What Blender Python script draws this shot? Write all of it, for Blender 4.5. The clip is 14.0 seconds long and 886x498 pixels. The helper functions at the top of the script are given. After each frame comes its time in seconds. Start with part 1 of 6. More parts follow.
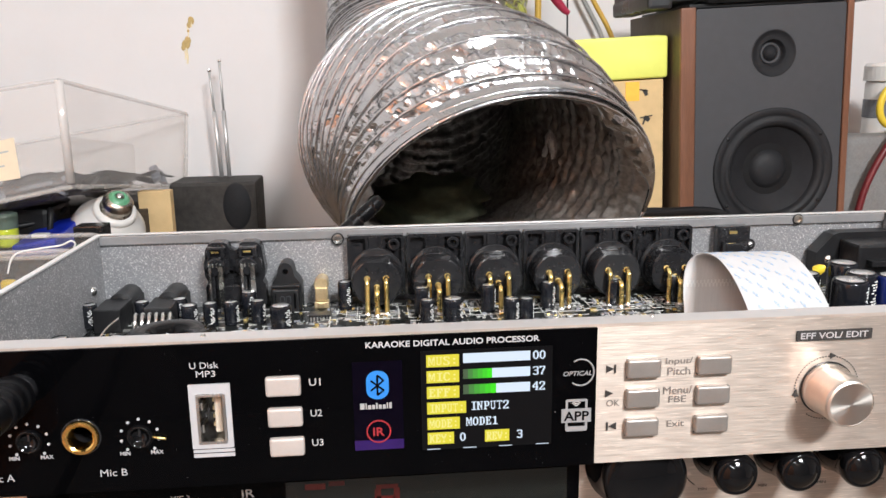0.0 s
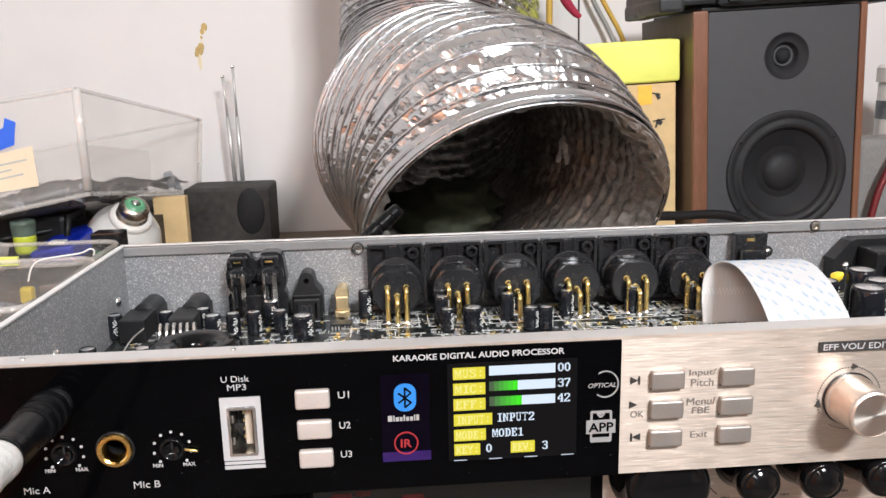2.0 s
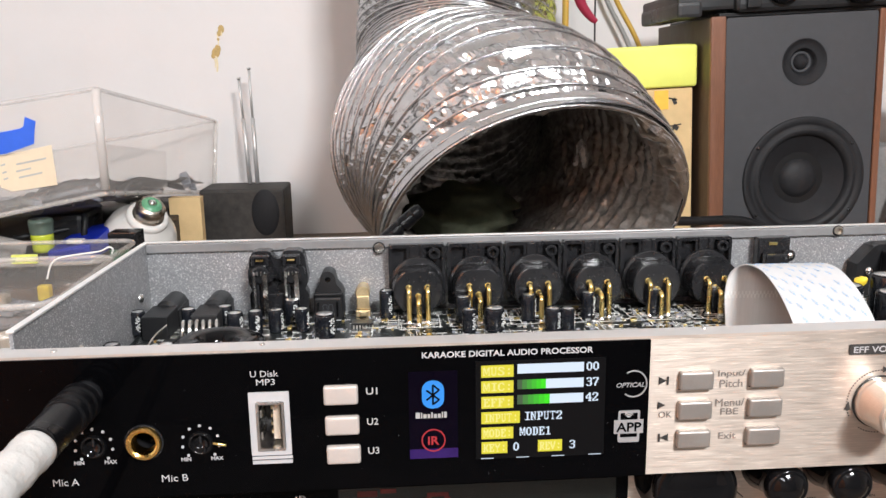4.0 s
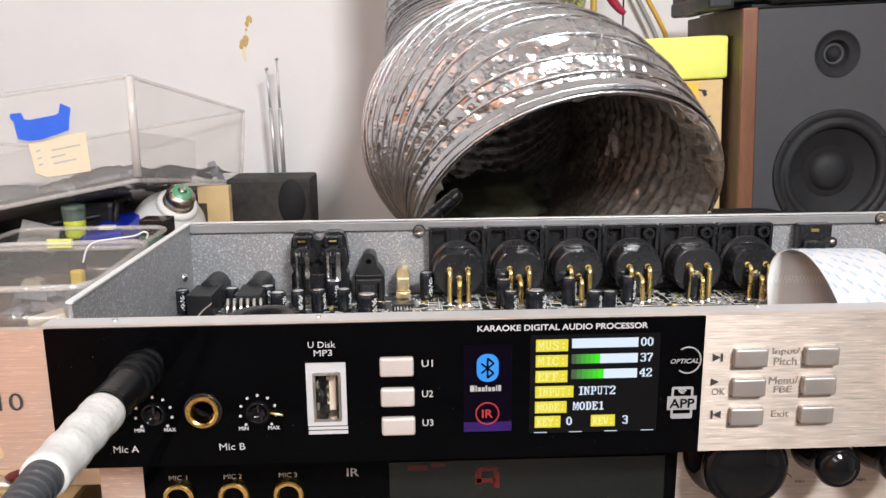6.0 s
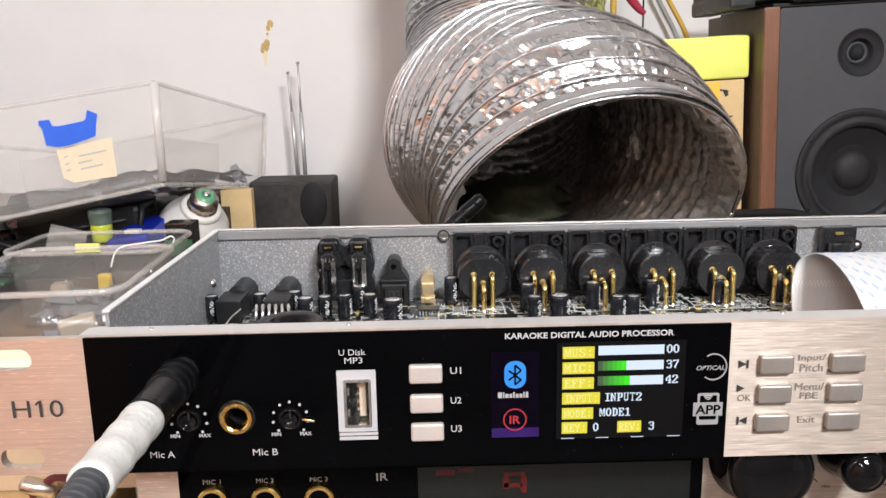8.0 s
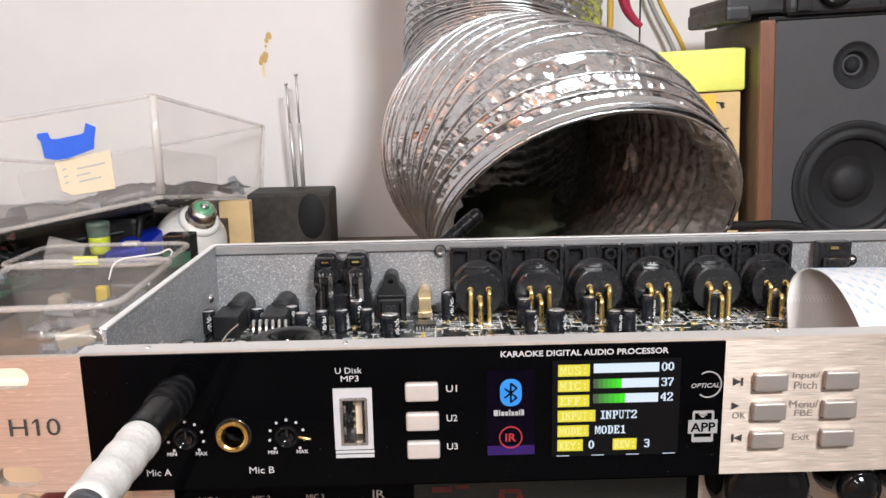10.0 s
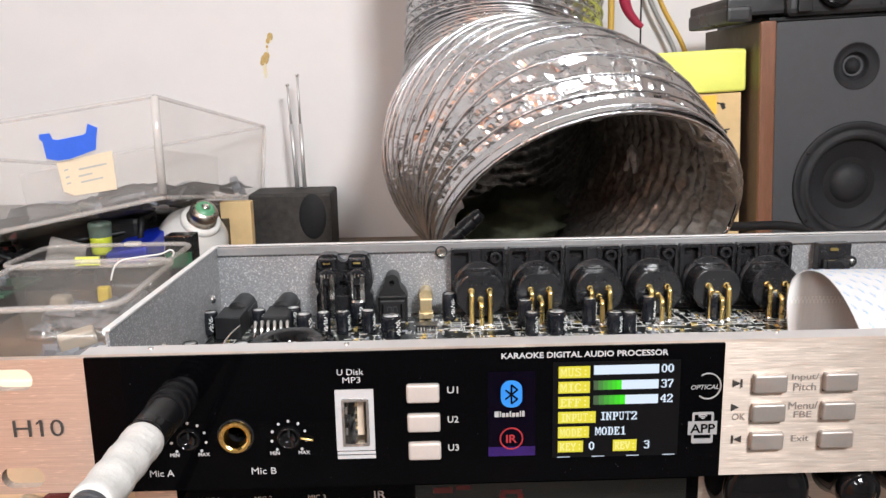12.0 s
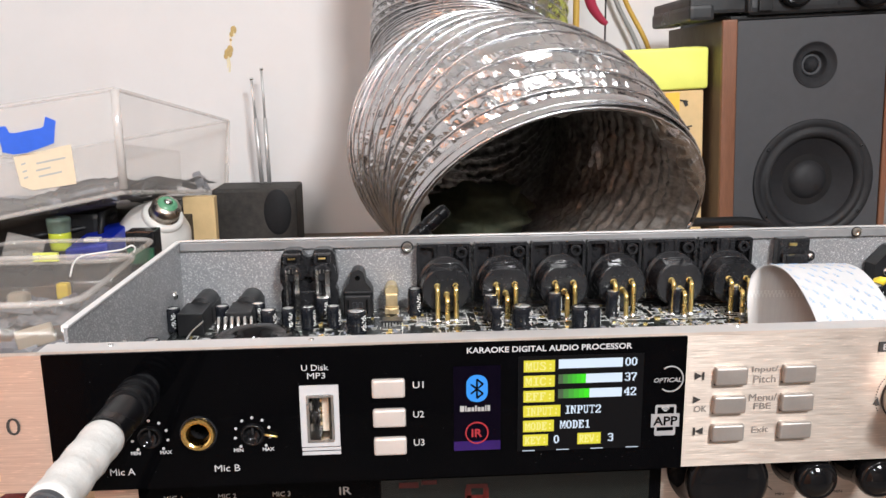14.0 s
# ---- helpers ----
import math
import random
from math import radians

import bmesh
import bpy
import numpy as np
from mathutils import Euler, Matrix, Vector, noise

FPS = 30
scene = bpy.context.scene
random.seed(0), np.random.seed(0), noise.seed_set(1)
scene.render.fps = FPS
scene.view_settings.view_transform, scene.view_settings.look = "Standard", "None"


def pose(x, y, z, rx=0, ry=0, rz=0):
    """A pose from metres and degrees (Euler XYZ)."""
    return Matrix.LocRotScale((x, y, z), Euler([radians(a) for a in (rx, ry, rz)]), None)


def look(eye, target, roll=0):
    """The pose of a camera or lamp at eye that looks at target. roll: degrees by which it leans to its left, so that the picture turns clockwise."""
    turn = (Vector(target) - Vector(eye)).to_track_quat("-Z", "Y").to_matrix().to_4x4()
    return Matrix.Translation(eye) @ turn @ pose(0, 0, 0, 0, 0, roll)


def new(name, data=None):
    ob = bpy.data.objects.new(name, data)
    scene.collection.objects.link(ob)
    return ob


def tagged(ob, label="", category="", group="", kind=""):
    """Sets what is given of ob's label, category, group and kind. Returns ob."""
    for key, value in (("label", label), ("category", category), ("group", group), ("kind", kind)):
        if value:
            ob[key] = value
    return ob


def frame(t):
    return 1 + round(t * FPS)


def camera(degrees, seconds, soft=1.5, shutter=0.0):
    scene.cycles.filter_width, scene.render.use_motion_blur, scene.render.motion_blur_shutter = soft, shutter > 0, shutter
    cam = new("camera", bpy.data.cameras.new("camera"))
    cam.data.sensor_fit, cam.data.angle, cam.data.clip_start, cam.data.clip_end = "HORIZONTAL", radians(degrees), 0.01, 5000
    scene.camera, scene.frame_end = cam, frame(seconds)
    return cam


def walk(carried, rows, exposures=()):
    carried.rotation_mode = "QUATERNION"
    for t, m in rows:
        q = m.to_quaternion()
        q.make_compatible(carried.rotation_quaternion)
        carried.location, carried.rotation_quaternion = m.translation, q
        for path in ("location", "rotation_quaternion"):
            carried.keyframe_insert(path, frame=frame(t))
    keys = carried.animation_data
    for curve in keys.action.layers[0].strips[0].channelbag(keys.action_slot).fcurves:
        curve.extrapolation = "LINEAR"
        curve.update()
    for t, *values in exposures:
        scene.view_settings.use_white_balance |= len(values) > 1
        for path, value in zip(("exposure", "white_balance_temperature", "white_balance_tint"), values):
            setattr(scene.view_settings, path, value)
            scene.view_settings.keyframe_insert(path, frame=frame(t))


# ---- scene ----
cam = camera(58.34, 14.0)
PATH = [
    (0, (-0.0651, -0.2236, 0.2196), (-0.0240, 0.2630, 0.1123), -0.86),
    (0.5, (-0.0654, -0.2240, 0.2204), (-0.0246, 0.2626, 0.1130), -0.97),
    (1, (-0.0646, -0.2234, 0.2195), (-0.0246, 0.2634, 0.1125), -1.15),
    (1.5, (-0.0663, -0.2242, 0.2224), (-0.0281, 0.2627, 0.1154), -1.29),
    (2, (-0.0703, -0.2257, 0.2244), (-0.0348, 0.2615, 0.1177), -1.29),
    (2.5, (-0.0722, -0.2258, 0.2229), (-0.0391, 0.2617, 0.1168), -1.15),
    (3, (-0.0756, -0.2255, 0.2218), (-0.0445, 0.2622, 0.1164), -0.95),
    (3.2, (-0.0768, -0.2256, 0.2214), (-0.0460, 0.2624, 0.1164), -0.93),
    (5.3, (-0.0762, -0.2264, 0.2240), (-0.0492, 0.2621, 0.1215), -0.40),
    (5.5, (-0.0774, -0.2272, 0.2210), (-0.0519, 0.2613, 0.1172), -0.39),
    (6, (-0.0889, -0.2282, 0.2162), (-0.0692, 0.2601, 0.1104), -0.48),
    (6.5, (-0.0941, -0.2300, 0.2185), (-0.0800, 0.2582, 0.1113), -0.65),
    (7, (-0.0901, -0.2303, 0.2184), (-0.0793, 0.2579, 0.1106), -0.80),
    (7.5, (-0.0916, -0.2305, 0.2195), (-0.0831, 0.2578, 0.1124), -0.97),
    (8, (-0.0917, -0.2315, 0.2201), (-0.0838, 0.2571, 0.1139), -1.06),
    (8.5, (-0.0909, -0.2314, 0.2212), (-0.0831, 0.2574, 0.1162), -1.11),
    (8.7, (-0.0908, -0.2313, 0.2212), (-0.0828, 0.2575, 0.1173), -1.11),
    (10.8, (-0.0912, -0.2330, 0.2241), (-0.0820, 0.2568, 0.1238), -1.06),
    (11, (-0.0920, -0.2331, 0.2239), (-0.0831, 0.2566, 0.1234), -1.06),
    (11.5, (-0.0917, -0.2337, 0.2249), (-0.0832, 0.2560, 0.1242), -1.05),
    (12, (-0.0910, -0.2336, 0.2242), (-0.0825, 0.2561, 0.1236), -1.06),
    (12.5, (-0.0917, -0.2336, 0.2239), (-0.0835, 0.2561, 0.1234), -1.04),
    (13, (-0.0918, -0.2332, 0.2241), (-0.0819, 0.2564, 0.1234), -1.02),
    (13.5, (-0.0925, -0.2339, 0.2243), (-0.0770, 0.2554, 0.1225), -0.94),
    (14, (-0.0907, -0.2332, 0.2237), (-0.0611, 0.2551, 0.1203), -0.60),
]
walk(cam, [(t, look(eye, target, roll)) for t, eye, target, roll in PATH])

# ---- world and light ----
world = bpy.data.worlds.new("world")
world.use_nodes = True
world.node_tree.nodes["Background"].inputs[0].default_value = (0.9, 0.95, 1.0, 1)
world.node_tree.nodes["Background"].inputs[1].default_value = 0.2
scene.world = world
scene.view_settings.exposure = 0.0


def area_lamp(name, eye, target, size_x, size_y, watts, colour):
    data = bpy.data.lights.new(name, "AREA")
    data.shape, data.size, data.size_y, data.energy, data.color = "RECTANGLE", size_x, size_y, watts, colour
    ob = new(name, data)
    ob.matrix_world = look(eye, target)
    return ob


LAMP_A = (0.36, -1.02, 1.02)
LAMP_B = (-0.66, -1.42, 1.05)
area_lamp("tube_light_a", LAMP_A, (0.0, 0.5, 0.1), 0.30, 0.16, 43, (0.97, 0.985, 1.0))
# second lamp is added to brighten the tan wall part for its reflections
area_lamp("tube_light_b", LAMP_B, (-1.0, -1.42, -0.1), 0.06, 1.0, 34, (0.97, 0.985, 1.0))


# ---- materials ----
def nodes_of(name):
    m = bpy.data.materials.new(name)
    m.use_nodes = True
    nt = m.node_tree
    return m, nt, nt.nodes["Principled BSDF"]


def mat(name, base, rough=0.5, metal=0.0, vary=0.12, scale=30.0, stretch=(1, 1, 1), bump=0.0, bump_scale=None,
        bump_stretch=None, coat=0.0, spec=0.5, emit=0.0, rough_vary=0.1, per_object=0.0, sub=0.0):
    """A principled material with two scales of colour variation, uneven roughness and fine relief."""
    m, nt, b = nodes_of(name)
    N, L = nt.nodes.new, nt.links.new
    co = N("ShaderNodeTexCoord")
    mp = N("ShaderNodeMapping")
    mp.inputs["Scale"].default_value = stretch
    L(co.outputs["Object"], mp.inputs["Vector"])
    fine, coarse = N("ShaderNodeTexNoise"), N("ShaderNodeTexNoise")
    fine.inputs["Scale"].default_value, fine.inputs["Detail"].default_value = scale * 6, 5
    coarse.inputs["Scale"].default_value, coarse.inputs["Detail"].default_value = scale * 0.6, 3
    L(mp.outputs[0], fine.inputs["Vector"])
    L(mp.outputs[0], coarse.inputs["Vector"])
    mix = N("ShaderNodeMath")
    mix.operation = "ADD"
    L(fine.outputs["Fac"], mix.inputs[0])
    L(coarse.outputs["Fac"], mix.inputs[1])
    ramp = N("ShaderNodeMapRange")
    ramp.inputs["From Min"].default_value, ramp.inputs["From Max"].default_value = 0.6, 1.4
    ramp.inputs["To Min"].default_value, ramp.inputs["To Max"].default_value = 1 - vary, 1 + vary
    L(mix.outputs[0], ramp.inputs["Value"])
    hsv = N("ShaderNodeHueSaturation")
    hsv.inputs["Color"].default_value = (*base, 1)
    value = ramp.outputs["Result"]
    if per_object:
        info, add = N("ShaderNodeObjectInfo"), N("ShaderNodeMath")
        add.operation = "MULTIPLY_ADD"
        L(info.outputs["Random"], add.inputs[0])
        add.inputs[1].default_value = per_object
        L(value, add.inputs[2])
        value = add.outputs[0]
    L(value, hsv.inputs["Value"])
    L(hsv.outputs["Color"], b.inputs["Base Color"])
    rr = N("ShaderNodeMapRange")
    rr.inputs["From Min"].default_value, rr.inputs["From Max"].default_value = 0.3, 0.7
    rr.inputs["To Min"].default_value = max(0.02, rough - rough_vary)
    rr.inputs["To Max"].default_value = min(1.0, rough + rough_vary)
    L(coarse.outputs["Fac"], rr.inputs["Value"])
    L(rr.outputs["Result"], b.inputs["Roughness"])
    b.inputs["Metallic"].default_value = metal
    b.inputs["Specular IOR Level"].default_value = spec
    b.inputs["Coat Weight"].default_value = coat
    b.inputs["Coat Roughness"].default_value = 0.05
    if sub:
        b.inputs["Subsurface Weight"].default_value = sub
        b.inputs["Subsurface Radius"].default_value = (0.004, 0.003, 0.003)
    if emit:
        b.inputs["Emission Color"].default_value = (*base, 1)
        b.inputs["Emission Strength"].default_value = emit
    if bump:
        bt, bn, bm_ = N("ShaderNodeTexNoise"), N("ShaderNodeBump"), N("ShaderNodeMapping")
        bm_.inputs["Scale"].default_value = bump_stretch or stretch
        L(co.outputs["Object"], bm_.inputs["Vector"])
        L(bm_.outputs[0], bt.inputs["Vector"])
        bt.inputs["Scale"].default_value, bt.inputs["Detail"].default_value = bump_scale or scale * 5, 4
        bn.inputs["Strength"].default_value, bn.inputs["Distance"].default_value = bump, 0.001
        L(bt.outputs["Fac"], bn.inputs["Height"])
        L(bn.outputs["Normal"], b.inputs["Normal"])
    return m


def brushed(name, base, rough, metal):
    """Brushed aluminium: straight fine scratches along x, short bright nicks, highlights drawn out up and down."""
    m, nt, b = nodes_of(name)
    N, L = nt.nodes.new, nt.links.new
    co = N("ShaderNodeTexCoord")

    def grain(stretch, detail):
        mp, noi = N("ShaderNodeMapping"), N("ShaderNodeTexNoise")
        mp.inputs["Scale"].default_value = stretch
        noi.inputs["Scale"].default_value, noi.inputs["Detail"].default_value = 1.0, detail
        L(co.outputs["Object"], mp.inputs["Vector"])
        L(mp.outputs[0], noi.inputs["Vector"])
        return noi.outputs["Fac"]

    def ranged(value, a0, a1, b0, b1):
        r = N("ShaderNodeMapRange")
        for key, x in (("From Min", a0), ("From Max", a1), ("To Min", b0), ("To Max", b1)):
            r.inputs[key].default_value = x
        L(value, r.inputs["Value"])
        return r.outputs["Result"]

    def joined(x, y, operation):
        n = N("ShaderNodeMath")
        n.operation = operation
        L(x, n.inputs[0])
        L(y, n.inputs[1])
        return n.outputs[0]

    lines, streaks, cloud, nicks = grain((26, 300, 3600), 2), grain((90, 300, 2000), 2), grain((9, 9, 22), 3), grain((170, 300, 2800), 1)
    shade = joined(ranged(lines, 0.25, 0.75, 0.86, 1.12), ranged(streaks, 0.3, 0.7, 0.94, 1.06), "MULTIPLY")
    shade = joined(shade, ranged(cloud, 0.3, 0.7, 0.93, 1.05), "MULTIPLY")
    shade = joined(shade, ranged(nicks, 0.62, 0.72, 0.0, 0.34), "ADD")
    hsv = N("ShaderNodeHueSaturation")
    hsv.inputs["Color"].default_value = (*base, 1)
    L(shade, hsv.inputs["Value"])
    L(hsv.outputs[0], b.inputs["Base Color"])
    L(ranged(streaks, 0.3, 0.7, rough - 0.06, rough + 0.06), b.inputs["Roughness"])
    bump = N("ShaderNodeBump")
    bump.inputs["Strength"].default_value, bump.inputs["Distance"].default_value = 0.10, 0.0005
    L(lines, bump.inputs["Height"])
    L(bump.outputs[0], b.inputs["Normal"])
    way = N("ShaderNodeCombineXYZ")
    way.inputs[2].default_value = 1.0
    L(way.outputs[0], b.inputs["Tangent"])
    b.inputs["Metallic"].default_value, b.inputs["Anisotropic"].default_value = metal, 0.75
    return m


def glow(name, colour, strength):
    m, nt, b = nodes_of(name)
    b.inputs["Base Color"].default_value = (0.01, 0.01, 0.01, 1)
    b.inputs["Emission Color"].default_value = (*colour, 1)
    b.inputs["Emission Strength"].default_value = strength
    b.inputs["Roughness"].default_value = 0.3
    return m


def speckled(name, dark, light, rough, metal, scale):
    """Metallic flake paint: small bright flakes in a grey ground."""
    m, nt, b = nodes_of(name)
    N, L = nt.nodes.new, nt.links.new
    co, vor, noi = N("ShaderNodeTexCoord"), N("ShaderNodeTexVoronoi"), N("ShaderNodeTexNoise")
    vor.inputs["Scale"].default_value = scale
    noi.inputs["Scale"].default_value, noi.inputs["Detail"].default_value = 40, 4
    L(co.outputs["Object"], vor.inputs["Vector"])
    L(co.outputs["Object"], noi.inputs["Vector"])
    sep = N("ShaderNodeSeparateColor")
    L(vor.outputs["Color"], sep.inputs[0])
    ramp = N("ShaderNodeValToRGB")
    ramp.color_ramp.elements[0].position, ramp.color_ramp.elements[0].color = 0.10, (*[c * 0.72 for c in dark], 1)
    ramp.color_ramp.elements[1].position, ramp.color_ramp.elements[1].color = 0.88, (*dark, 1)
    flake = ramp.color_ramp.elements.new(0.97)
    flake.color = (*light, 1)
    L(sep.outputs[0], ramp.inputs[0])
    hsv, rng = N("ShaderNodeHueSaturation"), N("ShaderNodeMapRange")
    rng.inputs["To Min"].default_value, rng.inputs["To Max"].default_value = 0.8, 1.2
    L(noi.outputs["Fac"], rng.inputs["Value"])
    L(rng.outputs["Result"], hsv.inputs["Value"])
    L(ramp.outputs[0], hsv.inputs["Color"])
    L(hsv.outputs[0], b.inputs["Base Color"])
    b.inputs["Metallic"].default_value, b.inputs["Roughness"].default_value = metal, rough
    bump = N("ShaderNodeBump")
    bump.inputs["Strength"].default_value, bump.inputs["Distance"].default_value = 0.7, 0.0006
    L(sep.outputs[1], bump.inputs["Height"])
    L(bump.outputs[0], b.inputs["Normal"])
    return m


def clear_plastic(name, tint, haze, gloss=0.12):
    """Thin clear plastic: mostly seen through, with a little haze and gloss."""
    m = bpy.data.materials.new(name)
    m.use_nodes = True
    nt = m.node_tree
    nt.nodes.clear()
    N, L = nt.nodes.new, nt.links.new
    out, tr, di, gl = N("ShaderNodeOutputMaterial"), N("ShaderNodeBsdfTransparent"), N("ShaderNodeBsdfDiffuse"), N("ShaderNodeBsdfGlossy")
    tr.inputs[0].default_value = (*tint, 1)
    di.inputs[0].default_value = (0.86, 0.81, 0.78, 1)
    gl.inputs[0].default_value, gl.inputs[1].default_value = (0.9, 0.9, 0.9, 1), 0.12
    a, b, noi, rng, co = N("ShaderNodeMixShader"), N("ShaderNodeMixShader"), N("ShaderNodeTexNoise"), N("ShaderNodeMapRange"), N("ShaderNodeTexCoord")
    noi.inputs["Scale"].default_value = 18
    L(co.outputs["Object"], noi.inputs["Vector"])
    rng.inputs["To Min"].default_value, rng.inputs["To Max"].default_value = haze * 0.6, haze * 1.4
    L(noi.outputs["Fac"], rng.inputs["Value"])
    L(rng.outputs["Result"], a.inputs[0])
    L(tr.outputs[0], a.inputs[1])
    L(di.outputs[0], a.inputs[2])
    b.inputs[0].default_value = gloss
    L(a.outputs[0], b.inputs[1])
    L(gl.outputs[0], b.inputs[2])
    L(b.outputs[0], out.inputs[0])
    return m


M_WALL = mat("wall_plaster", (0.74, 0.715, 0.71), 0.85, vary=0.035, scale=2.5, bump=0.25, bump_scale=60)
M_TAN = mat("tan_wall", (0.84, 0.31, 0.115), 0.6, vary=0.1, scale=3)
M_REAR = mat("rear_wall", (0.33, 0.32, 0.31), 0.85, vary=0.06, scale=3)
M_CEIL = mat("ceiling_paint", (0.8, 0.8, 0.78), 0.9, vary=0.03, scale=3)
M_FLOOR = mat("floor_tile", (0.26, 0.25, 0.24), 0.5, vary=0.1, scale=4)
M_BENCH = mat("bench_wood", (0.16, 0.11, 0.075), 0.55, vary=0.25, scale=8, stretch=(1, 8, 1), bump=0.2)
M_CHAMP = brushed("champagne_brushed", (0.61, 0.522, 0.455), 0.43, 0.88)
M_EDGE = mat("cut_aluminium_edge", (0.77, 0.765, 0.76), 0.4, 0.5, vary=0.05, scale=30, bump=0.05)
M_ALU = mat("pale_aluminium", (0.60, 0.59, 0.585), 0.42, 0.6, vary=0.05, scale=30, bump=0.05)
M_RIM = mat("dull_folded_rim", (0.27, 0.27, 0.275), 0.45, 0.5, vary=0.12, scale=40, bump=0.1)
M_CHASSIS = speckled("silver_flake_paint", (0.39, 0.395, 0.41), (0.85, 0.85, 0.86), 0.40, 0.45, 2700)
M_ACRYL = mat("black_acrylic", (0.0012, 0.0012, 0.0015), 0.06, vary=0.2, scale=12, rough_vary=0.03, spec=0.06)
M_BLACK = mat("black_plastic", (0.014, 0.014, 0.0155), 0.17, vary=0.2, scale=60, bump=0.05, bump_scale=500)
M_PLUG = mat("soft_black_rubber", (0.004, 0.004, 0.0048), 0.32, vary=0.2, scale=60, spec=0.22)
M_BLACK_MATT = mat("black_matt_plastic", (0.010, 0.010, 0.011), 0.42, vary=0.25, scale=40, bump=0.1, bump_scale=600, spec=0.35)
M_GLOSSY = mat("glossy_black", (0.004, 0.004, 0.0045), 0.07, vary=0.2, scale=40, rough_vary=0.03, spec=0.22)
M_SLEEVE = mat("capacitor_sleeve", (0.008, 0.009, 0.012), 0.18, vary=0.2, scale=80, per_object=0.1)
M_SLEEVE_BLUE = mat("capacitor_sleeve_blue", (0.01, 0.02, 0.12), 0.2, vary=0.2, scale=80)
M_CANTOP = mat("capacitor_top", (0.85, 0.85, 0.85), 0.3, 0.9, vary=0.08, scale=90)
M_PRINT = mat("white_print", (0.39, 0.39, 0.40), 0.5, vary=0.05, scale=200)
M_SILK = mat("grey_print", (0.34, 0.34, 0.34), 0.5, vary=0.05, scale=200)
M_DIMPRINT = mat("dim_grey_print", (0.24, 0.24, 0.245), 0.5, vary=0.05, scale=200)
M_BOARDPRINT = mat("board_white_print", (0.78, 0.78, 0.76), 0.5, vary=0.05, scale=200)
# dark ink made paler for the panel's reflection over the words
M_PALEINK = mat("reflection_paled_print", (0.19, 0.17, 0.155), 0.5, vary=0.2, scale=200)
M_INK = mat("dark_print", (0.03, 0.028, 0.027), 0.5, vary=0.1, scale=200)
M_PCB = mat("black_circuit_board", (0.010, 0.012, 0.012), 0.3, vary=0.4, scale=60, bump=0.1, bump_scale=400)
M_GOLD = mat("gold_plate", (0.96, 0.74, 0.30), 0.28, 1.0, vary=0.08, scale=200)
M_GOLD_DULL = mat("dull_gold_plate", (0.66, 0.53, 0.32), 0.42, 0.9, vary=0.15, scale=200)
M_BRASS = mat("brass_ring", (0.92, 0.62, 0.20), 0.25, 1.0, vary=0.08, scale=200)
M_STEEL = mat("bright_steel", (0.75, 0.74, 0.72), 0.22, 1.0, vary=0.06, scale=200)
M_SOLDER = mat("solder", (0.8, 0.79, 0.77), 0.3, 1.0, vary=0.2, scale=400)
M_BUTTON = mat("pale_pink_button", (0.49, 0.44, 0.41), 0.38, 0.25, vary=0.04, scale=150)
M_NAV = mat("grey_champagne_button", (0.30, 0.275, 0.255), 0.38, 0.55, vary=0.05, scale=150)
M_KNOB = mat("turned_aluminium", (0.76, 0.70, 0.64), 0.34, 0.95, vary=0.06, scale=60, bump=0.08, bump_scale=900)
def turned_face(name, base):
    m, nt, b = nodes_of(name)
    tan = nt.nodes.new("ShaderNodeTangent")
    tan.direction_type, tan.axis = "RADIAL", "Y"
    nt.links.new(tan.outputs[0], b.inputs["Tangent"])
    b.inputs["Base Color"].default_value = (*base, 1)
    b.inputs["Metallic"].default_value, b.inputs["Roughness"].default_value, b.inputs["Anisotropic"].default_value = 1.0, 0.34, 0.85
    return m


M_FACE = turned_face("turned_knob_face", (0.86, 0.80, 0.74))
M_RIBBON = mat("ribbon_cable_white", (0.46, 0.465, 0.475), 0.42, vary=0.03, scale=40)
M_RIBBON_BACK = mat("ribbon_cable_grey", (0.66, 0.65, 0.64), 0.40, vary=0.08, scale=40, stretch=(40, 1, 1))
M_BLUEPRINT = mat("pale_blue_print", (0.25, 0.42, 0.66), 0.5, vary=0.1, scale=200)
M_TAPE = mat("white_cloth_tape", (0.50, 0.49, 0.475), 0.6, vary=0.06, scale=60, bump=0.3, bump_scale=700)
M_RUBBER = mat("dark_grey_rubber", (0.030, 0.032, 0.037), 0.42, vary=0.15, scale=60)
M_FOIL = mat("aluminium_foil", (0.63, 0.635, 0.645), 0.21, 1.0, vary=0.05, scale=40, bump=0.55, bump_scale=300, rough_vary=0.07)
# foil seen from inside the duct; its shade is put into this dark colour
M_INNER_SHADE = mat("duct_lining", (0.29, 0.27, 0.25), 0.36, 0.5, vary=0.6, scale=40, bump=0.9, bump_scale=170)
M_YELLOW = mat("yellow_paper", (0.78, 0.81, 0.17), 0.45, vary=0.06, scale=12, bump=0.6, bump_scale=45)
M_CARD = mat("cardboard", (0.66, 0.47, 0.24), 0.75, vary=0.10, scale=14, bump=0.2, bump_scale=200)
M_ORANGE = mat("orange_tape", (0.90, 0.50, 0.06), 0.4, vary=0.1, scale=30)
M_VENEER = mat("walnut_veneer", (0.17, 0.072, 0.040), 0.38, vary=0.28, scale=12, stretch=(12, 3, 1), bump=0.1, coat=0.3)
# walnut again, with the shade of the unlit sides put into its colour
M_VENEER_SHADED = mat("shaded_walnut_side", (0.105, 0.072, 0.056), 0.5, vary=0.25, scale=12, stretch=(3, 3, 1), bump=0.1)
M_BAFFLE = mat("charcoal_baffle", (0.043, 0.044, 0.049), 0.6, vary=0.10, scale=20, bump=0.12, bump_scale=700)
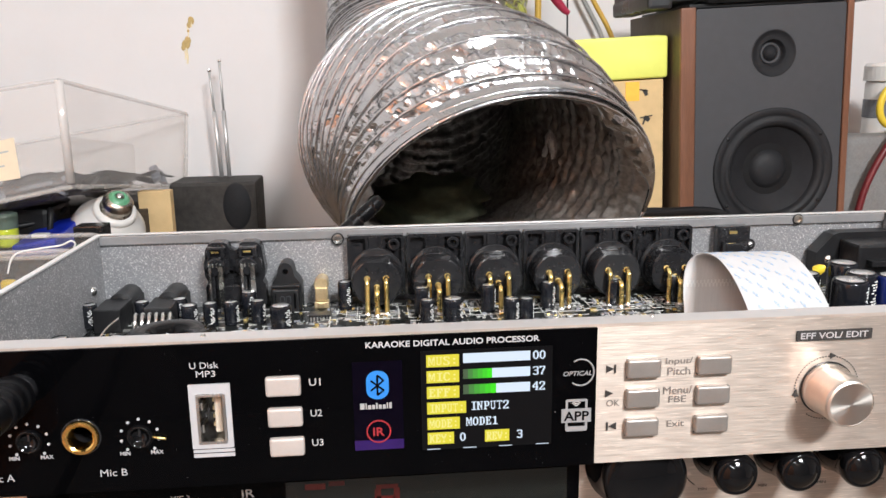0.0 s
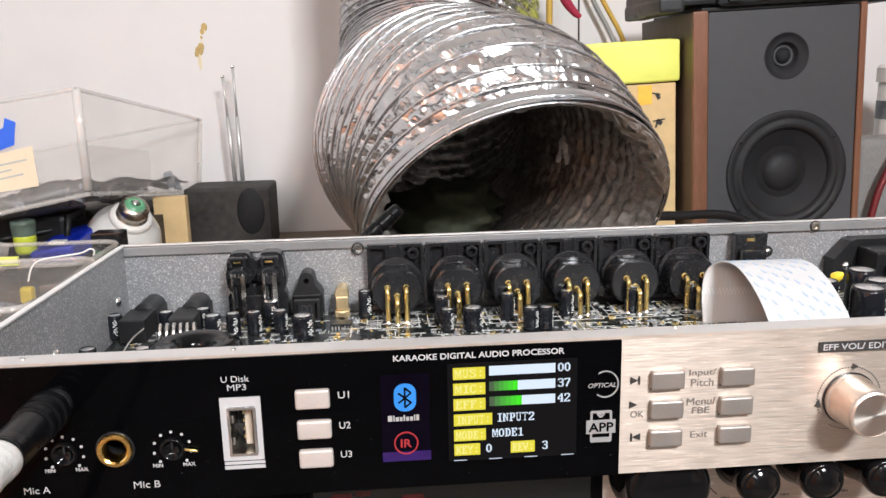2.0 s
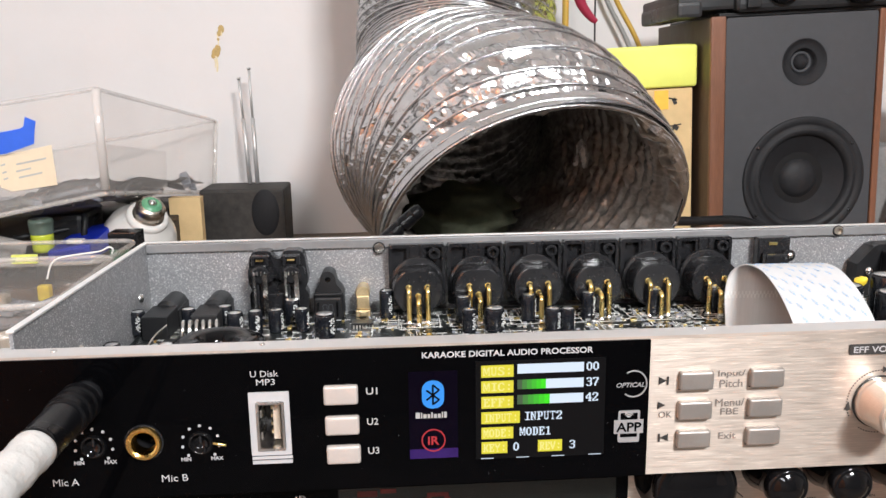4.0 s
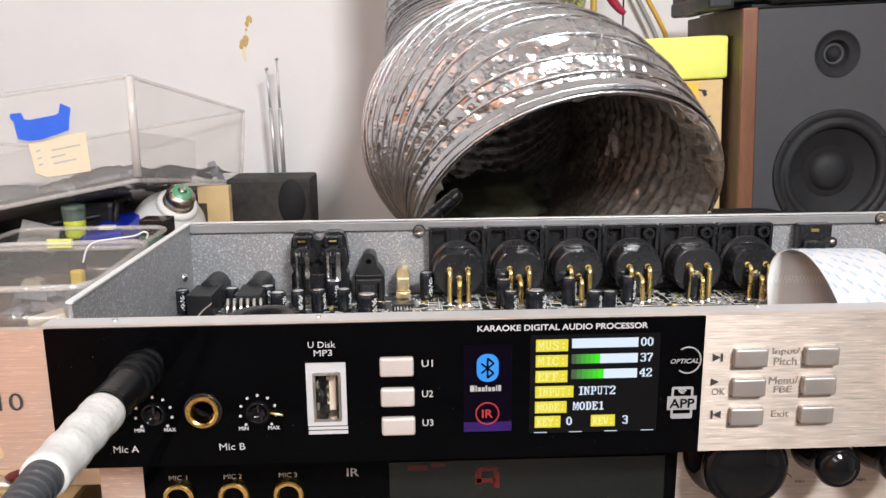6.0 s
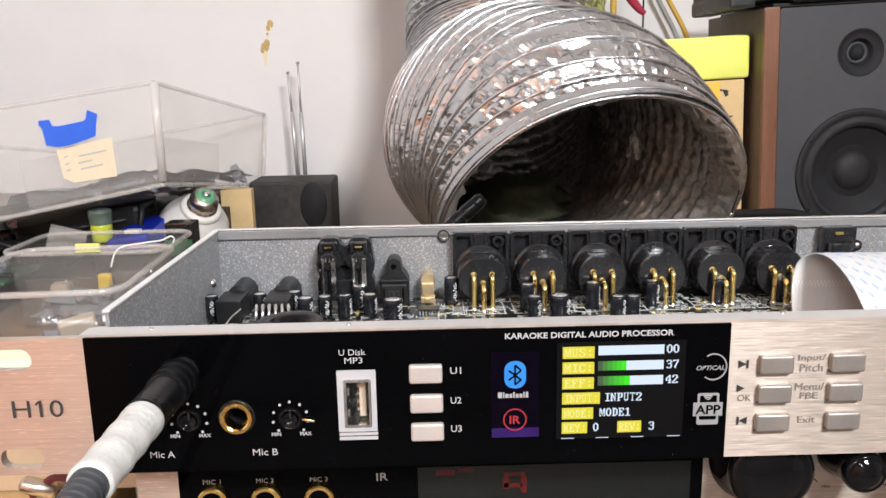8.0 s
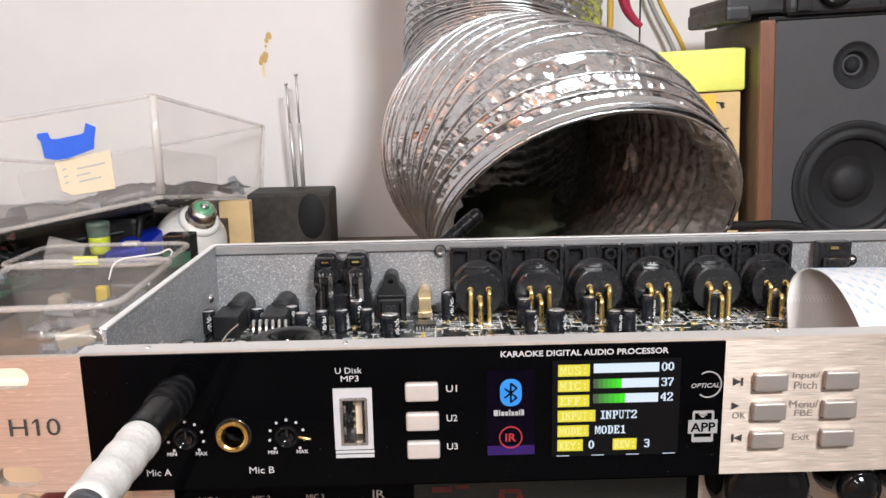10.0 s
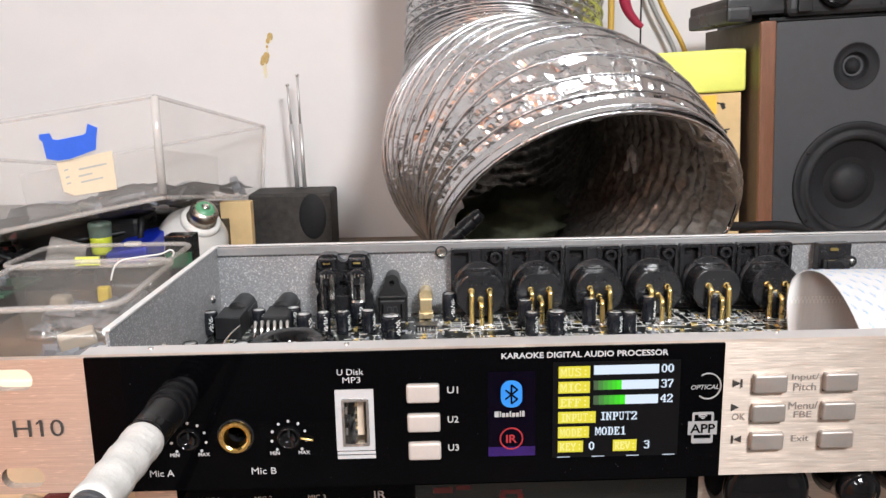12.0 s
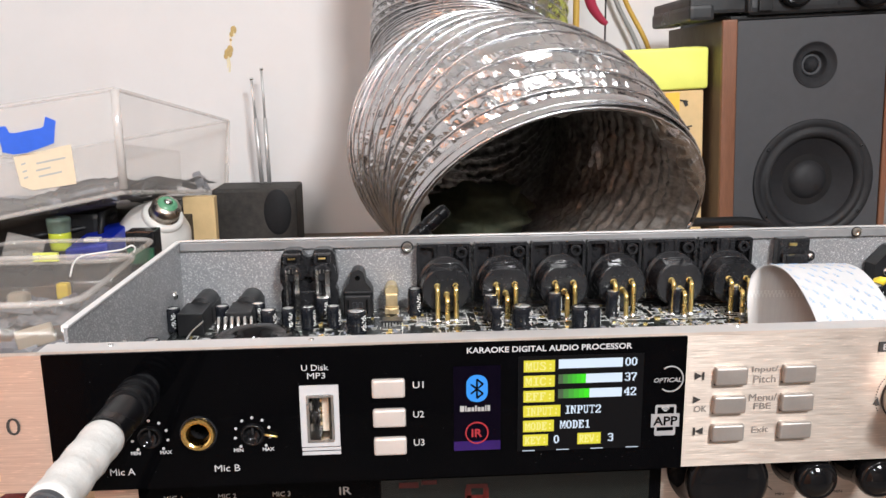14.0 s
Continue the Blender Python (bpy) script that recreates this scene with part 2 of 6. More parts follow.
M_CONE = mat("speaker_cone", (0.014, 0.014, 0.016), 0.7, vary=0.2, scale=50, spec=0.25)
M_SURROUND = mat("rubber_surround", (0.015, 0.015, 0.017), 0.62, vary=0.2, scale=50, spec=0.3)
M_DEVICE = mat("black_device", (0.020, 0.021, 0.023), 0.33, vary=0.2, scale=40, bump=0.06, bump_scale=300)
M_RADIO = mat("worn_black_radio", (0.029, 0.025, 0.022), 0.7, vary=0.7, scale=22, bump=0.4, bump_scale=180)
M_BULB = mat("white_bulb_glass", (0.72, 0.70, 0.67), 0.22, vary=0.03, scale=20)
M_GREEN = mat("green_insulator", (0.12, 0.34, 0.19), 0.35, vary=0.15, scale=90)
M_NICKEL = mat("bulb_cap_metal", (0.62, 0.56, 0.49), 0.3, 1.0, vary=0.15, scale=90)
M_BLUE = mat("blue_plastic", (0.04, 0.14, 0.72), 0.4, vary=0.08, scale=30)
M_BLUE_DARK = mat("deep_blue_plastic", (0.003, 0.020, 0.36), 0.4, vary=0.1, scale=30)
M_PAPER = mat("cream_paper", (0.82, 0.68, 0.50), 0.7, vary=0.04, scale=30)
M_TONGUE = mat("usb_tongue_plastic", (0.42, 0.36, 0.29), 0.5, vary=0.06, scale=60)
M_LIQUID = mat("yellow_green_liquid", (0.55, 0.62, 0.05), 0.25, vary=0.1, scale=30)
M_TEAL = mat("grey_green_cap", (0.11, 0.15, 0.12), 0.4, vary=0.1, scale=40)
M_WHITE = mat("white_plastic", (0.80, 0.79, 0.77), 0.4, vary=0.04, scale=30)
M_GREYBAG = mat("grey_woven_cloth", (0.21, 0.205, 0.20), 0.8, vary=0.15, scale=60, bump=0.6, bump_scale=500)
M_RED = mat("dark_red_cable", (0.14, 0.012, 0.016), 0.4, vary=0.1, scale=60)
M_PINK = mat("pink_red_plastic", (0.36, 0.02, 0.06), 0.35, vary=0.1, scale=60)
M_AMBER = mat("amber_cable", (0.58, 0.36, 0.06), 0.4, vary=0.1, scale=60)
M_YCABLE = mat("yellow_cable", (0.85, 0.62, 0.05), 0.4, vary=0.1, scale=60)
M_GREYCABLE = mat("grey_cable", (0.30, 0.30, 0.29), 0.5, vary=0.1, scale=60)
M_STAIN = mat("brown_glue_stain", (0.52, 0.36, 0.13), 0.5, vary=0.3, scale=60)
M_STAIN_PALE = mat("pale_glue_run", (0.80, 0.70, 0.48), 0.6, vary=0.1, scale=60)
M_CLEAR = clear_plastic("clear_polypropylene", (0.99, 0.985, 0.98), 0.115, 0.035)
M_CLEAR_TRAY = clear_plastic("clear_tray_plastic", (0.95, 0.945, 0.935), 0.035, 0.02)
M_CLEAR_EDGE = clear_plastic("clear_box_edge", (0.94, 0.93, 0.91), 0.28, 0.07)
M_CLEAR_RIM = clear_plastic("clear_box_rim", (0.96, 0.955, 0.95), 0.20, 0.06)
# extra pale haze puts the highlight of the near corner into the plastic
M_CORNER = clear_plastic("corner_highlight_plastic", (0.95, 0.95, 0.95), 0.65, 0.12)
M_OLIVE = mat("olive_cloth", (0.12, 0.135, 0.088), 0.85, vary=0.25, scale=30, bump=0.3, bump_scale=300)
M_SMOKE = mat("grey_contents", (0.21, 0.22, 0.25), 0.6, vary=0.3, scale=25)
M_GREENPCB = mat("green_circuit_board", (0.02, 0.10, 0.05), 0.4, vary=0.4, scale=60)
M_DARKWOOD = mat("dark_crate_wood", (0.05, 0.04, 0.034), 0.7, vary=0.3, scale=14, stretch=(1, 4, 4))
M_LCD = glow("lcd_dark", (0.0045, 0.004, 0.0048), 1.0)
M_LCD.node_tree.nodes["Principled BSDF"].inputs["Specular IOR Level"].default_value = 0.08
M_LCD.node_tree.nodes["Principled BSDF"].inputs["Base Color"].default_value = (0.002, 0.002, 0.002, 1)
M_LCD_WHITE = glow("lcd_white", (0.74, 0.85, 1.0), 1.0)
M_LCD_YELLOW = glow("lcd_yellow", (0.86, 0.75, 0.04), 0.95)
M_LCD_PALE = glow("lcd_pale_yellow", (0.93, 0.86, 0.28), 1.0)
LCD_GREENS = [glow("lcd_green_%d" % k, (0.06 - 0.004 * k, 0.11 + 0.14 * k, 0.05 - 0.01 * k), 1.0) for k in range(6)]
M_BT = mat("blue_emblem", (0.02, 0.18, 0.54), 0.4, vary=0.03, scale=90)
M_VIOLET = mat("violet_window", (0.0020, 0.0012, 0.0042), 0.12, vary=0.2, scale=40, spec=0.08)
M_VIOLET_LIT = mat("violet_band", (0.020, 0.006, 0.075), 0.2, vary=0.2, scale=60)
M_REDPRINT = mat("red_print", (0.27, 0.015, 0.022), 0.5, vary=0.05, scale=90)
M_DISPLAY = mat("grey_green_display", (0.006, 0.0075, 0.0065), 0.12, vary=0.2, scale=20)
M_DIMRED = mat("dim_red_segment", (0.07, 0.006, 0.005), 0.3, vary=0.05, scale=90)


# ---- mesh helpers ----
def finish(name, bm, material, smooth):
    me = bpy.data.meshes.new(name)
    bmesh.ops.recalc_face_normals(bm, faces=bm.faces)
    bm.to_mesh(me)
    bm.free()
    for poly in me.polygons:
        poly.use_smooth = smooth
    me.materials.append(material)
    return me


def thing(name, place, label, category, group=""):
    ob = new(name)
    ob.matrix_basis = Matrix.Translation(place)
    return tagged(ob, label, category, group)


def part(name, bm, material, parent, label="", smooth=False):
    """One mesh, in world coordinates, under a thing or a part."""
    ob = new(name, finish(name, bm, material, smooth))
    ob.parent = parent
    if parent.data is None:
        ob.matrix_parent_inverse = parent.matrix_basis.inverted()
    return tagged(ob, label)


def solid(name, bm, material, label, category, kind="", smooth=False, group=""):
    return tagged(new(name, finish(name, bm, material, smooth)), label, category, group, kind)


def box(bm, x0, x1, y0, y1, z0, z1, bevel=0.0, m=None, segments=2):
    got = bmesh.ops.create_cube(bm, size=1.0)
    vs = got["verts"]
    for v in vs:
        v.co = Vector(((x0 + x1) / 2 + v.co.x * (x1 - x0), (y0 + y1) / 2 + v.co.y * (y1 - y0), (z0 + z1) / 2 + v.co.z * (z1 - z0)))
    if bevel:
        es = list({e for v in vs for e in v.link_edges})
        got = bmesh.ops.bevel(bm, geom=es, offset=bevel, segments=segments, affect="EDGES", profile=0.6)
        vs = list({v for f in got["faces"] for v in f.verts} | {v for v in vs if v.is_valid})
    if m is not None:
        bmesh.ops.transform(bm, matrix=m, verts=vs)
    return bm


def B(*a, **k):
    return box(bmesh.new(), *a, **k)


def lathe(bm, profile, m, seg=32, close=True):
    """Turns a list of (radius, height) round the z axis of m."""
    rings = []
    for r, h in profile:
        if r < 1e-7:
            rings.append([bm.verts.new(m @ Vector((0, 0, h)))])
        else:
            rings.append([bm.verts.new(m @ Vector((r * math.cos(2 * math.pi * i / seg), r * math.sin(2 * math.pi * i / seg), h))) for i in range(seg)])
    for a, b in zip(rings, rings[1:]):
        for i in range(seg):
            j = (i + 1) % seg
            if len(a) == 1 and len(b) == 1:
                continue
            if len(a) == 1:
                bm.faces.new((a[0], b[j], b[i]))
            elif len(b) == 1:
                bm.faces.new((a[i], a[j], b[0]))
            else:
                bm.faces.new((a[i], a[j], b[j], b[i]))
    return bm


def aim(place, way):
    """A matrix whose z axis points along way."""
    return Matrix.Translation(place) @ Vector(way).to_track_quat("Z", "Y").to_matrix().to_4x4()


def rod(bm, place, way, r, h, seg=24, bevel=0.0):
    b = min(bevel, r * 0.6)
    prof = [(0, 0), (r - b, 0), (r, b), (r, h - b), (r - b, h), (0, h)] if b else [(0, 0), (r, 0), (r, h), (0, h)]
    return lathe(bm, prof, aim(place, way), seg)


def spline(points, n):
    """A smooth curve through the points."""
    pts = [Vector(p) for p in points]
    pts = [2 * pts[0] - pts[1]] + pts + [2 * pts[-1] - pts[-2]]
    out = []
    for i in range(1, len(pts) - 2):
        a, b, c, d = pts[i - 1:i + 3]
        for k in range(n):
            t = k / n
            out.append(0.5 * (2 * b + (c - a) * t + (2 * a - 5 * b + 4 * c - d) * t * t + (3 * b - a - 3 * c + d) * t ** 3))
    return out + [pts[-2]]


def tube(bm, points, r, seg=10, n=8, radius=None):
    path = spline(points, n)
    rings, up = [], None
    for i, p in enumerate(path):
        d = (path[min(i + 1, len(path) - 1)] - path[max(i - 1, 0)]).normalized()
        if up is None:
            up = d.orthogonal().normalized()
        up = (up - d * up.dot(d)).normalized()
        side = d.cross(up)
        rr = radius(i / (len(path) - 1)) if radius else r
        rings.append([bm.verts.new(p + rr * (math.cos(2 * math.pi * k / seg) * up + math.sin(2 * math.pi * k / seg) * side)) for k in range(seg)])
    for a, b in zip(rings, rings[1:]):
        for i in range(seg):
            bm.faces.new((a[i], a[(i + 1) % seg], b[(i + 1) % seg], b[i]))
    bm.faces.new(rings[0])
    bm.faces.new(rings[-1])
    return bm


def plate(loops, y0, y1):
    """A plate in the plane of x and z, from y0 to y1: the first loop is its outline, the others are holes."""
    bm = bmesh.new()
    edges = []
    for loop in loops:
        vs = [bm.verts.new((x, y0, z)) for x, z in loop]
        edges += [bm.edges.new((vs[i], vs[(i + 1) % len(vs)])) for i in range(len(vs))]
    bmesh.ops.triangle_fill(bm, use_beauty=True, use_dissolve=False, edges=edges)
    got = bmesh.ops.extrude_face_region(bm, geom=list(bm.faces))
    bmesh.ops.translate(bm, vec=(0, y1 - y0, 0), verts=[g for g in got["geom"] if isinstance(g, bmesh.types.BMVert)])
    return bm


def ring_loop(x, z, r, n=24):
    return [(x + r * math.cos(2 * math.pi * i / n), z + r * math.sin(2 * math.pi * i / n)) for i in range(n)]


def round_rect(x0, x1, z0, z1, r, n=5):
    out = []
    for cx, cz, a0 in ((x1 - r, z1 - r, 0), (x0 + r, z1 - r, 90), (x0 + r, z0 + r, 180), (x1 - r, z0 + r, 270)):
        out += [(cx + r * math.cos(radians(a0 + 90 * k / n)), cz + r * math.sin(radians(a0 + 90 * k / n))) for k in range(n + 1)]
    return out


def words(text, x, z, w, h, material, parent, y=-0.0012, name="lettering", bold=0.0, tilt=0.0, shear=0.0):
    """Raised lettering that faces -y, its box w by h round (x, z)."""
    cu = bpy.data.curves.new(name, "FONT")
    cu.body, cu.resolution_u, cu.offset, cu.shear = text, 3, bold, shear
    ob = bpy.data.objects.new(name, cu)
    me = bpy.data.meshes.new_from_object(ob)
    bpy.data.objects.remove(ob)
    bm = bmesh.new()
    bm.from_mesh(me)
    bpy.data.meshes.remove(me)
    xs, ys = [v.co.x for v in bm.verts], [v.co.y for v in bm.verts]
    x0, x1, y0, y1 = min(xs), max(xs), min(ys), max(ys)
    turn = Matrix.Rotation(radians(tilt), 3, "Y")
    for v in bm.verts:
        u = Vector(((v.co.x - (x0 + x1) / 2) * w / (x1 - x0), 0, (v.co.y - (y0 + y1) / 2) * h / (y1 - y0)))
        v.co = turn @ u + Vector((x, y, z))
    got = bmesh.ops.extrude_face_region(bm, geom=list(bm.faces))
    bmesh.ops.translate(bm, vec=(0, -0.0001, 0), verts=[g for g in got["geom"] if isinstance(g, bmesh.types.BMVert)])
    return part(name, bm, material, parent)


def bar(x0, x1, z0, z1, material, parent, y=-0.0011, t=0.0003, name="printed_bar", label="", r=0.0):
    bm = plate([round_rect(x0, x1, z0, z1, r)], y - t, y) if r else B(x0, x1, y - t, y, z0, z1)
    return part(name, bm, material, parent, label)


# ---- the room ----
WN = 0.965
solid("wall_north", B(-1.0, 2.0, WN, WN + 0.12, -0.75, 1.75), M_WALL, "white plastered wall behind the bench", "wall", "structure")
solid("wall_south", B(-1.0, 2.0, -2.12, -2.0, -0.75, 1.75), M_REAR, "plain beige wall behind the bench seat", "wall", "structure")
solid("wall_west", B(-1.12, -1.0, -0.75, WN, -0.75, 1.75), M_WALL, "white plastered side wall", "wall", "structure")
# unseen tan stretch, added so that metal and foil reflect a warm tone
solid("wall_west_lined", B(-1.12, -1.0, -2.0, -0.752, -0.75, 1.75), M_TAN, "unseen tan part of the side wall, added for warm reflections", "wall", "structure")
solid("wall_east", B(2.0, 2.12, -2.0, WN, -0.75, 1.75), M_WALL, "white plastered side wall", "wall", "structure")
solid("ceiling", B(-1.12, 2.12, -2.12, WN + 0.12, 1.75, 1.85), M_CEIL, "plain white ceiling", "ceiling", "structure")
solid("floor", B(-1.12, 2.12, -2.12, WN + 0.12, -0.85, -0.75), M_FLOOR, "grey tiled floor", "floor", "structure")

bench = thing("workbench", (0.2, 0.55, -0.75), "dark wooden workbench crowded with electronics", "workbench")
part("bench_top", B(-0.95, 1.6, 0.0 - 0.06, WN - 0.002, -0.04, 0.0, 0.003), M_BENCH, bench)
for lx in (-0.9, 1.5):
    for ly in (0.0, 0.88):
        part("leg", B(lx, lx + 0.06, ly, ly + 0.06, -0.75, -0.041, 0.003), M_BENCH, bench)
# battens out of view; the second only goes with the added wall lamp
for at_, hx, hy in ((LAMP_A, 0.6, 0.03), (LAMP_B, 0.03, 0.6)):
    lamp = thing("ceiling_light", (at_[0], at_[1], 1.75), "white hanging batten over an area lamp, out of view", "ceiling light", "ceiling battens")
    part("housing", B(at_[0] - hx, at_[0] + hx, at_[1] - hy, at_[1] + hy, at_[2] + 0.02, at_[2] + 0.05, 0.004), M_WHITE, lamp)
    for s in (-0.6, 0.6):
        part("hanger", rod(bmesh.new(), (at_[0] + s * hx, at_[1] + s * hy, at_[2] + 0.05), (0, 0, 1), 0.004, 1.75 - at_[2] - 0.05, 10), M_STEEL, lamp)

# ---- the karaoke processor ----
ZB, ZT = 0.100, 0.1445
unit = thing("karaoke_processor", (0.0, 0.09, ZB), "open silver rack-mount karaoke processor with black and champagne front", "audio processor")
slots = [round_rect(x0, x0 + 0.0135, z - 0.0034, z + 0.0034, 0.0033) for x0 in (-0.2275, 0.2145) for z in (0.1380, 0.1055)]
JACK_A, JACK_B, POT_A, POT_B = (-0.1680, 0.1335), (-0.1528, 0.1181), (-0.1676, 0.1174), (-0.1363, 0.1172)
USB = (-0.1152, 0.1218)
round_holes = [ring_loop(*JACK_A, 0.0046), ring_loop(*JACK_B, 0.0046), ring_loop(*POT_A, 0.0037), ring_loop(*POT_B, 0.0037)]
usb_hole = round_rect(USB[0] - 0.0042, USB[0] + 0.0042, USB[1] - 0.0078, USB[1] + 0.0078, 0.0006)
part("front_panel", plate([round_rect(-0.2410, 0.2430, ZB, ZT, 0.0006, 2)] + slots + round_holes + [usb_hole], 0.0, 0.0032), M_CHAMP, unit,
     "brushed champagne aluminium front panel with slotted ears")
acrylic = part("black_window", plate([round_rect(-0.1975, 0.0, ZB + 0.0001, ZT + 0.0003, 0.0002, 2)] + round_holes + [usb_hole], -0.0008, -0.00005),
               M_ACRYL, unit, "glossy black acrylic overlay")

# chassis: floor, walls with a folded rim, a front flange
part("chassis_floor", B(-0.2025, 0.2060, 0.0033, 0.1735, ZB, ZB + 0.0012), M_CHASSIS, unit)
part("back_wall", B(-0.2025, 0.2060, 0.1723, 0.1737, ZB + 0.0013, ZT), M_CHASSIS, unit, "silver flake painted back wall")
part("back_rim", B(-0.2010, 0.2045, 0.1706, 0.1722, ZT - 0.0046, ZT - 0.0002, 0.0003), M_RIM, unit)
part("back_edge", B(-0.2025, 0.2060, 0.1712, 0.1740, ZT + 0.0001, ZT + 0.0008, 0.0002), M_ALU, unit)
for sx in (-0.2025, 0.2046):
    part("side_wall", B(sx, sx + 0.0014, 0.0285, 0.1722, ZB + 0.0013, ZT - 0.0004, 0.0002), M_CHASSIS, unit)
    part("side_edge", B(sx - 0.0006, sx + 0.0020, 0.0282, 0.1711, ZT - 0.0003, ZT + 0.0006, 0.0002), M_EDGE, unit)
    part("side_bracket", B(sx - 0.0025, sx + 0.0008, 0.0034, 0.0281, ZB + 0.0013, 0.1395, 0.0003), M_ALU, unit)
part("front_flange", B(-0.2010, 0.2045, 0.0034, 0.0125, ZT - 0.0022, ZT - 0.0003, 0.0007), M_ALU, unit, "pale aluminium front flange")
for x, y in ((-0.118, 0.0085), (0.0205, 0.0100), (-0.180, 0.0085), (0.16, 0.0085)):
    part("rivet", lathe(bmesh.new(), [(0.0009, 0), (0.0008, 0.0004), (0, 0.0006)], aim((x, y, ZT - 0.0003), (0, 0, 1)), 12), M_STEEL, unit, smooth=True)


def hex_standoff(x, y, z, way, r, material=M_STEEL):
    m = aim((x, y, z), way)
    part("screw_hole", lathe(bmesh.new(), [(r * 1.22, 0), (r * 1.2, 0.0003), (r * 0.9, 0.0003)], m, 20), M_BLACK_MATT, unit)
    return part("screw", lathe(bmesh.new(), [(r, 0), (r, 0.0010), (r * 0.55, 0.0011), (r * 0.5, 0.0002), (0, 0.0002)], m, 16), material, unit, smooth=False)


hex_standoff(-0.0849, 0.1705, 0.1397, (0, -1, 0), 0.0026)
hex_standoff(0.1560, 0.1705, 0.1424, (0, -1, 0), 0.0024, M_NICKEL)
part("screw", lathe(bmesh.new(), [(0.0022, 0), (0.0018, 0.0012), (0, 0.0018)], aim((-0.2011, 0.1560, 0.1208), (1, 0, 0)), 12), M_STEEL, unit, smooth=True)
part("screw", lathe(bmesh.new(), [(0.0022, 0), (0.0018, 0.0012), (0, 0.0018)], aim((-0.2011, 0.0800, 0.1208), (1, 0, 0)), 12), M_STEEL, unit, smooth=True)

# circuit board
ZP = 0.1072
part("circuit_board", B(-0.198, 0.198, 0.020, 0.1695, ZP - 0.0016, ZP), M_PCB, unit, "black circuit board with white print")

# sockets on the back wall
XLR_X = [-0.0660 + 0.02975 * i for i in range(6)]


def xlr_socket(x):
    """A flange with raised rim and two pockets, a stepped barrel with a flat on top, three bent pins."""
    bm = plate([round_rect(x - 0.0142, x + 0.0142, 0.1105, 0.1420, 0.0018), round_rect(x - 0.0124, x - 0.0050, 0.1200, 0.1402, 0.0007),
                round_rect(x + 0.0046, x + 0.0128, 0.1230, 0.1404, 0.0010)], 0.1652, 0.1690)
    box(bm, x - 0.0140, x + 0.0140, 0.16905, 0.1705, 0.1107, 0.1418, 0.0004)
    box(bm, x - 0.0036, x + 0.0010, 0.1642, 0.16515, 0.1310, 0.1414, 0.0003)
    box(bm, x + 0.0017, x + 0.0036, 0.1645, 0.16515, 0.1310, 0.1414, 0.0003)
    box(bm, x - 0.0105, x - 0.0085, 0.1682, 0.16895, 0.1365, 0.1370)
    box(bm, x - 0.0105, x - 0.0100, 0.1682, 0.16895, 0.1372, 0.1390)
    sock = part("xlr_socket", bm, M_BLACK, unit, "black plastic microphone socket with gold pins")
    zc = 0.1222
    part("boss", lathe(bmesh.new(), [(0.0031, 0), (0.0031, 0.0050), (0.0027, 0.0054), (0.0017, 0.0054), (0.0015, 0.0020), (0, 0.0020)],
                       aim((x + 0.0090, 0.16903, 0.1372), (0, -1, 0)), 20), M_BLACK, sock, smooth=False)
    prof = [(0.0137, 0), (0.0137, 0.0024), (0.0133, 0.0030), (0.0126, 0.0034), (0.0122, 0.0146), (0.0119, 0.0154), (0.0112, 0.0157), (0, 0.0157)]
    b2 = lathe(bmesh.new(), prof, aim((x, 0.1652, zc), (0, -1, 0)), 64)
    zf = zc - 0.0006
    for v in b2.verts:
        if v.co.y < 0.1620:
            v.co.z = min(v.co.z - 0.0006, zf + 0.0098 + (v.co.y - 0.1495) * 0.09)
    part("barrel", b2, M_BLACK, sock, smooth=False)
    part("barrel_lip", tube(bmesh.new(), [(x - 0.0058, 0.1600, zf + 0.0103), (x - 0.0030, 0.1590, zf + 0.0113), (x + 0.0030, 0.1590, zf + 0.0113), (x + 0.0058, 0.1600, zf + 0.0103)], 0.0005, 8, 5), M_BLACK, sock, smooth=True)
    for dx, dz in ((-0.0045, 0.0050), (-0.0020, 0.0052), (0.0028, 0.0054), (0.0045, 0.0040), (0.0002, 0.0012), (0.0050, -0.0062)):
        part("rivet_dot", lathe(bmesh.new(), [(0.00034, 0), (0.0002, 0.0003), (0, 0.0003)], aim((x + dx, 0.1496, zf + dz), (0, -1, 0)), 8), M_RUBBER, sock)
    for dx, dz, reach in ((-0.0046, 0.0021, 0.0042), (0.0046, 0.0021, 0.0042), (0.0, -0.0023, 0.0078)):
        s = (x + dx, 0.1500, zf + dz)
        pts = [s, (s[0], 0.1496 - reach * 0.5, s[2] + 0.0001), (s[0], 0.1496 - reach * 0.92, s[2] - 0.0010), (s[0], 0.1496 - reach, s[2] - 0.0032),
               (s[0], 0.1496 - reach, ZP + 0.004), (s[0], 0.1496 - reach, ZP)]
        pin = tube(bmesh.new(), pts, 0.00118, 12, 5)
        lathe(pin, [(0.0016, 0), (0.0016, 0.0006), (0.0009, 0.0008)], aim(s, (0, -1, 0)), 14)
        part("pin", pin, M_GOLD, sock, "gold-plated bent pin", smooth=True)
        part("solder_joint", lathe(bmesh.new(), [(0.0017, 0), (0.0012, 0.0008), (0.00106, 0.0022)], aim((s[0], 0.1496 - reach, ZP), (0, 0, 1)), 12), M_SOLDER, sock, smooth=True)


for sx in XLR_X:
    xlr_socket(sx)


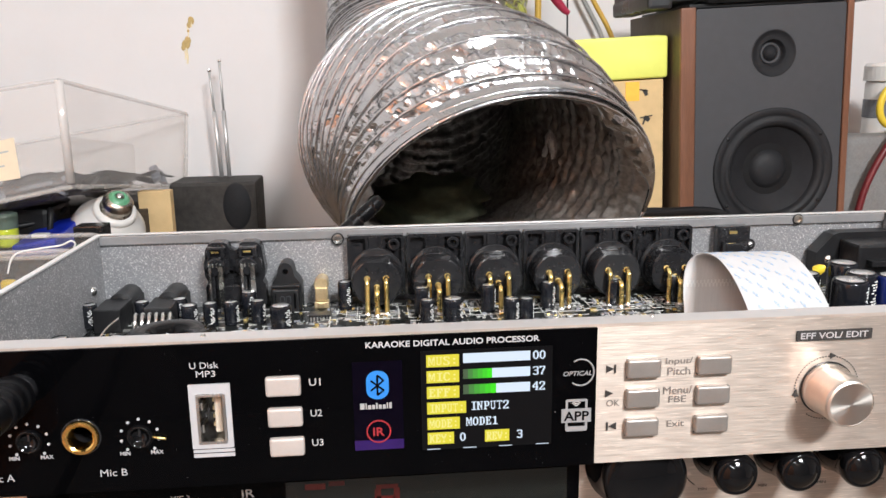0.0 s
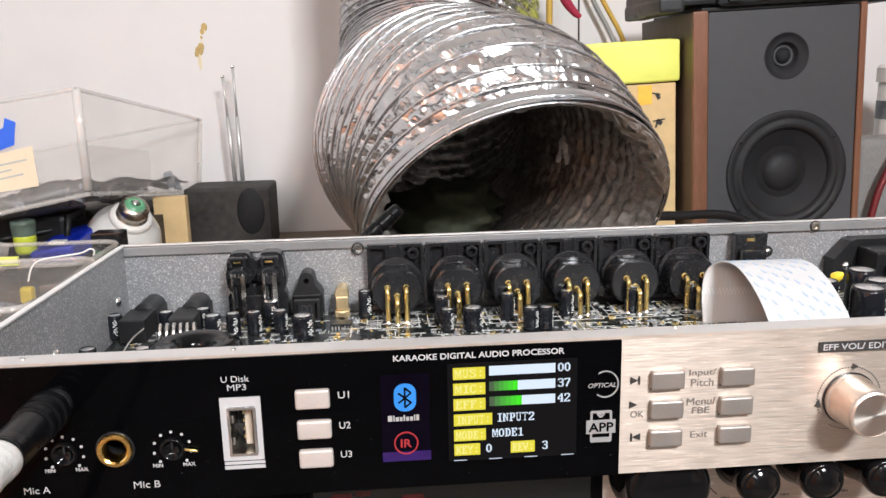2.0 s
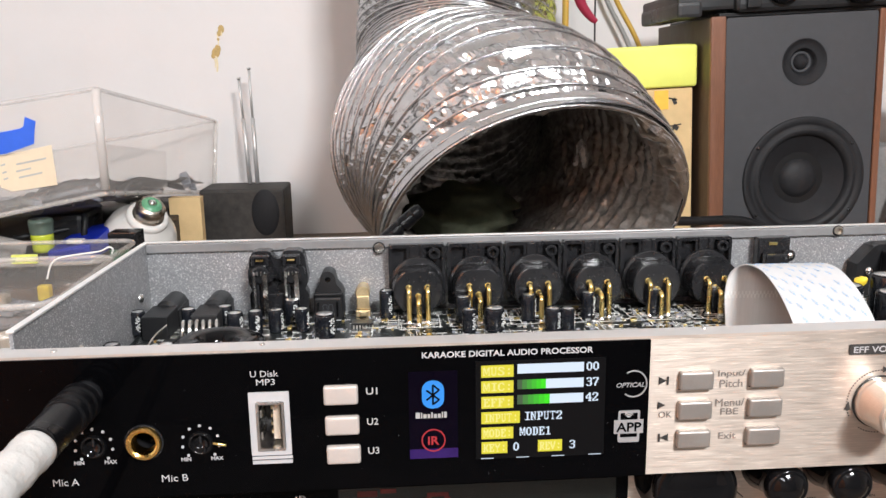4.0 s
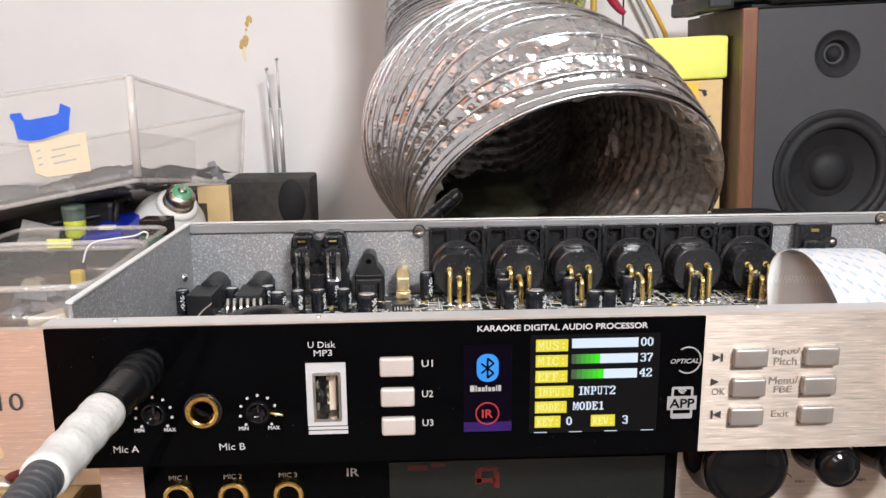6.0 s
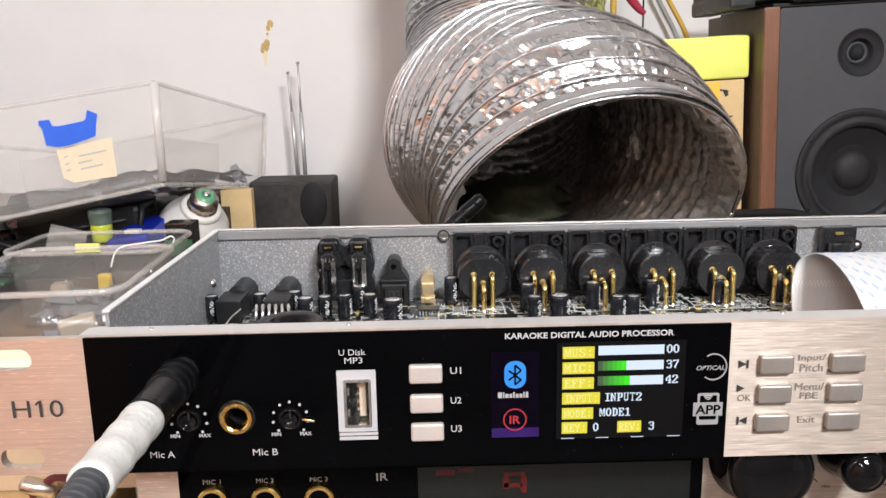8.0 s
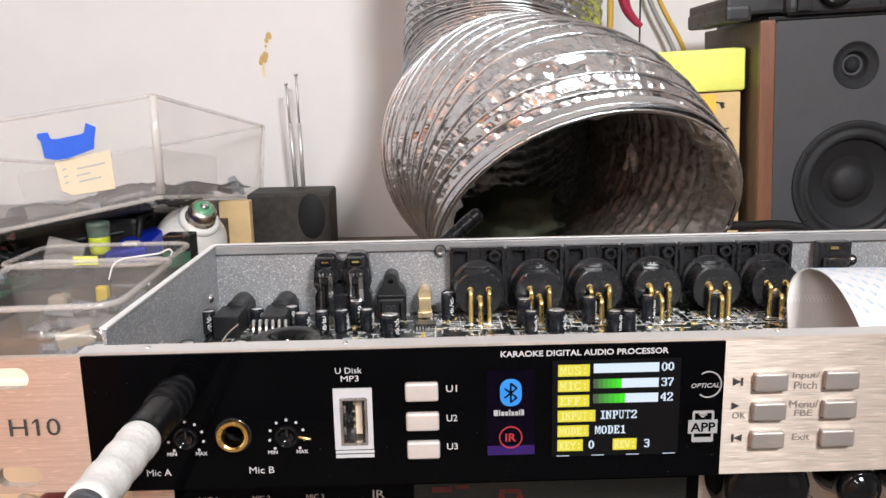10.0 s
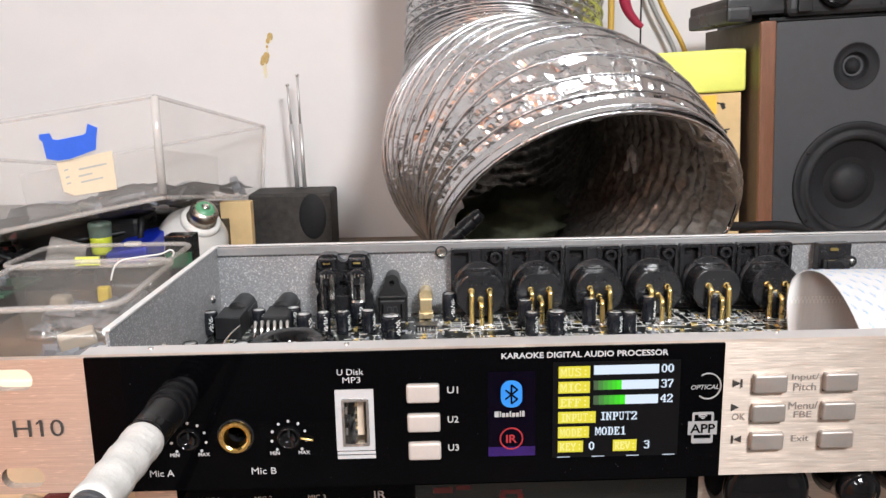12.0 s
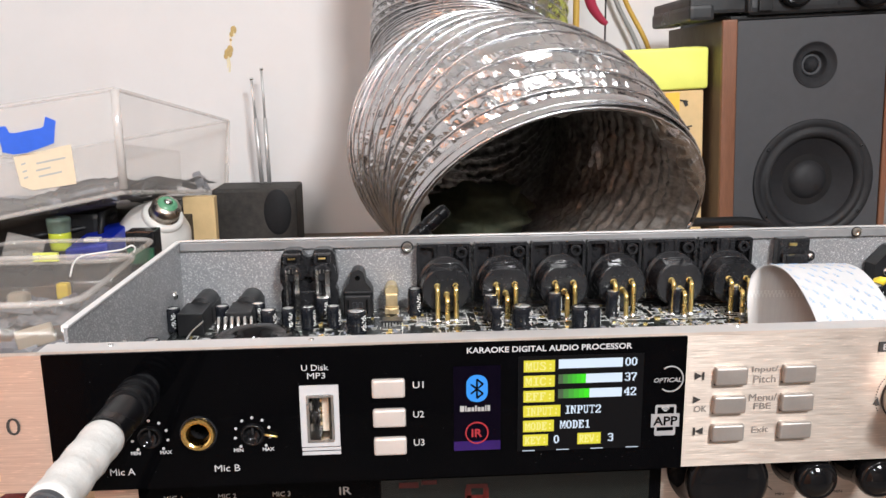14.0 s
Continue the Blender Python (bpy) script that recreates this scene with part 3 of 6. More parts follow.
def jack_housing(x):
    """A black socket block with a rounded back, on the board."""
    bm = bmesh.new()
    box(bm, x - 0.0066, x + 0.0054, 0.1320, 0.1520, ZP, 0.1180, 0.0005)
    rod(bm, (x - 0.0002, 0.1495, 0.1150), (0, 1, 0), 0.0055, 0.0215, 28, 0.0016)
    box(bm, x - 0.0070, x + 0.0058, 0.1500, 0.1700, ZP, 0.1160, 0.0004)
    part("jack_socket", bm, M_BLACK_MATT, unit, "matt black jack socket block")


jack_housing(-0.1875)
jack_housing(-0.1650)

# double phono socket
PXA, PXB = -0.1427, -0.1276
notch = [(-0.1380 + 0.0034 * math.cos(radians(d)), 0.1405 + 0.0034 * math.sin(radians(d))) for d in range(0, -181, -20)]
outline = ([(-0.1216, 0.1092), (-0.1216, 0.1190), (-0.1230, 0.1216), (-0.1216, 0.1244), (-0.1212, 0.1275), (-0.1218, 0.1312), (-0.1226, 0.1380), (-0.1244, 0.1406), (-0.1268, 0.1413), (-0.1325, 0.1413)] + notch
           + [(-0.1435, 0.1413), (-0.1492, 0.1413), (-0.1516, 0.1406), (-0.1534, 0.1380), (-0.1542, 0.1312), (-0.1548, 0.1275), (-0.1544, 0.1244), (-0.1530, 0.1216), (-0.1544, 0.1190), (-0.1544, 0.1092)])
outline = [(-0.1276 + (x + 0.1294) * 0.88, z) for x, z in outline]
phono = part("phono_socket", plate([outline] + [ring_loop(x, z, 0.0013, 12) for x, z in ((-0.1370, 0.1262), (-0.1334, 0.1262))], 0.1625, 0.1705), M_BLACK, unit, "black double phono socket block")
for x in (PXA, PXB):
    head = plate([round_rect(x - 0.0062, x + 0.0062, 0.1268, 0.1345, 0.0026)], 0.1572, 0.1624)
    box(head, x - 0.0042, x + 0.0042, 0.1560, 0.1624, 0.1346, 0.1402, 0.0008)
    rod(head, (x, 0.1572, 0.1308), (0, -1, 0), 0.0046, 0.0034, 24, 0.0008)
    part("socket_head", head, M_BLACK, phono)
    part("contact_recess", B(x - 0.0024, x + 0.0024, 0.1554, 0.1559, 0.1362, 0.1392), M_GLOSSY, phono)
    part("contact", B(x - 0.0018, x + 0.0018, 0.1550, 0.1553, 0.1376, 0.1385), M_GOLD, phono)
    carrier = B(x - 0.0040, x - 0.0008, 0.1540, 0.1571, 0.1150, 0.1262, 0.0004)
    box(carrier, x + 0.0002, x + 0.0012, 0.1540, 0.1571, 0.1150, 0.1262, 0.0003)
    part("pin_carrier", carrier, M_BLACK, phono)
    for dx, w in ((-0.0024, 0.0011), (0.0026, 0.0022)):
        b3 = B(x + dx - w / 2, x + dx + w / 2, 0.1516, 0.1524, ZP, 0.1322)
        box(b3, x + dx - w / 2, x + dx + w / 2, 0.1516, 0.1536, 0.1316, 0.1323)
        part("terminal", b3, M_STEEL, phono)
    for k in range(4):
        part("contact_dot", B(x - 0.0030 + 0.0018 * k, x - 0.0026 + 0.0018 * k, 0.1522, 0.1530, 0.1312, 0.1330), M_SOLDER, phono)
part("housing_block", B(-0.1410, -0.1292, 0.1570, 0.1599, ZP, 0.1210, 0.0006), M_BLACK, phono)

# optical socket: a pointed black housing
lug = [(-0.1105 + 0.0036 * math.cos(radians(d)), 0.1272 + 0.0036 * math.sin(radians(d))) for d in range(10, 171, 20)]
opt = plate([[(-0.1178, ZP), (-0.1030, ZP), (-0.1030, 0.1188), (-0.1042, 0.1215), (-0.1062, 0.1240)] + lug + [(-0.1148, 0.1240), (-0.1168, 0.1215), (-0.1178, 0.1188)], ring_loop(-0.1105, 0.1266, 0.0011, 12)], 0.1590, 0.1705)
box(opt, -0.1168, -0.1040, 0.1535, 0.1589, ZP, 0.1188, 0.0008)
box(opt, -0.1172, -0.1036, 0.1560, 0.1589, 0.1190, 0.1204, 0.0005)
optical = part("optical_socket", opt, M_BLACK_MATT, unit, "black pointed optical socket housing")
part("hole_ring", lathe(bmesh.new(), [(0.0014, 0), (0.0014, 0.0002), (0.0009, 0.0002), (0.0008, -0.001)], aim((-0.1105, 0.1589, 0.1266), (0, -1, 0)), 14), M_GLOSSY, optical)
part("slot", B(-0.1156, -0.1148, 0.1524, 0.1531, 0.1095, 0.1170), M_GLOSSY, optical)
part("slot", B(-0.1062, -0.1054, 0.1524, 0.1531, 0.1095, 0.1170), M_GLOSSY, optical)
for dx in (-0.0014, 0.0014):
    part("mark", plate([round_rect(-0.1105 + dx - 0.0012, -0.1105 + dx + 0.0012, 0.1118, 0.1156, 0.0008), round_rect(-0.1105 + dx - 0.0008, -0.1105 + dx + 0.0008, 0.1122, 0.1152, 0.0005)], 0.1531, 0.1534), M_RUBBER, optical)

# gold aerial socket and the stub aerial outside it
sma = bmesh.new()
rod(sma, (-0.0935, 0.1722, 0.1188), (0, -1, 0), 0.0031, 0.0080, 18, 0.0006)
lathe(sma, [(0, 0), (0.0032, 0), (0.0036, 0.0004), (0.0036, 0.0060), (0.0032, 0.0064), (0, 0.0064)], aim((-0.0935, 0.1660, 0.1188), (0, -1, 0)), 20)
box(sma, -0.0966, -0.0904, 0.1590, 0.1650, 0.1108, 0.1176, 0.0005)
box(sma, -0.0971, -0.0899, 0.1580, 0.1640, ZP, 0.1106, 0.0005)
box(sma, -0.0950, -0.0920, 0.1565, 0.1579, 0.1078, 0.1104, 0.0004)
part("aerial_socket", sma, M_GOLD_DULL, unit, "gold aerial socket", smooth=False)
aer = bmesh.new()
A0, A1 = Vector((-0.0985, 0.1900, 0.1255)), Vector((-0.0622, 0.1976, 0.1552))
L_ = (A1 - A0).length
lathe(aer, [(0.0040, 0), (0.0040, L_ * 0.55), (0.0043, L_ * 0.58), (0.0043, L_ * 0.66), (0.0037, L_ * 0.675), (0.0037, L_ * 0.70), (0.0042, L_ * 0.715), (0.0041, L_ * 0.86), (0.0037, L_ * 0.87),
            (0.0040, L_ * 0.89), (0.0038, L_ * 0.96), (0.0028, L_), (0, L_)], aim(A0, A1 - A0), 24)
rod(aer, (-0.0985, 0.1741, 0.1215), (0.0, 1, 0.12), 0.0042, 0.0190, 16, 0.0006)
part("stub_aerial", aer, M_PLUG, unit, "black ribbed stub aerial", smooth=False)

# small socket right of the row, mains inlet
ex = B(0.1105, 0.1275, 0.1640, 0.1705, 0.1180, 0.1410, 0.0010)
box(ex, 0.1120, 0.1240, 0.1575, 0.1642, 0.1180, 0.1335, 0.0010)
rod(ex, (0.1255, 0.1640, 0.1320), (0, -1, 0), 0.0030, 0.0045, 16, 0.0006)
small = part("control_socket", ex, M_BLACK, unit, "small black socket block")
part("contact", B(0.1160, 0.1200, 0.1630, 0.1639, 0.1372, 0.1386), M_GOLD, small)
part("screw_end", lathe(bmesh.new(), [(0.0016, 0), (0.0013, 0.0006), (0, 0.0008)], aim((0.1255, 0.1594, 0.1322), (0, -1, 0)), 12), M_STEEL, small, smooth=True)
inlet = plate([[(0.1625, 0.1090), (0.2030, 0.1090), (0.2030, 0.1365), (0.1740, 0.1365), (0.1710, 0.1355), (0.1625, 0.1262)]], 0.1610, 0.1705)
box(inlet, 0.1745, 0.2030, 0.1440, 0.1612, 0.1120, 0.1335, 0.0016)
box(inlet, 0.1790, 0.1960, 0.1390, 0.1442, 0.1230, 0.1260, 0.0004)
part("mains_inlet", inlet, M_BLACK_MATT, unit, "black mains inlet housing")
part("inlet_screw", lathe(bmesh.new(), [(0.0024, 0), (0.0020, 0.0010), (0, 0.0014)], aim((0.1690, 0.1605, 0.1225), (0, -1, 0)), 14), M_STEEL, unit, smooth=True)


def capacitor(x, y, r, h, sleeve=M_SLEEVE, turn=0.0):
    z0 = ZP
    b = r * 0.14
    body = lathe(bmesh.new(), [(0, 0), (r * 0.94, 0), (r, b), (r, h * 0.10), (r * 0.96, h * 0.12), (r, h * 0.15), (r, h - b), (r * 0.95, h - b * 0.3), (r * 0.86, h), (r * 0.80, h - 0.0001)],
                 aim((x, y, z0), (0, 0, 1)), 22)
    cap = part("capacitor", body, sleeve, unit, "black sleeved capacitor with bright top", smooth=True)
    part("can_top", lathe(bmesh.new(), [(r * 0.86, -0.0006), (r * 0.84, 0.0001), (r * 0.3, 0.0003), (0, 0.0003)], aim((x, y, z0 + h), (0, 0, 1)), 22), M_CANTOP, cap, smooth=True)
    letters = bmesh.new()
    for k in range(11):
        for side in (0, 1):
            w = (0.10, 0.16, 0.07, 0.13)[(k * 3 + side + int(turn)) % 4]
            a = radians(-62 + turn + 15 * side + 4 * ((k * 5 + side) % 3))
            zz = z0 + h * (0.18 + 0.066 * k)
            m = Matrix.Translation((x + r * 1.008 * math.cos(a), y + r * 1.008 * math.sin(a), zz)) @ Matrix.Rotation(a, 4, "Z")
            if (k * 7 + side * 3 + int(turn)) % 5:
                box(letters, -0.0001, 0.0001, -r * w, r * w, -h * 0.013, h * 0.016, 0, m)
    part("sleeve_print", letters, M_BOARDPRINT, cap, "unreadable white sleeve print")
    part("top_rim", lathe(bmesh.new(), [(r * 0.90, -0.0001), (r * 0.93, 0.0001), (r * 0.86, 0.0004), (r * 0.80, 0.0003)], aim((x, y, z0 + h), (0, 0, 1)), 22), M_SLEEVE, cap, smooth=True)


SMALL_CAPS = ((-0.1985, 0.1420, 118), (-0.1965, 0.1000, 116), (-0.1735, 0.0985, 116), (-0.1755, 0.1440, 118), (-0.1590, 0.1470, 118), (-0.1520, 0.1350, 118),
              (-0.1430, 0.1370, 118), (-0.1337, 0.1385, 118), (-0.1275, 0.1510, 119), (-0.1215, 0.1385, 118), (-0.0817, 0.1560, 121), (-0.0447, 0.1440, 120),
              (-0.0430, 0.1290, 118), (-0.0125, 0.1440, 120), (-0.0040, 0.1265, 118), (0.0028, 0.1255, 118), (0.0172, 0.1450, 120), (0.0505, 0.1470, 120),
              (0.0810, 0.1480, 120), (0.0050, 0.0950, 115))
for k, (x, y, top) in enumerate(SMALL_CAPS):
    capacitor(x, y, 0.0033 + 0.0002 * ((k * 7) % 3), top * 0.001 - ZP, turn=(k * 37) % 70 - 25)
capacitor(-0.1100, 0.1290, 0.0048, 0.0108, turn=10)
capacitor(-0.0310, 0.1300, 0.0048, 0.0108, turn=15)
for k, (x, y, r, h) in enumerate(((0.1600, 0.1330, 0.0068, 0.0205), (0.1580, 0.1150, 0.0068, 0.0200), (0.1445, 0.1020, 0.0075, 0.0205), (0.1330, 0.1180, 0.0060, 0.0200),
                                  (0.1355, 0.1380, 0.0058, 0.0195), (0.1715, 0.1120, 0.0068, 0.0190))):
    capacitor(x, y, r, h, M_SLEEVE_BLUE if k == 5 else M_SLEEVE, turn=20 * k - 30)
part("glue_blob", lathe(bmesh.new(), [(0.0028, 0), (0.0022, 0.0030), (0.0008, 0.0050), (0, 0.0052)], aim((0.1500, 0.1385, 0.1225), (0.3, -0.6, 0.5)), 12), M_YCABLE, unit, "yellow glue blob", smooth=True)

# toroid coil with wound wire, small chips, print on the board
coil = bmesh.new()
lathe(coil, [(0.0065, -0.0035), (0.0150, -0.0045), (0.0190, -0.0025), (0.0200, 0.0), (0.0190, 0.0025), (0.0150, 0.0045), (0.0065, 0.0035), (0.0065, -0.0035)],
      aim((-0.1520, 0.0975, 0.1140), (0, 0, 1)), 40)
part("toroid_coil", coil, M_GLOSSY, unit, "glossy black ring coil", smooth=True)
for k in range(6):
    x = -0.1735 + 0.0030 * k
    part("wire_turn", tube(bmesh.new(), [(x, 0.1330, ZP), (x - 0.0004, 0.1300, 0.1150), (x, 0.1262, 0.1168), (x + 0.0004, 0.1230, 0.1140), (x, 0.1215, ZP)], 0.0009, 8, 5), M_STEEL, unit,
         "bright coil wire", smooth=True)
part("lead", tube(bmesh.new(), [(-0.1875, 0.1090, ZP), (-0.1845, 0.1180, 0.1130), (-0.1800, 0.1240, 0.1165)], 0.0005, 6, 5), M_STEEL, unit, smooth=True)
rng = random.Random(5)
chips = bmesh.new()
marks = bmesh.new()
pads = bmesh.new()
gold_bits = bmesh.new()
for k in range(760):
    x, y = rng.uniform(-0.19, 0.19), rng.uniform(0.112, 0.166)
    w, d = rng.choice(((0.0009, 0.0005), (0.0005, 0.0009), (0.0014, 0.0008), (0.0006, 0.0006)))
    box((chips, pads, pads, gold_bits)[k % 4], x - w, x + w, y - d, y + d, ZP, ZP + rng.uniform(0.0004, 0.0009))
    w2 = rng.uniform(0.001, 0.006)
    if k % 2:
        box(marks, x - w2, x + w2, y + 0.002, y + 0.0023, ZP, ZP + 0.00012)
    else:
        box(marks, x + 0.003, x + 0.0033, y - w2 * 0.6, y + w2 * 0.6, ZP, ZP + 0.00012)
tagged(part("component_layer", chips, M_SMOKE, unit, "tiny board components"), kind="stuff")
tagged(part("solder_layer", pads, M_SOLDER, unit, "bright solder pads"), kind="stuff")
for x in XLR_X:
    for dx in (-0.0152, -0.0100, 0.0100):
        box(marks, x + dx, x + dx + 0.0003, 0.1380, 0.1640, ZP, ZP + 0.00012)
    for y in (0.1375, 0.1440, 0.1500):
        box(marks, x - 0.0150, x + 0.0110, y, y + 0.0003, ZP, ZP + 0.00012)
tagged(part("board_print", marks, M_BOARDPRINT, unit, "white board print"), kind="stuff")
tagged(part("gold_pads", gold_bits, M_GOLD, unit, "tiny gold and tan board components"), kind="stuff")
chip = part("chip", B(-0.0985, -0.0880, 0.1400, 0.1470, ZP, ZP + 0.0022, 0.0002), M_BLACK_MATT, unit, "black chip with bright legs")
for k in range(7):
    for yy in (0.1388, 0.1474):
        part("chip_leg", B(-0.0978 + 0.0015 * k, -0.0970 + 0.0015 * k, yy, yy + 0.0008, ZP, ZP + 0.0014), M_SOLDER, chip)

# flat ribbon cable arching over the board
arc = spline([(0.0775, 0.1230, 0.1075), (0.0762, 0.1230, 0.1230), (0.0772, 0.1212, 0.1333), (0.0808, 0.1160, 0.1386), (0.0840, 0.1075, 0.1388), (0.0856, 0.0975, 0.1350),
              (0.0866, 0.0875, 0.1285), (0.0872, 0.0790, 0.1205), (0.0875, 0.0720, 0.1100)], 8)
across, hub = Vector((0.0345, -0.0015, 0.0)), Vector((0.1, 0.100, 0.1180))
wide, under, dashes, crease = bmesh.new(), bmesh.new(), bmesh.new(), bmesh.new()


def strip(bm, path, a, b, lift, thick=0.0003):
    prev = None
    for i, p in enumerate(path):
        d = (path[min(i + 1, len(path) - 1)] - path[max(i - 1, 0)]).normalized()
        n = across.cross(d).normalized()
        n = -n if n.dot(p - hub) < 0 else n
        row = [bm.verts.new(p + across * t + n * h) for t, h in ((a, lift), (b, lift), (b, lift + thick), (a, lift + thick))]
        if prev:
            for k in range(4):
                bm.faces.new((prev[k], prev[(k + 1) % 4], row[(k + 1) % 4], row[k]))
        else:
            bm.faces.new(row)
        prev = row
    bm.faces.new(prev)


strip(wide, arc, 0.0, 1.0, 0.0)
strip(under, arc, 0.004, 0.996, -0.00025, 0.0002)
for k in range(40):
    strip(crease, arc[8:10] if k % 2 else arc[7:9], k / 40, (k + 0.8) / 40, -0.0005, 0.0002)
cable = part("ribbon_cable", wide, M_RIBBON, unit, "white flat ribbon cable arched over the board")
part("inner_face", under, M_RIBBON_BACK, cable, "grey striped inner face")
part("crease_line", crease, M_BOARDPRINT, cable)
fine_arc = spline(arc, 4)
for k in range(9):
    for s in range(0, 11):
        i = 72 + s * 19 + (k * 7) % 19
        if (k * 5 + s * 3) % 7 == 0:
            continue
        for j in range(3):
            for piece in range(2):
                i0 = i + 2 * j + 3 * piece
                if i0 + 3 < len(fine_arc):
                    at_ = 0.04 + 0.106 * k + 0.016 * j
                    strip(dashes, fine_arc[i0:i0 + 3 - (j + piece) % 2], at_, at_ + 0.010, 0.0004, 0.0001)
tagged(part("blue_print", dashes, M_BLUEPRINT, unit, "pale blue unreadable print on the ribbon"), kind="stuff")

# ---- front: sockets, knobs, buttons ----
part("jack_ring", lathe(bmesh.new(), [(0.0057, 0.0009), (0.0057, 0.0014), (0.0053, 0.0017), (0.0052, 0.0012)], aim((JACK_B[0], 0.0, JACK_B[1]), (0, -1, 0)), 36),
     M_BLACK, unit, "black rim of the jack socket", smooth=True)
part("jack_bush", lathe(bmesh.new(), [(0.0051, 0.0010), (0.0051, 0.0022), (0.0049, 0.0026), (0.0041, 0.0026), (0.0036, 0.0022), (0.0033, 0.0010), (0.0033, -0.012)], aim((JACK_B[0], 0.0, JACK_B[1]), (0, -1, 0)), 36),
     M_BRASS, unit, "brass jack socket", smooth=False)
part("jack_bore", lathe(bmesh.new(), [(0.0030, -0.0015), (0.0030, -0.0150), (0, -0.0150)], aim((JACK_B[0], 0.0, JACK_B[1]), (0, -1, 0)), 24), M_BLACK, unit)
part("jack_bush", lathe(bmesh.new(), [(0.0047, 0.0010), (0.0047, 0.0030), (0.0043, 0.0034), (0.0033, 0.0034), (0.0031, 0.0028)], aim((JACK_A[0], 0.0, JACK_A[1]), (0, -1, 0)), 36),
     M_BLACK, unit, "black bush of the used socket")
for px, pz in (POT_A, POT_B):
    part("gain_knob", lathe(bmesh.new(), [(0.0036, -0.004), (0.0036, 0.0016), (0.0033, 0.0020), (0.0029, 0.0020), (0.0027, 0.0004), (0, 0.0002)], aim((px, 0, pz), (0, -1, 0)), 28), M_GLOSSY, unit,
         "small black gain control", smooth=True)
    part("knob_rim", lathe(bmesh.new(), [(0.0038, 0.0009), (0.0038, 0.0013), (0.00355, 0.0013)], aim((px, 0, pz), (0, -1, 0)), 28), M_GLOSSY, unit)
    part("pointer", B(px - 0.0003, px + 0.0003, -0.0012, -0.0004, pz, pz + 0.0026), M_BLACK, unit)
    for k in range(9):
        a = radians(225 - 270 * k / 8)
        part("scale_dot", lathe(bmesh.new(), [(0.00045, 0), (0.00045, 0.0002), (0, 0.0002)], aim((px + 0.0055 * math.cos(a), -0.0009, pz + 0.0055 * math.sin(a)), (0, -1, 0)), 10), M_PRINT, unit)
    words("MIN", px - 0.0046, pz - 0.0050, 0.0029, 0.0012, M_PRINT, unit, bold=0.02)
    words("MAX", px + 0.0046, pz - 0.0050, 0.0036, 0.0012, M_PRINT, unit, bold=0.02)
# gold sliver modelled in place of a glint beside the second control
part("bent_tab", tube(bmesh.new(), [(POT_B[0] + 0.0036, -0.0012, POT_B[1] - 0.0002), (POT_B[0] + 0.0055, -0.0018, POT_B[1] - 0.0003), (POT_B[0] + 0.0075, -0.0014, POT_B[1] - 0.0009)], 0.0004, 6, 4),
     M_GOLD, unit, "small gold sliver in place of a metallic glint", smooth=True)
words("Mic A", -0.1767, 0.1063, 0.0076, 0.0022, M_PRINT, unit)
words("Mic B", -0.1447, 0.1063, 0.0078, 0.0022, M_PRINT, unit)
words("U Disk", -0.1163, 0.1384, 0.0082, 0.0019, M_PRINT, unit)
words("MP3", -0.1160, 0.1358, 0.0055, 0.0019, M_PRINT, unit)
usb_frame = part("usb_frame", plate([round_rect(-0.1214, -0.1094, 0.1124, 0.1326, 0.0002, 2), usb_hole], -0.0013, -0.00085), M_PRINT, unit, "white printed frame round the usb port")
for z0, z1 in ((0.1111, 0.1120), (0.1096, 0.1107)):
    bar(-0.1213, -0.1093, z0, z1, M_PRINT, unit, y=-0.0009)
ub = B(USB[0] - 0.0041, USB[0] + 0.0041, 0.0120, 0.0128, USB[1] - 0.0077, USB[1] + 0.0077)
for x0, x1, z0, z1 in ((-0.0041, -0.0034, -0.0077, 0.0077), (0.0034, 0.0041, -0.0077, 0.0077), (-0.0034, 0.0034, 0.0070, 0.0077), (-0.0034, 0.0034, -0.0077, -0.0070)):
    box(ub, USB[0] + x0, USB[0] + x1, -0.0018, 0.0119, USB[1] + z0, USB[1] + z1)
port = part("usb_port", ub, M_STEEL, unit, "metal usb port standing upright")
part("tongue", B(USB[0] + 0.0002, USB[0] + 0.0023, 0.0022, 0.0118, USB[1] - 0.0058, USB[1] + 0.0058, 0.0002), M_TONGUE, port, "cream usb tongue")
for k in range(4):
    part("spring_contact", B(USB[0] - 0.0006, USB[0] + 0.00015, 0.0035, 0.0110, USB[1] - 0.0044 + 0.0026 * k, USB[1] - 0.0034 + 0.0026 * k), M_GOLD_DULL, port)
for dz in (-0.0035, 0.0035):
    part("shell_spring", B(USB[0] - 0.0033, USB[0] - 0.0026, -0.0004, 0.0060, USB[1] + dz - 0.0012, USB[1] + dz + 0.0012, 0.0002), M_STEEL, port)
part("cavity", B(USB[0] - 0.0033, USB[0] + 0.0033, 0.0105, 0.0119, USB[1] - 0.0069, USB[1] + 0.0069), M_BLACK, port)


def button(x0, x1, z0, z1, material, name, label, depth=0.0024):
    bm = B(x0, x1, -depth, 0.0006, z0, z1, 0.0010, segments=4)
    part("button_gap", B(x0 + 0.0002, x1 - 0.0002, -0.00092 if x1 < 0 else -0.00025, -0.00005, z0 - 0.0003, z1 - 0.0002), M_BLACK, unit)
    return part(name, bm, material, unit, label, smooth=True)


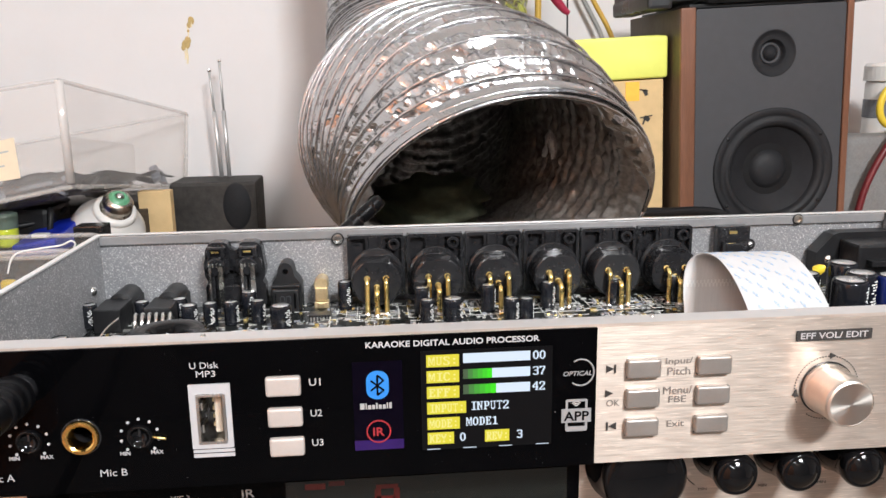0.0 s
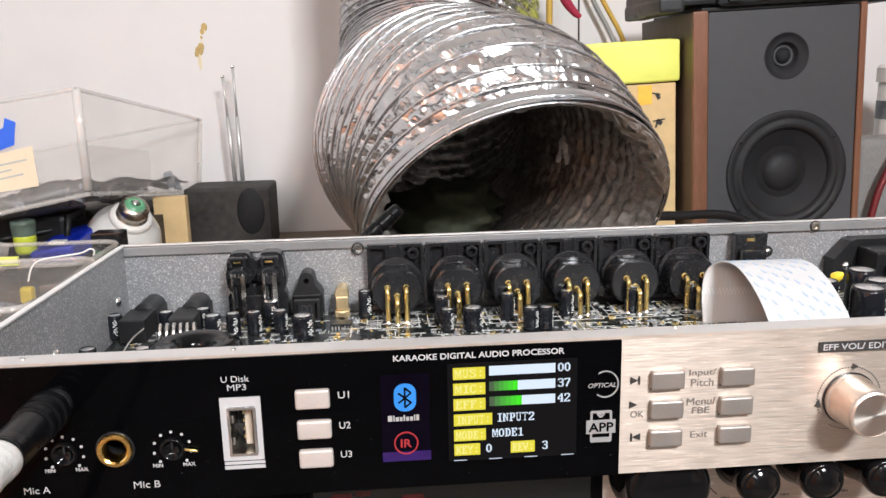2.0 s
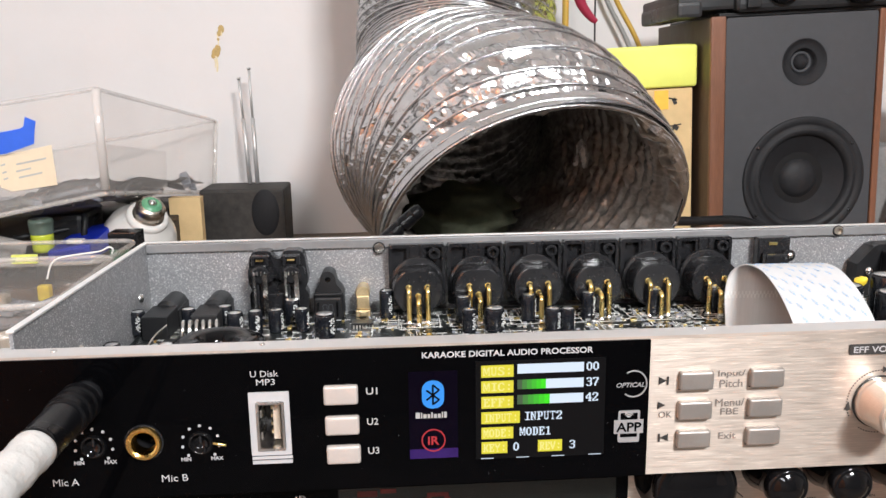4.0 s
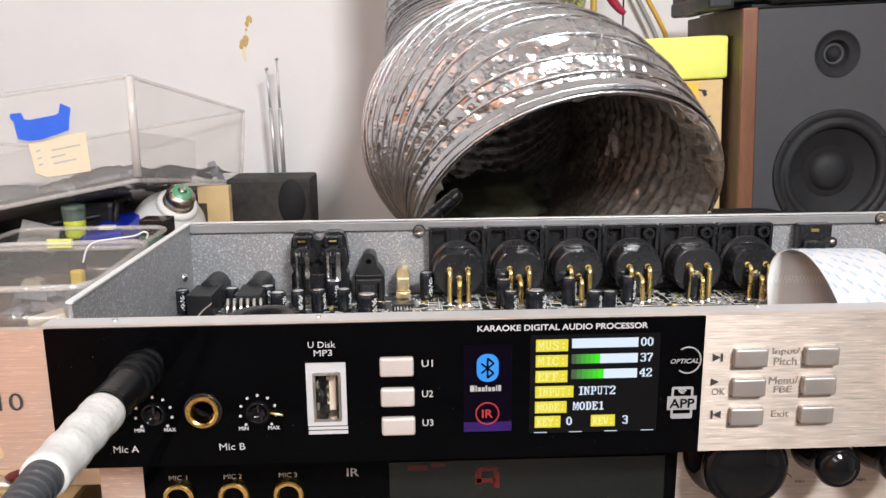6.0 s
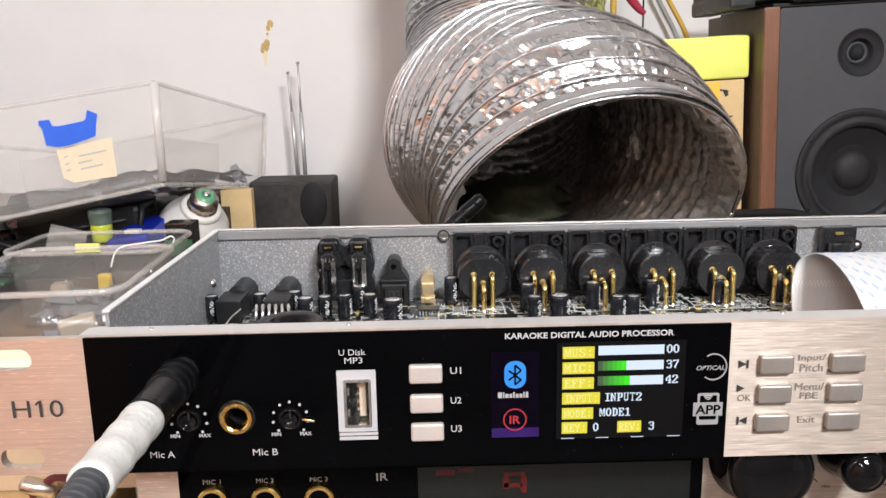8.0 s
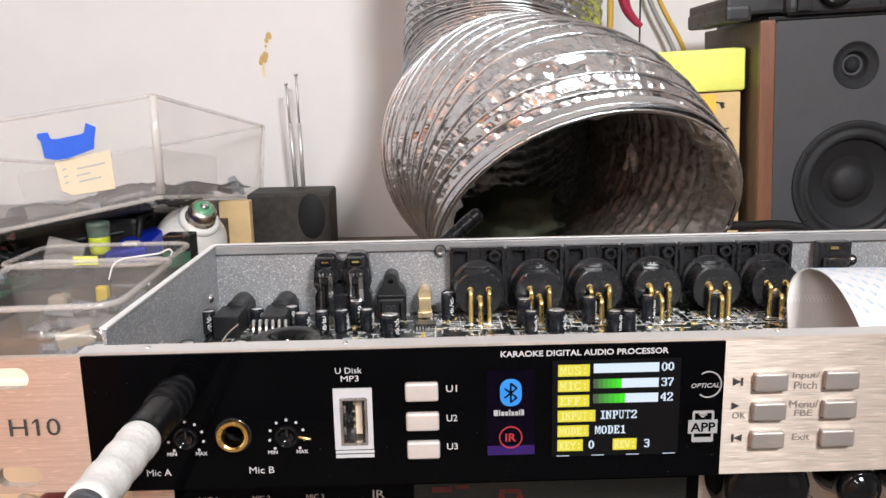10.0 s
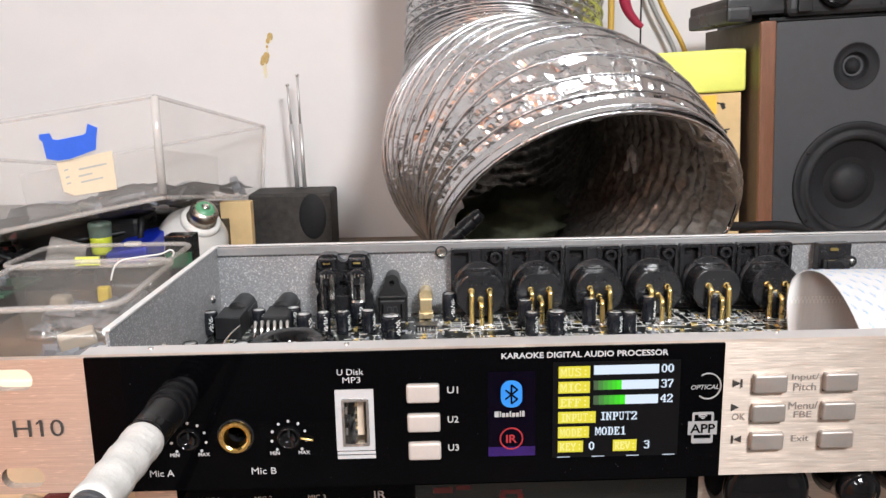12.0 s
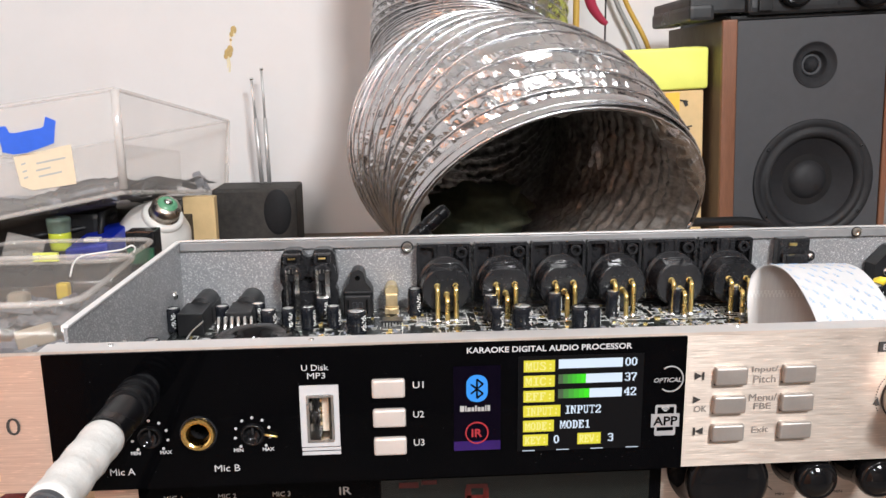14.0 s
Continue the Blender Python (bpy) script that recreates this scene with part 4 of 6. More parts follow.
for k, (z0, z1) in enumerate(((0.1279, 0.1340), (0.1182, 0.1242), (0.1088, 0.1147))):
    button(-0.0992 + 0.0001 * k, -0.0889 + 0.0001 * k, z0, z1, M_BUTTON, "preset_button", "pale pinkish preset button")
    words("U%d" % (k + 1), -0.0848, (z0 + z1) / 2 + 0.0008, 0.0034, 0.0022, M_SILK, unit, bold=0.01)
for z0, z1 in ((0.1282, 0.1342), (0.1185, 0.1245), (0.1090, 0.1148)):
    button(0.0093, 0.0199, z0, z1, M_NAV, "menu_button", "grey champagne menu button", 0.0022)
    button(0.0315, 0.0422, z0 + 0.0001, z1 + 0.0001, M_NAV, "menu_button", "grey champagne menu button", 0.0022)
YC = -0.0002
for text, x, z, w, h in (("Input/", 0.0261, 0.1326, 0.0085, 0.0025), ("Pitch", 0.0261, 0.1295, 0.0072, 0.0025), ("Menu/", 0.0260, 0.1233, 0.0092, 0.0025), ("FBE", 0.0260, 0.1203, 0.0056, 0.0021),
                         ("Exit", 0.0258, 0.1122, 0.0055, 0.0022), ("OK", 0.0056, 0.1200, 0.0042, 0.0021)):
    words(text, x, z, w, h, M_PALEINK, unit, y=YC)


def triangle(x, z, s, sign):
    return plate([[(x - s * sign, z - s), (x - s * sign, z + s), (x + s * sign, z)]] if sign > 0 else [[(x + s, z + s), (x + s, z - s), (x - s, z)]], YC - 0.0002, YC)


part("play_mark", triangle(0.0043, 0.1232, 0.0012, 1), M_INK, unit)
part("next_mark", triangle(0.0044, 0.1312, 0.0012, 1), M_INK, unit)
bar(0.0057, 0.0062, 0.1299, 0.1325, M_INK, unit, y=YC)
part("previous_mark", triangle(0.0056, 0.1124, 0.0012, -1), M_INK, unit)
bar(0.0037, 0.0042, 0.1111, 0.1137, M_INK, unit, y=YC)

# volume knob and its print
KX, KZ = 0.0742, 0.1216
part("volume_knob", lathe(bmesh.new(), [(0.0083, 0.0), (0.0083, 0.0012), (0.0080, 0.0020), (0.0077, 0.0060), (0.0076, 0.0120), (0.0073, 0.0128), (0.0068, 0.0131), (0.0066, 0.0130), (0, 0.0130)],
                          aim((KX, -0.0006, KZ), (0, -1, 0)), 64), M_KNOB, unit, "turned aluminium volume knob", smooth=False)
face = part("knob_face", lathe(bmesh.new(), [(0.0067, 0.0), (0.0066, 0.0002), (0.0030, 0.00025), (0, 0.00025)], aim((0, 0, 0), (0, -1, 0)), 64), M_FACE, unit, "turned bright knob face")
face.matrix_basis = Matrix.Translation((KX, -0.0136, KZ))
part("knob_gap", lathe(bmesh.new(), [(0.0087, 0), (0.0087, 0.0006), (0.0080, 0.0006)], aim((KX, -0.00005, KZ), (0, -1, 0)), 48), M_BLACK, unit)
for k in range(56):
    a = radians(205 - 5.2 * k) if k < 40 else radians(-45 - 5.2 * (k - 40))
    part("scale_tick", B(KX + 0.0104 * math.cos(a) - 0.00016, KX + 0.0104 * math.cos(a) + 0.00016, -0.0003, -0.00005, KZ + 0.0104 * math.sin(a) - 0.00016, KZ + 0.0104 * math.sin(a) + 0.00016), M_INK, unit)
part("arrow_mark", triangle(KX + 0.0013, KZ + 0.0106, 0.0010, 1), M_INK, unit)
part("arrow_mark", plate([[(KX - 0.0112, KZ - 0.0022), (KX - 0.0090, KZ - 0.0026), (KX - 0.0099, KZ + 0.0002)]], YC - 0.0002, YC), M_INK, unit)
bar(0.0629, 0.0874, 0.1374, 0.1408, M_INK, unit, y=YC, r=0.0003, name="name_plate", label="dark printed name plate")
words("EFF VOL/ EDIT", 0.0751, 0.1391, 0.0218, 0.0020, M_PRINT, unit, y=-0.0006, bold=0.01)

# print and display on the black window
words("KARAOKE DIGITAL AUDIO PROCESSOR", -0.0437, 0.1424, 0.0518, 0.0019, M_PRINT, unit, bold=0.02)
bar(-0.0738, -0.0590, 0.1090, 0.1372, M_VIOLET, unit, y=-0.00085, t=0.0001, name="infrared_window", label="dark violet infrared window")
bar(-0.0738, -0.0590, 0.1091, 0.1122, M_VIOLET_LIT, unit, y=-0.00096, t=0.0001, name="violet_band")
bar(-0.0698, -0.0631, 0.1254, 0.1343, M_BT, unit, y=-0.0010, t=0.0002, r=0.0030, name="emblem", label="blue rounded emblem")
for pts in (((-0.0665, 0.1267), (-0.0665, 0.1330)), ((-0.0665, 0.1330), (-0.0646, 0.1313)), ((-0.0646, 0.1313), (-0.0684, 0.1282)), ((-0.0684, 0.1313), (-0.0646, 0.1282)), ((-0.0646, 0.1282), (-0.0665, 0.1267))):
    part("emblem_stroke", tube(bmesh.new(), [(pts[0][0], -0.0012, pts[0][1]), (pts[1][0], -0.0012, pts[1][1])], 0.0003, 6, 1), M_ACRYL, unit)
for k, w in enumerate((0.0016, 0.0007, 0.0013, 0.0011, 0.0008, 0.0012, 0.0012, 0.0007, 0.0011)):
    x = -0.0718 + sum((0.0016, 0.0007, 0.0013, 0.0011, 0.0008, 0.0012, 0.0012, 0.0007, 0.0011)[:k])
    bar(x, x + w - 0.0003, 0.1224, 0.1236 + (0.0006 if k in (0, 1, 4, 7, 8) else 0), M_SILK, unit)
part("ring_mark", lathe(bmesh.new(), [(0.0037, 0), (0.0037, 0.0002), (0.0033, 0.0002), (0.0033, 0)], aim((-0.0665, -0.0010, 0.1150), (0, -1, 0)), 36), M_REDPRINT, unit)
words("IR", -0.0665, 0.1150, 0.0034, 0.0027, M_REDPRINT, unit, bold=0.02)

bar(-0.0535, -0.0137, 0.1080, 0.1398, M_LCD, unit, y=-0.00085, t=0.0001, name="display", label="small lit colour display")
# dot-matrix letters with slab serifs, seven dots wide and ten high
DOTS = {
    "0": "..###..|.##.##.|##...##|##...##|##...##|##...##|##...##|##...##|.##.##.|..###..", "1": "...##..|.####..|...##..|...##..|...##..|...##..|...##..|...##..|...##..|.######",
    "2": ".#####.|##...##|##...##|.....##|....##.|...##..|..##...|.##....|##...##|#######", "3": ".#####.|##...##|.....##|.....##|..####.|.....##|.....##|.....##|##...##|.#####.",
    "4": "....##.|...###.|..####.|.##.##.|##..##.|##..##.|#######|....##.|....##.|...####", "7": "#######|##...##|.....##|....##.|....##.|...##..|...##..|..##...|..##...|..##...",
    "I": ".######|...##..|...##..|...##..|...##..|...##..|...##..|...##..|...##..|.######", "N": "##..###|###..#.|###..#.|####.#.|##.#.#.|##.###.|##..##.|##..##.|##...#.|###..#.",
    "P": "######.|.##..##|.##..##|.##..##|.##..##|.#####.|.##....|.##....|.##....|####...", "U": "###.###|.#...#.|.#...#.|.#...#.|.#...#.|.#...#.|.#...#.|.#...#.|.##.##.|..###..",
    "T": "#######|#..#..#|...#...|...#...|...#...|...#...|...#...|...#...|...#...|..###..", "M": "##...##|##...##|###.###|###.###|#.#.#.#|#.#.#.#|#.###.#|#..#..#|#..#..#|##...##",
    "O": "..###..|.##.##.|##...##|##...##|##...##|##...##|##...##|##...##|.##.##.|..###..", "D": "#####..|.##.##.|.##..##|.##..##|.##..##|.##..##|.##..##|.##..##|.##.##.|#####..",
    "E": "#######|.##..##|.##...#|.##.#..|.####..|.##.#..|.##....|.##...#|.##..##|#######", "F": "#######|.##..##|.##...#|.##.#..|.####..|.##.#..|.##....|.##....|.##....|####...",
    "S": ".#####.|##...##|##....#|.##....|..###..|....##.|.....##|#....##|##...##|.#####.", "C": "..####.|.##..##|##....#|##.....|##.....|##.....|##.....|##....#|.##..##|..####.",
    "K": "###..##|.##..##|.##.##.|.##.##.|.####..|.####..|.##.##.|.##.##.|.##..##|###..##", "Y": "##...##|##...##|.##.##.|.##.##.|..###..|...#...|...#...|...#...|...#...|..###..",
    "R": "######.|.##..##|.##..##|.##..##|.#####.|.####..|.##.##.|.##.##.|.##..##|###..##", "V": "##...##|##...##|##...##|##...##|.##.##.|.##.##.|.##.##.|..###..|..###..|...#...",
    ":": ".......|.......|...##..|...##..|.......|.......|.......|...##..|...##..|......."}


def dot_words(text, x, z, w, h, material, y):
    bm = bmesh.new()
    dx, dz = w / (8 * len(text) - 1), h / 10
    for n, letter in enumerate(text):
        for row, line in enumerate(DOTS[letter].split("|")):
            c = 0
            while c < 7:
                run = len(line[c:]) - len(line[c:].lstrip("#"))
                if run:
                    x0, z1 = x - w / 2 + (8 * n + c) * dx, z + h / 2 - row * dz
                    box(bm, x0, x0 + run * dx, y - 0.0001, y, z1 - dz * 0.98, z1)
                c += max(run, 1)
    return part("display_text", bm, material, unit)


TAGS = ((-0.0518, -0.0420, 0.1365, "MUS:"), (-0.0518, -0.0420, 0.1315, "MIC:"), (-0.0518, -0.0420, 0.1265, "EFF:"), (-0.0518, -0.0400, 0.1215, "INPUT:"),
        (-0.0518, -0.0420, 0.1165, "MODE:"), (-0.0518, -0.0438, 0.1117, "KEY:"), (-0.0343, -0.0268, 0.1117, "REV:"))
for x0, x1, z, text in TAGS:
    bar(x0, x1, z - 0.0019, z + 0.0019, M_LCD_YELLOW, unit, y=-0.00096, t=0.0001, name="display_tag")
    dot_words(text, (x0 + x1) / 2, z, (x1 - x0) * 0.88, 0.0026, M_LCD_PALE, -0.0011)
for z, share in ((0.1370, 0.0), (0.1320, 0.43), (0.1271, 0.49)):
    x0, x1 = -0.0408, -0.0205
    xm = x0 + (x1 - x0) * share
    bar(xm, x1, z - 0.0015, z + 0.0015, M_LCD_WHITE, unit, y=-0.00096, t=0.0001, name="level_bar")
    if share:
        for k, material in enumerate(LCD_GREENS):
            step = (xm - x0) / len(LCD_GREENS)
            bar(x0 + step * k, x0 + step * (k + 1), z - 0.0015, z + 0.0015, material, unit, y=-0.00096, t=0.0001, name="level_bar")
for text, x, z, w in (("00", -0.0178, 0.1371, 0.0038), ("37", -0.0178, 0.1321, 0.0038), ("42", -0.0178, 0.1272, 0.0038), ("INPUT2", -0.0328, 0.1217, 0.0116), ("MODE1", -0.0352, 0.1167, 0.0096),
                      ("0", -0.0411, 0.1118, 0.0017), ("3", -0.0236, 0.1118, 0.0017)):
    dot_words(text, x, z, w, 0.0027, M_LCD_WHITE, -0.00098)
for x in (-0.0500, -0.0390, -0.0280, -0.0165):
    bar(x - 0.0020, x + 0.0020, 0.1081, 0.1083, M_LCD_WHITE, unit, y=-0.00098, t=0.0001)

part("swirl_mark", tube(bmesh.new(), [(-0.0080 + 0.0062 * 0.5 + 0.0040 * math.cos(a), -0.0010, 0.1308 + 0.0042 * math.sin(a)) for a in (math.radians(d) for d in range(125, -131, -15))], 0.00026, 6, 2),
     M_DIMPRINT, unit, smooth=True)
words("OPTICAL", -0.0060, 0.1307, 0.0088, 0.0015, M_DIMPRINT, unit, shear=0.25, bold=0.015, y=-0.0014)
for loop in ([round_rect(-0.0094, -0.0026, 0.1117, 0.1222, 0.0006), round_rect(-0.0087, -0.0033, 0.1133, 0.1214, 0.0003)],):
    part("phone_mark", plate(loop, -0.0011, -0.0009), M_DIMPRINT, unit)
bar(-0.0107, -0.0015, 0.1147, 0.1192, M_DIMPRINT, unit, y=-0.0011, t=0.0002)
words("APP", -0.0061, 0.1169, 0.0078, 0.0030, M_ACRYL, unit, y=-0.0014, bold=0.015)
for r in (0.0006, 0.0012, 0.0018):
    part("wave_mark", tube(bmesh.new(), [(-0.0061 + r * math.cos(radians(a)), -0.0010, 0.1196 + r * math.sin(radians(a))) for a in (45, 70, 90, 110, 135)], 0.00018, 5, 2), M_SILK, unit)
dust = bmesh.new()
rng = random.Random(17)
for k in range(50):
    x, z, s = rng.uniform(-0.196, -0.002), rng.uniform(0.101, 0.144), rng.uniform(0.00004, 0.00010)
    if -0.054 < x < -0.013:
        z = 0.101 + (z - 0.101) * 0.15
    lathe(dust, [(s, 0), (s * 0.7, 0.00006), (0, 0.00008)], aim((x, -0.00081, z), (0, -1, 0)), 6)
tagged(part("dust", dust, M_DIMPRINT, unit, "pale dust specks on the black window"), kind="stuff")
words("H10", -0.2139, 0.1221, 0.0156, 0.0056, M_INK, unit, y=YC, bold=-0.004)
part("lettering", plate([[(-0.2133, 0.1249), (-0.2133, 0.1240), (-0.2145, 0.1232), (-0.2145, 0.1239)]], YC - 0.0001, YC), M_INK, unit)

# ---- microphone lead in the first socket ----
JX, JZ = JACK_A
lead = thing("microphone_lead", (JX, 0.0, JZ), "black jack plug with white taped sleeve in the front socket", "cable")
part("plug_tip", rod(bmesh.new(), (JX, 0.010, JZ), (0, -1, 0), 0.0031, 0.0165, 20), M_STEEL, lead)
knurl = bmesh.new()
prof = [(0.0030, 0.0), (0.0049, 0.0002), (0.0054, 0.0010)]
for k in range(3):
    a = 0.0012 + 0.0046 * k
    prof += [(0.0055, a + 0.0002), (0.0058, a + 0.0008), (0.0058, a + 0.0032), (0.0055, a + 0.0038), (0.0047, a + 0.0040), (0.0047, a + 0.0045)]
prof += [(0.0054, 0.0152), (0.0054, 0.0300), (0.0051, 0.0306), (0, 0.0306)]
lathe(knurl, prof, aim((JX, -0.0040, JZ), (0, -1, 0)), 48)
part("plug_body", knurl, M_PLUG, lead, "matt black ridged plug body", smooth=False)
ridge = bmesh.new()
for k in range(3):
    for i in range(60):
        a = 2 * math.pi * i / 60
        m = Matrix.Translation((JX, -0.0040 - 0.0030 - 0.0046 * k, JZ)) @ Matrix.Rotation(a, 4, "Y") @ Matrix.Translation((0.0058, 0, 0))
        box(ridge, -0.0001, 0.00026, -0.0012, 0.0012, -0.00016, 0.00016, 0, m)
part("knurling", ridge, M_PLUG, lead)
part("plug_ring", lathe(bmesh.new(), [(0.0053, 0), (0.0056, 0.0004), (0.0056, 0.0016), (0.0053, 0.0020)], aim((JX, -0.0340, JZ), (0, -1, 0)), 40), M_GLOSSY, lead, smooth=True)
tape = bmesh.new()
prof = []
for k in range(40):
    s = k / 39
    prof.append((0.0054 - 0.0003 * s + 0.00007 * math.sin(k * 1.9) + 0.00014 * math.sin(k * 0.55), 0.034 * s))
lathe(tape, [(0.0044, 0)] + prof + [(0.0035, 0.0342)], aim((JX, -0.0358, JZ), (0, -1, 0)), 40)
for v in tape.verts:
    v.co += Vector((1, 0, 1)) * 0.00025 * noise.noise(v.co * 150)
part("taped_sleeve", tape, M_TAPE, lead, "white cloth tape wound round the sleeve", smooth=True)
boot = bmesh.new()
prof = [(0.0, 0.0), (0.0040, 0.0)]
for k in range(16):
    a = 0.0005 + 0.0022 * k
    r = 0.0044 - 0.00008 * k
    prof += [(r, a), (r, a + 0.0014), (r - 0.0005, a + 0.0017), (r - 0.0005, a + 0.0020)]
lathe(boot, prof + [(0.0020, 0.037), (0, 0.037)], aim((JX, -0.0690, JZ), (-0.04, -1, -0.10)), 32)
part("strain_relief", boot, M_RUBBER, lead, "dark grey ribbed strain relief", smooth=False)
part("cord", tube(bmesh.new(), [(JX - 0.001, -0.104, JZ - 0.0035), (JX - 0.006, -0.13, JZ - 0.012), (JX - 0.03, -0.155, JZ - 0.06), (JX - 0.06, -0.10, JZ - 0.120), (JX - 0.10, -0.03, 0.003), (JX - 0.16, 0.03, 0.003)],
                  0.0026, 12, 10), M_RUBBER, lead, smooth=True)

# ---- the mixer below ----
mixer = thing("audio_mixer", (0.0, 0.09, 0.0), "champagne and black audio unit under the processor", "audio unit")
YM = 0.019
MT = 0.0955
part("case", B(-0.188, 0.205, YM + 0.003, 0.165, 0.008, MT, 0.001), M_BLACK_MATT, mixer)
part("front_panel", B(-0.1942, 0.2400, YM, YM + 0.003, 0.006, MT, 0.0004), M_CHAMP, mixer, "brushed champagne front panel")
part("black_window", B(-0.1794, 0.0005, YM - 0.0010, YM - 0.0001, 0.008, MT - 0.0003), M_ACRYL, mixer, "glossy black window")
part("display", B(-0.0977, -0.0038, YM - 0.0013, YM - 0.00102, 0.030, 0.0898), M_DISPLAY, mixer, "unlit grey-green display")
for x0, x1, z0, z1 in ((-0.0915, -0.0848, 0.0867, 0.0888), (-0.0837, -0.0785, 0.0877, 0.0893), (-0.0682, -0.0609, 0.0857, 0.0872), (-0.0687, -0.0666, 0.081, 0.0857), (-0.0624, -0.0604, 0.0794, 0.0857), (-0.0682, -0.0619, 0.0815, 0.0831)):
    bar(x0, x1, z0, z1, M_DIMRED, mixer, y=YM - 0.00135, t=0.0001, name="segment")
for k, x in enumerate((-0.168, -0.1499, -0.1316)):
    words("MIC %d" % (k + 1), x, 0.0864, 0.0060, 0.0017, M_SILK, mixer, y=YM - 0.0013)
    part("jack_ring", lathe(bmesh.new(), [(0.0051, 0.0), (0.0051, 0.0018), (0.0047, 0.0023), (0.0037, 0.0022), (0.0033, 0.0015), (0.0032, -0.0005)], aim((x, YM - 0.001, 0.0796), (0, -1, 0)), 36), M_BRASS, mixer, "brass jack socket")
    part("jack_bore", lathe(bmesh.new(), [(0.0032, 0.0002), (0, 0.0002)], aim((x, YM - 0.001, 0.0796), (0, -1, 0)), 24), M_ACRYL, mixer)
words("IR", -0.1099, 0.0867, 0.0041, 0.0029, M_SILK, mixer, y=YM - 0.0013, bold=0.01)


def mixer_knob(x, z, r, depth):
    prof = [(r * 1.22, 0), (r * 1.22, 0.0015), (r * 1.10, 0.0028), (r * 0.98, depth * 0.55), (r * 0.97, depth * 0.72), (r * 1.02, depth * 0.78), (r * 1.03, depth * 0.90), (r * 0.96, depth * 0.96), (r * 0.90, depth * 0.99),
            (r * 0.84, depth * 1.0), (r * 0.80, depth * 0.985), (r * 0.74, depth * 1.0), (r * 0.60, depth * 1.05), (r * 0.40, depth * 1.09), (r * 0.20, depth * 1.11), (0, depth * 1.115)]
    part("knob", lathe(bmesh.new(), prof, aim((x, YM - 0.0002, z), (0, -1, 0)), 48), M_GLOSSY, mixer, "glossy black rotary knob", smooth=True)


mixer_knob(0.0190, 0.0905, 0.0135, 0.0150)
for k, x in enumerate((0.0486, 0.0702, 0.0918, 0.1134)):
    mixer_knob(x, 0.0912, 0.0070, 0.0170)
    words("MIN", x - 0.0043, 0.0780, 0.0030, 0.0010, M_INK, mixer, y=YM - 0.0003)
    part("scale_arc", tube(bmesh.new(), [(x + 0.0122 * math.cos(radians(a)), YM - 0.0001, 0.0895 + 0.0122 * math.sin(radians(a))) for a in range(150, 236, 12)], 0.00022, 5, 2), M_INK, mixer)
for fx in (-0.17, 0.18):
    for fy in (0.04, 0.15):
        part("foot", rod(bmesh.new(), (fx, fy, 0.0), (0, 0, 1), 0.009, 0.0079, 20, 0.001), M_RUBBER, mixer)
for fx in (-0.16, 0.17):
    for fy in (0.03, 0.14):
        part("foot", rod(bmesh.new(), (fx, fy, MT), (0, 0, 1), 0.008, ZB - MT - 0.0001, 20, 0.0008), M_RUBBER, unit)

# ---- foil duct ----
duct = thing("foil_duct", (0.005, 0.74, 1.75), "crumpled aluminium foil flexible duct hanging over the bench", "duct")
D_PTS = [(0.0261, 0.3329, 0.1163), (0.0150, 0.3880, 0.1530), (-0.0060, 0.4600, 0.1680), (-0.0200, 0.5400, 0.1660), (-0.0150, 0.6200, 0.1780), (-0.0030, 0.6950, 0.2300), (0.0030, 0.7300, 0.3200),
         (0.0050, 0.7400, 0.4600), (0.0050, 0.7400, 0.6000)]


def resample(path, step):
    out, carry = [path[0]], 0.0
    for a, b in zip(path, path[1:]):
        seg, pos = (b - a).length, step - carry
        while pos <= seg:
            out.append(a.lerp(b, pos / seg))
            pos += step
        carry = seg - (pos - step)
    return out


def duct_frames(path, out_first):
    frames, up = [], Vector((0, 0, 1))
    for i, p in enumerate(path):
        d = (path[min(i + 1, len(path) - 1)] - path[max(i - 1, 0)]).normalized() if i else Vector(out_first)
        if i and i < 14:
            d = Vector(out_first).lerp(d, i / 14).normalized()
        up = (up - d * up.dot(d)).normalized()
        frames.append((p, d, d.cross(up), up.copy()))
    return frames


def duct_radius(i, a, radius, seed):
    return radius + noise.noise(Vector((math.cos(a) * 1.2, math.sin(a) * 1.2, i * 0.029 + seed))) * 0.0042


def duct_skin(path, radius, seg, per, crumple, seed, out_first, sag_depth=0.0060, flare=0.0):
    """Foil pulled in between the turns of the wire, with sharp creases that die out at the wire."""
    bm = bmesh.new()
    rings = []
    for i, (p, d, side, up) in enumerate(duct_frames(path, out_first)):
        row = []
        for k in range(seg):
            a = 2 * math.pi * k / seg
            f = (i / per - k / seg) % 1.0
            turn = math.floor(i / per - k / seg)
            sag = math.sin(math.pi * f) * min(1.0, i / 4)
            q = Vector((math.cos(a) * 6.6, math.sin(a) * 6.6, turn * 3.7 + seed))
            crease = 1.0 - 2.4 * abs(noise.noise(q * 1.1 + Vector((0, 0, f * 1.6))))
            small = noise.noise(q * 3.1 + Vector((5, 1, f * 5.0)))
            r = duct_radius(i, a, radius, 0.0) + flare * max(0.0, 1 - i / 7) - sag_depth * sag ** 0.75 + crumple * (0.70 * crease + 0.95 * small) * sag
            slip = d * (crumple * 0.9 * noise.noise(q * 2.2 + Vector((9, 3, 7))) * sag)
            row.append(bm.verts.new(p + r * (math.cos(a) * side + math.sin(a) * up) + slip))
        rings.append(row)
    for a, b in zip(rings, rings[1:]):
        for k in range(seg):
            bm.faces.new((a[k], a[(k + 1) % seg], b[(k + 1) % seg], b[k]))
    return bm


OUT = Vector((-0.153, 0.784, 0.600)).normalized()
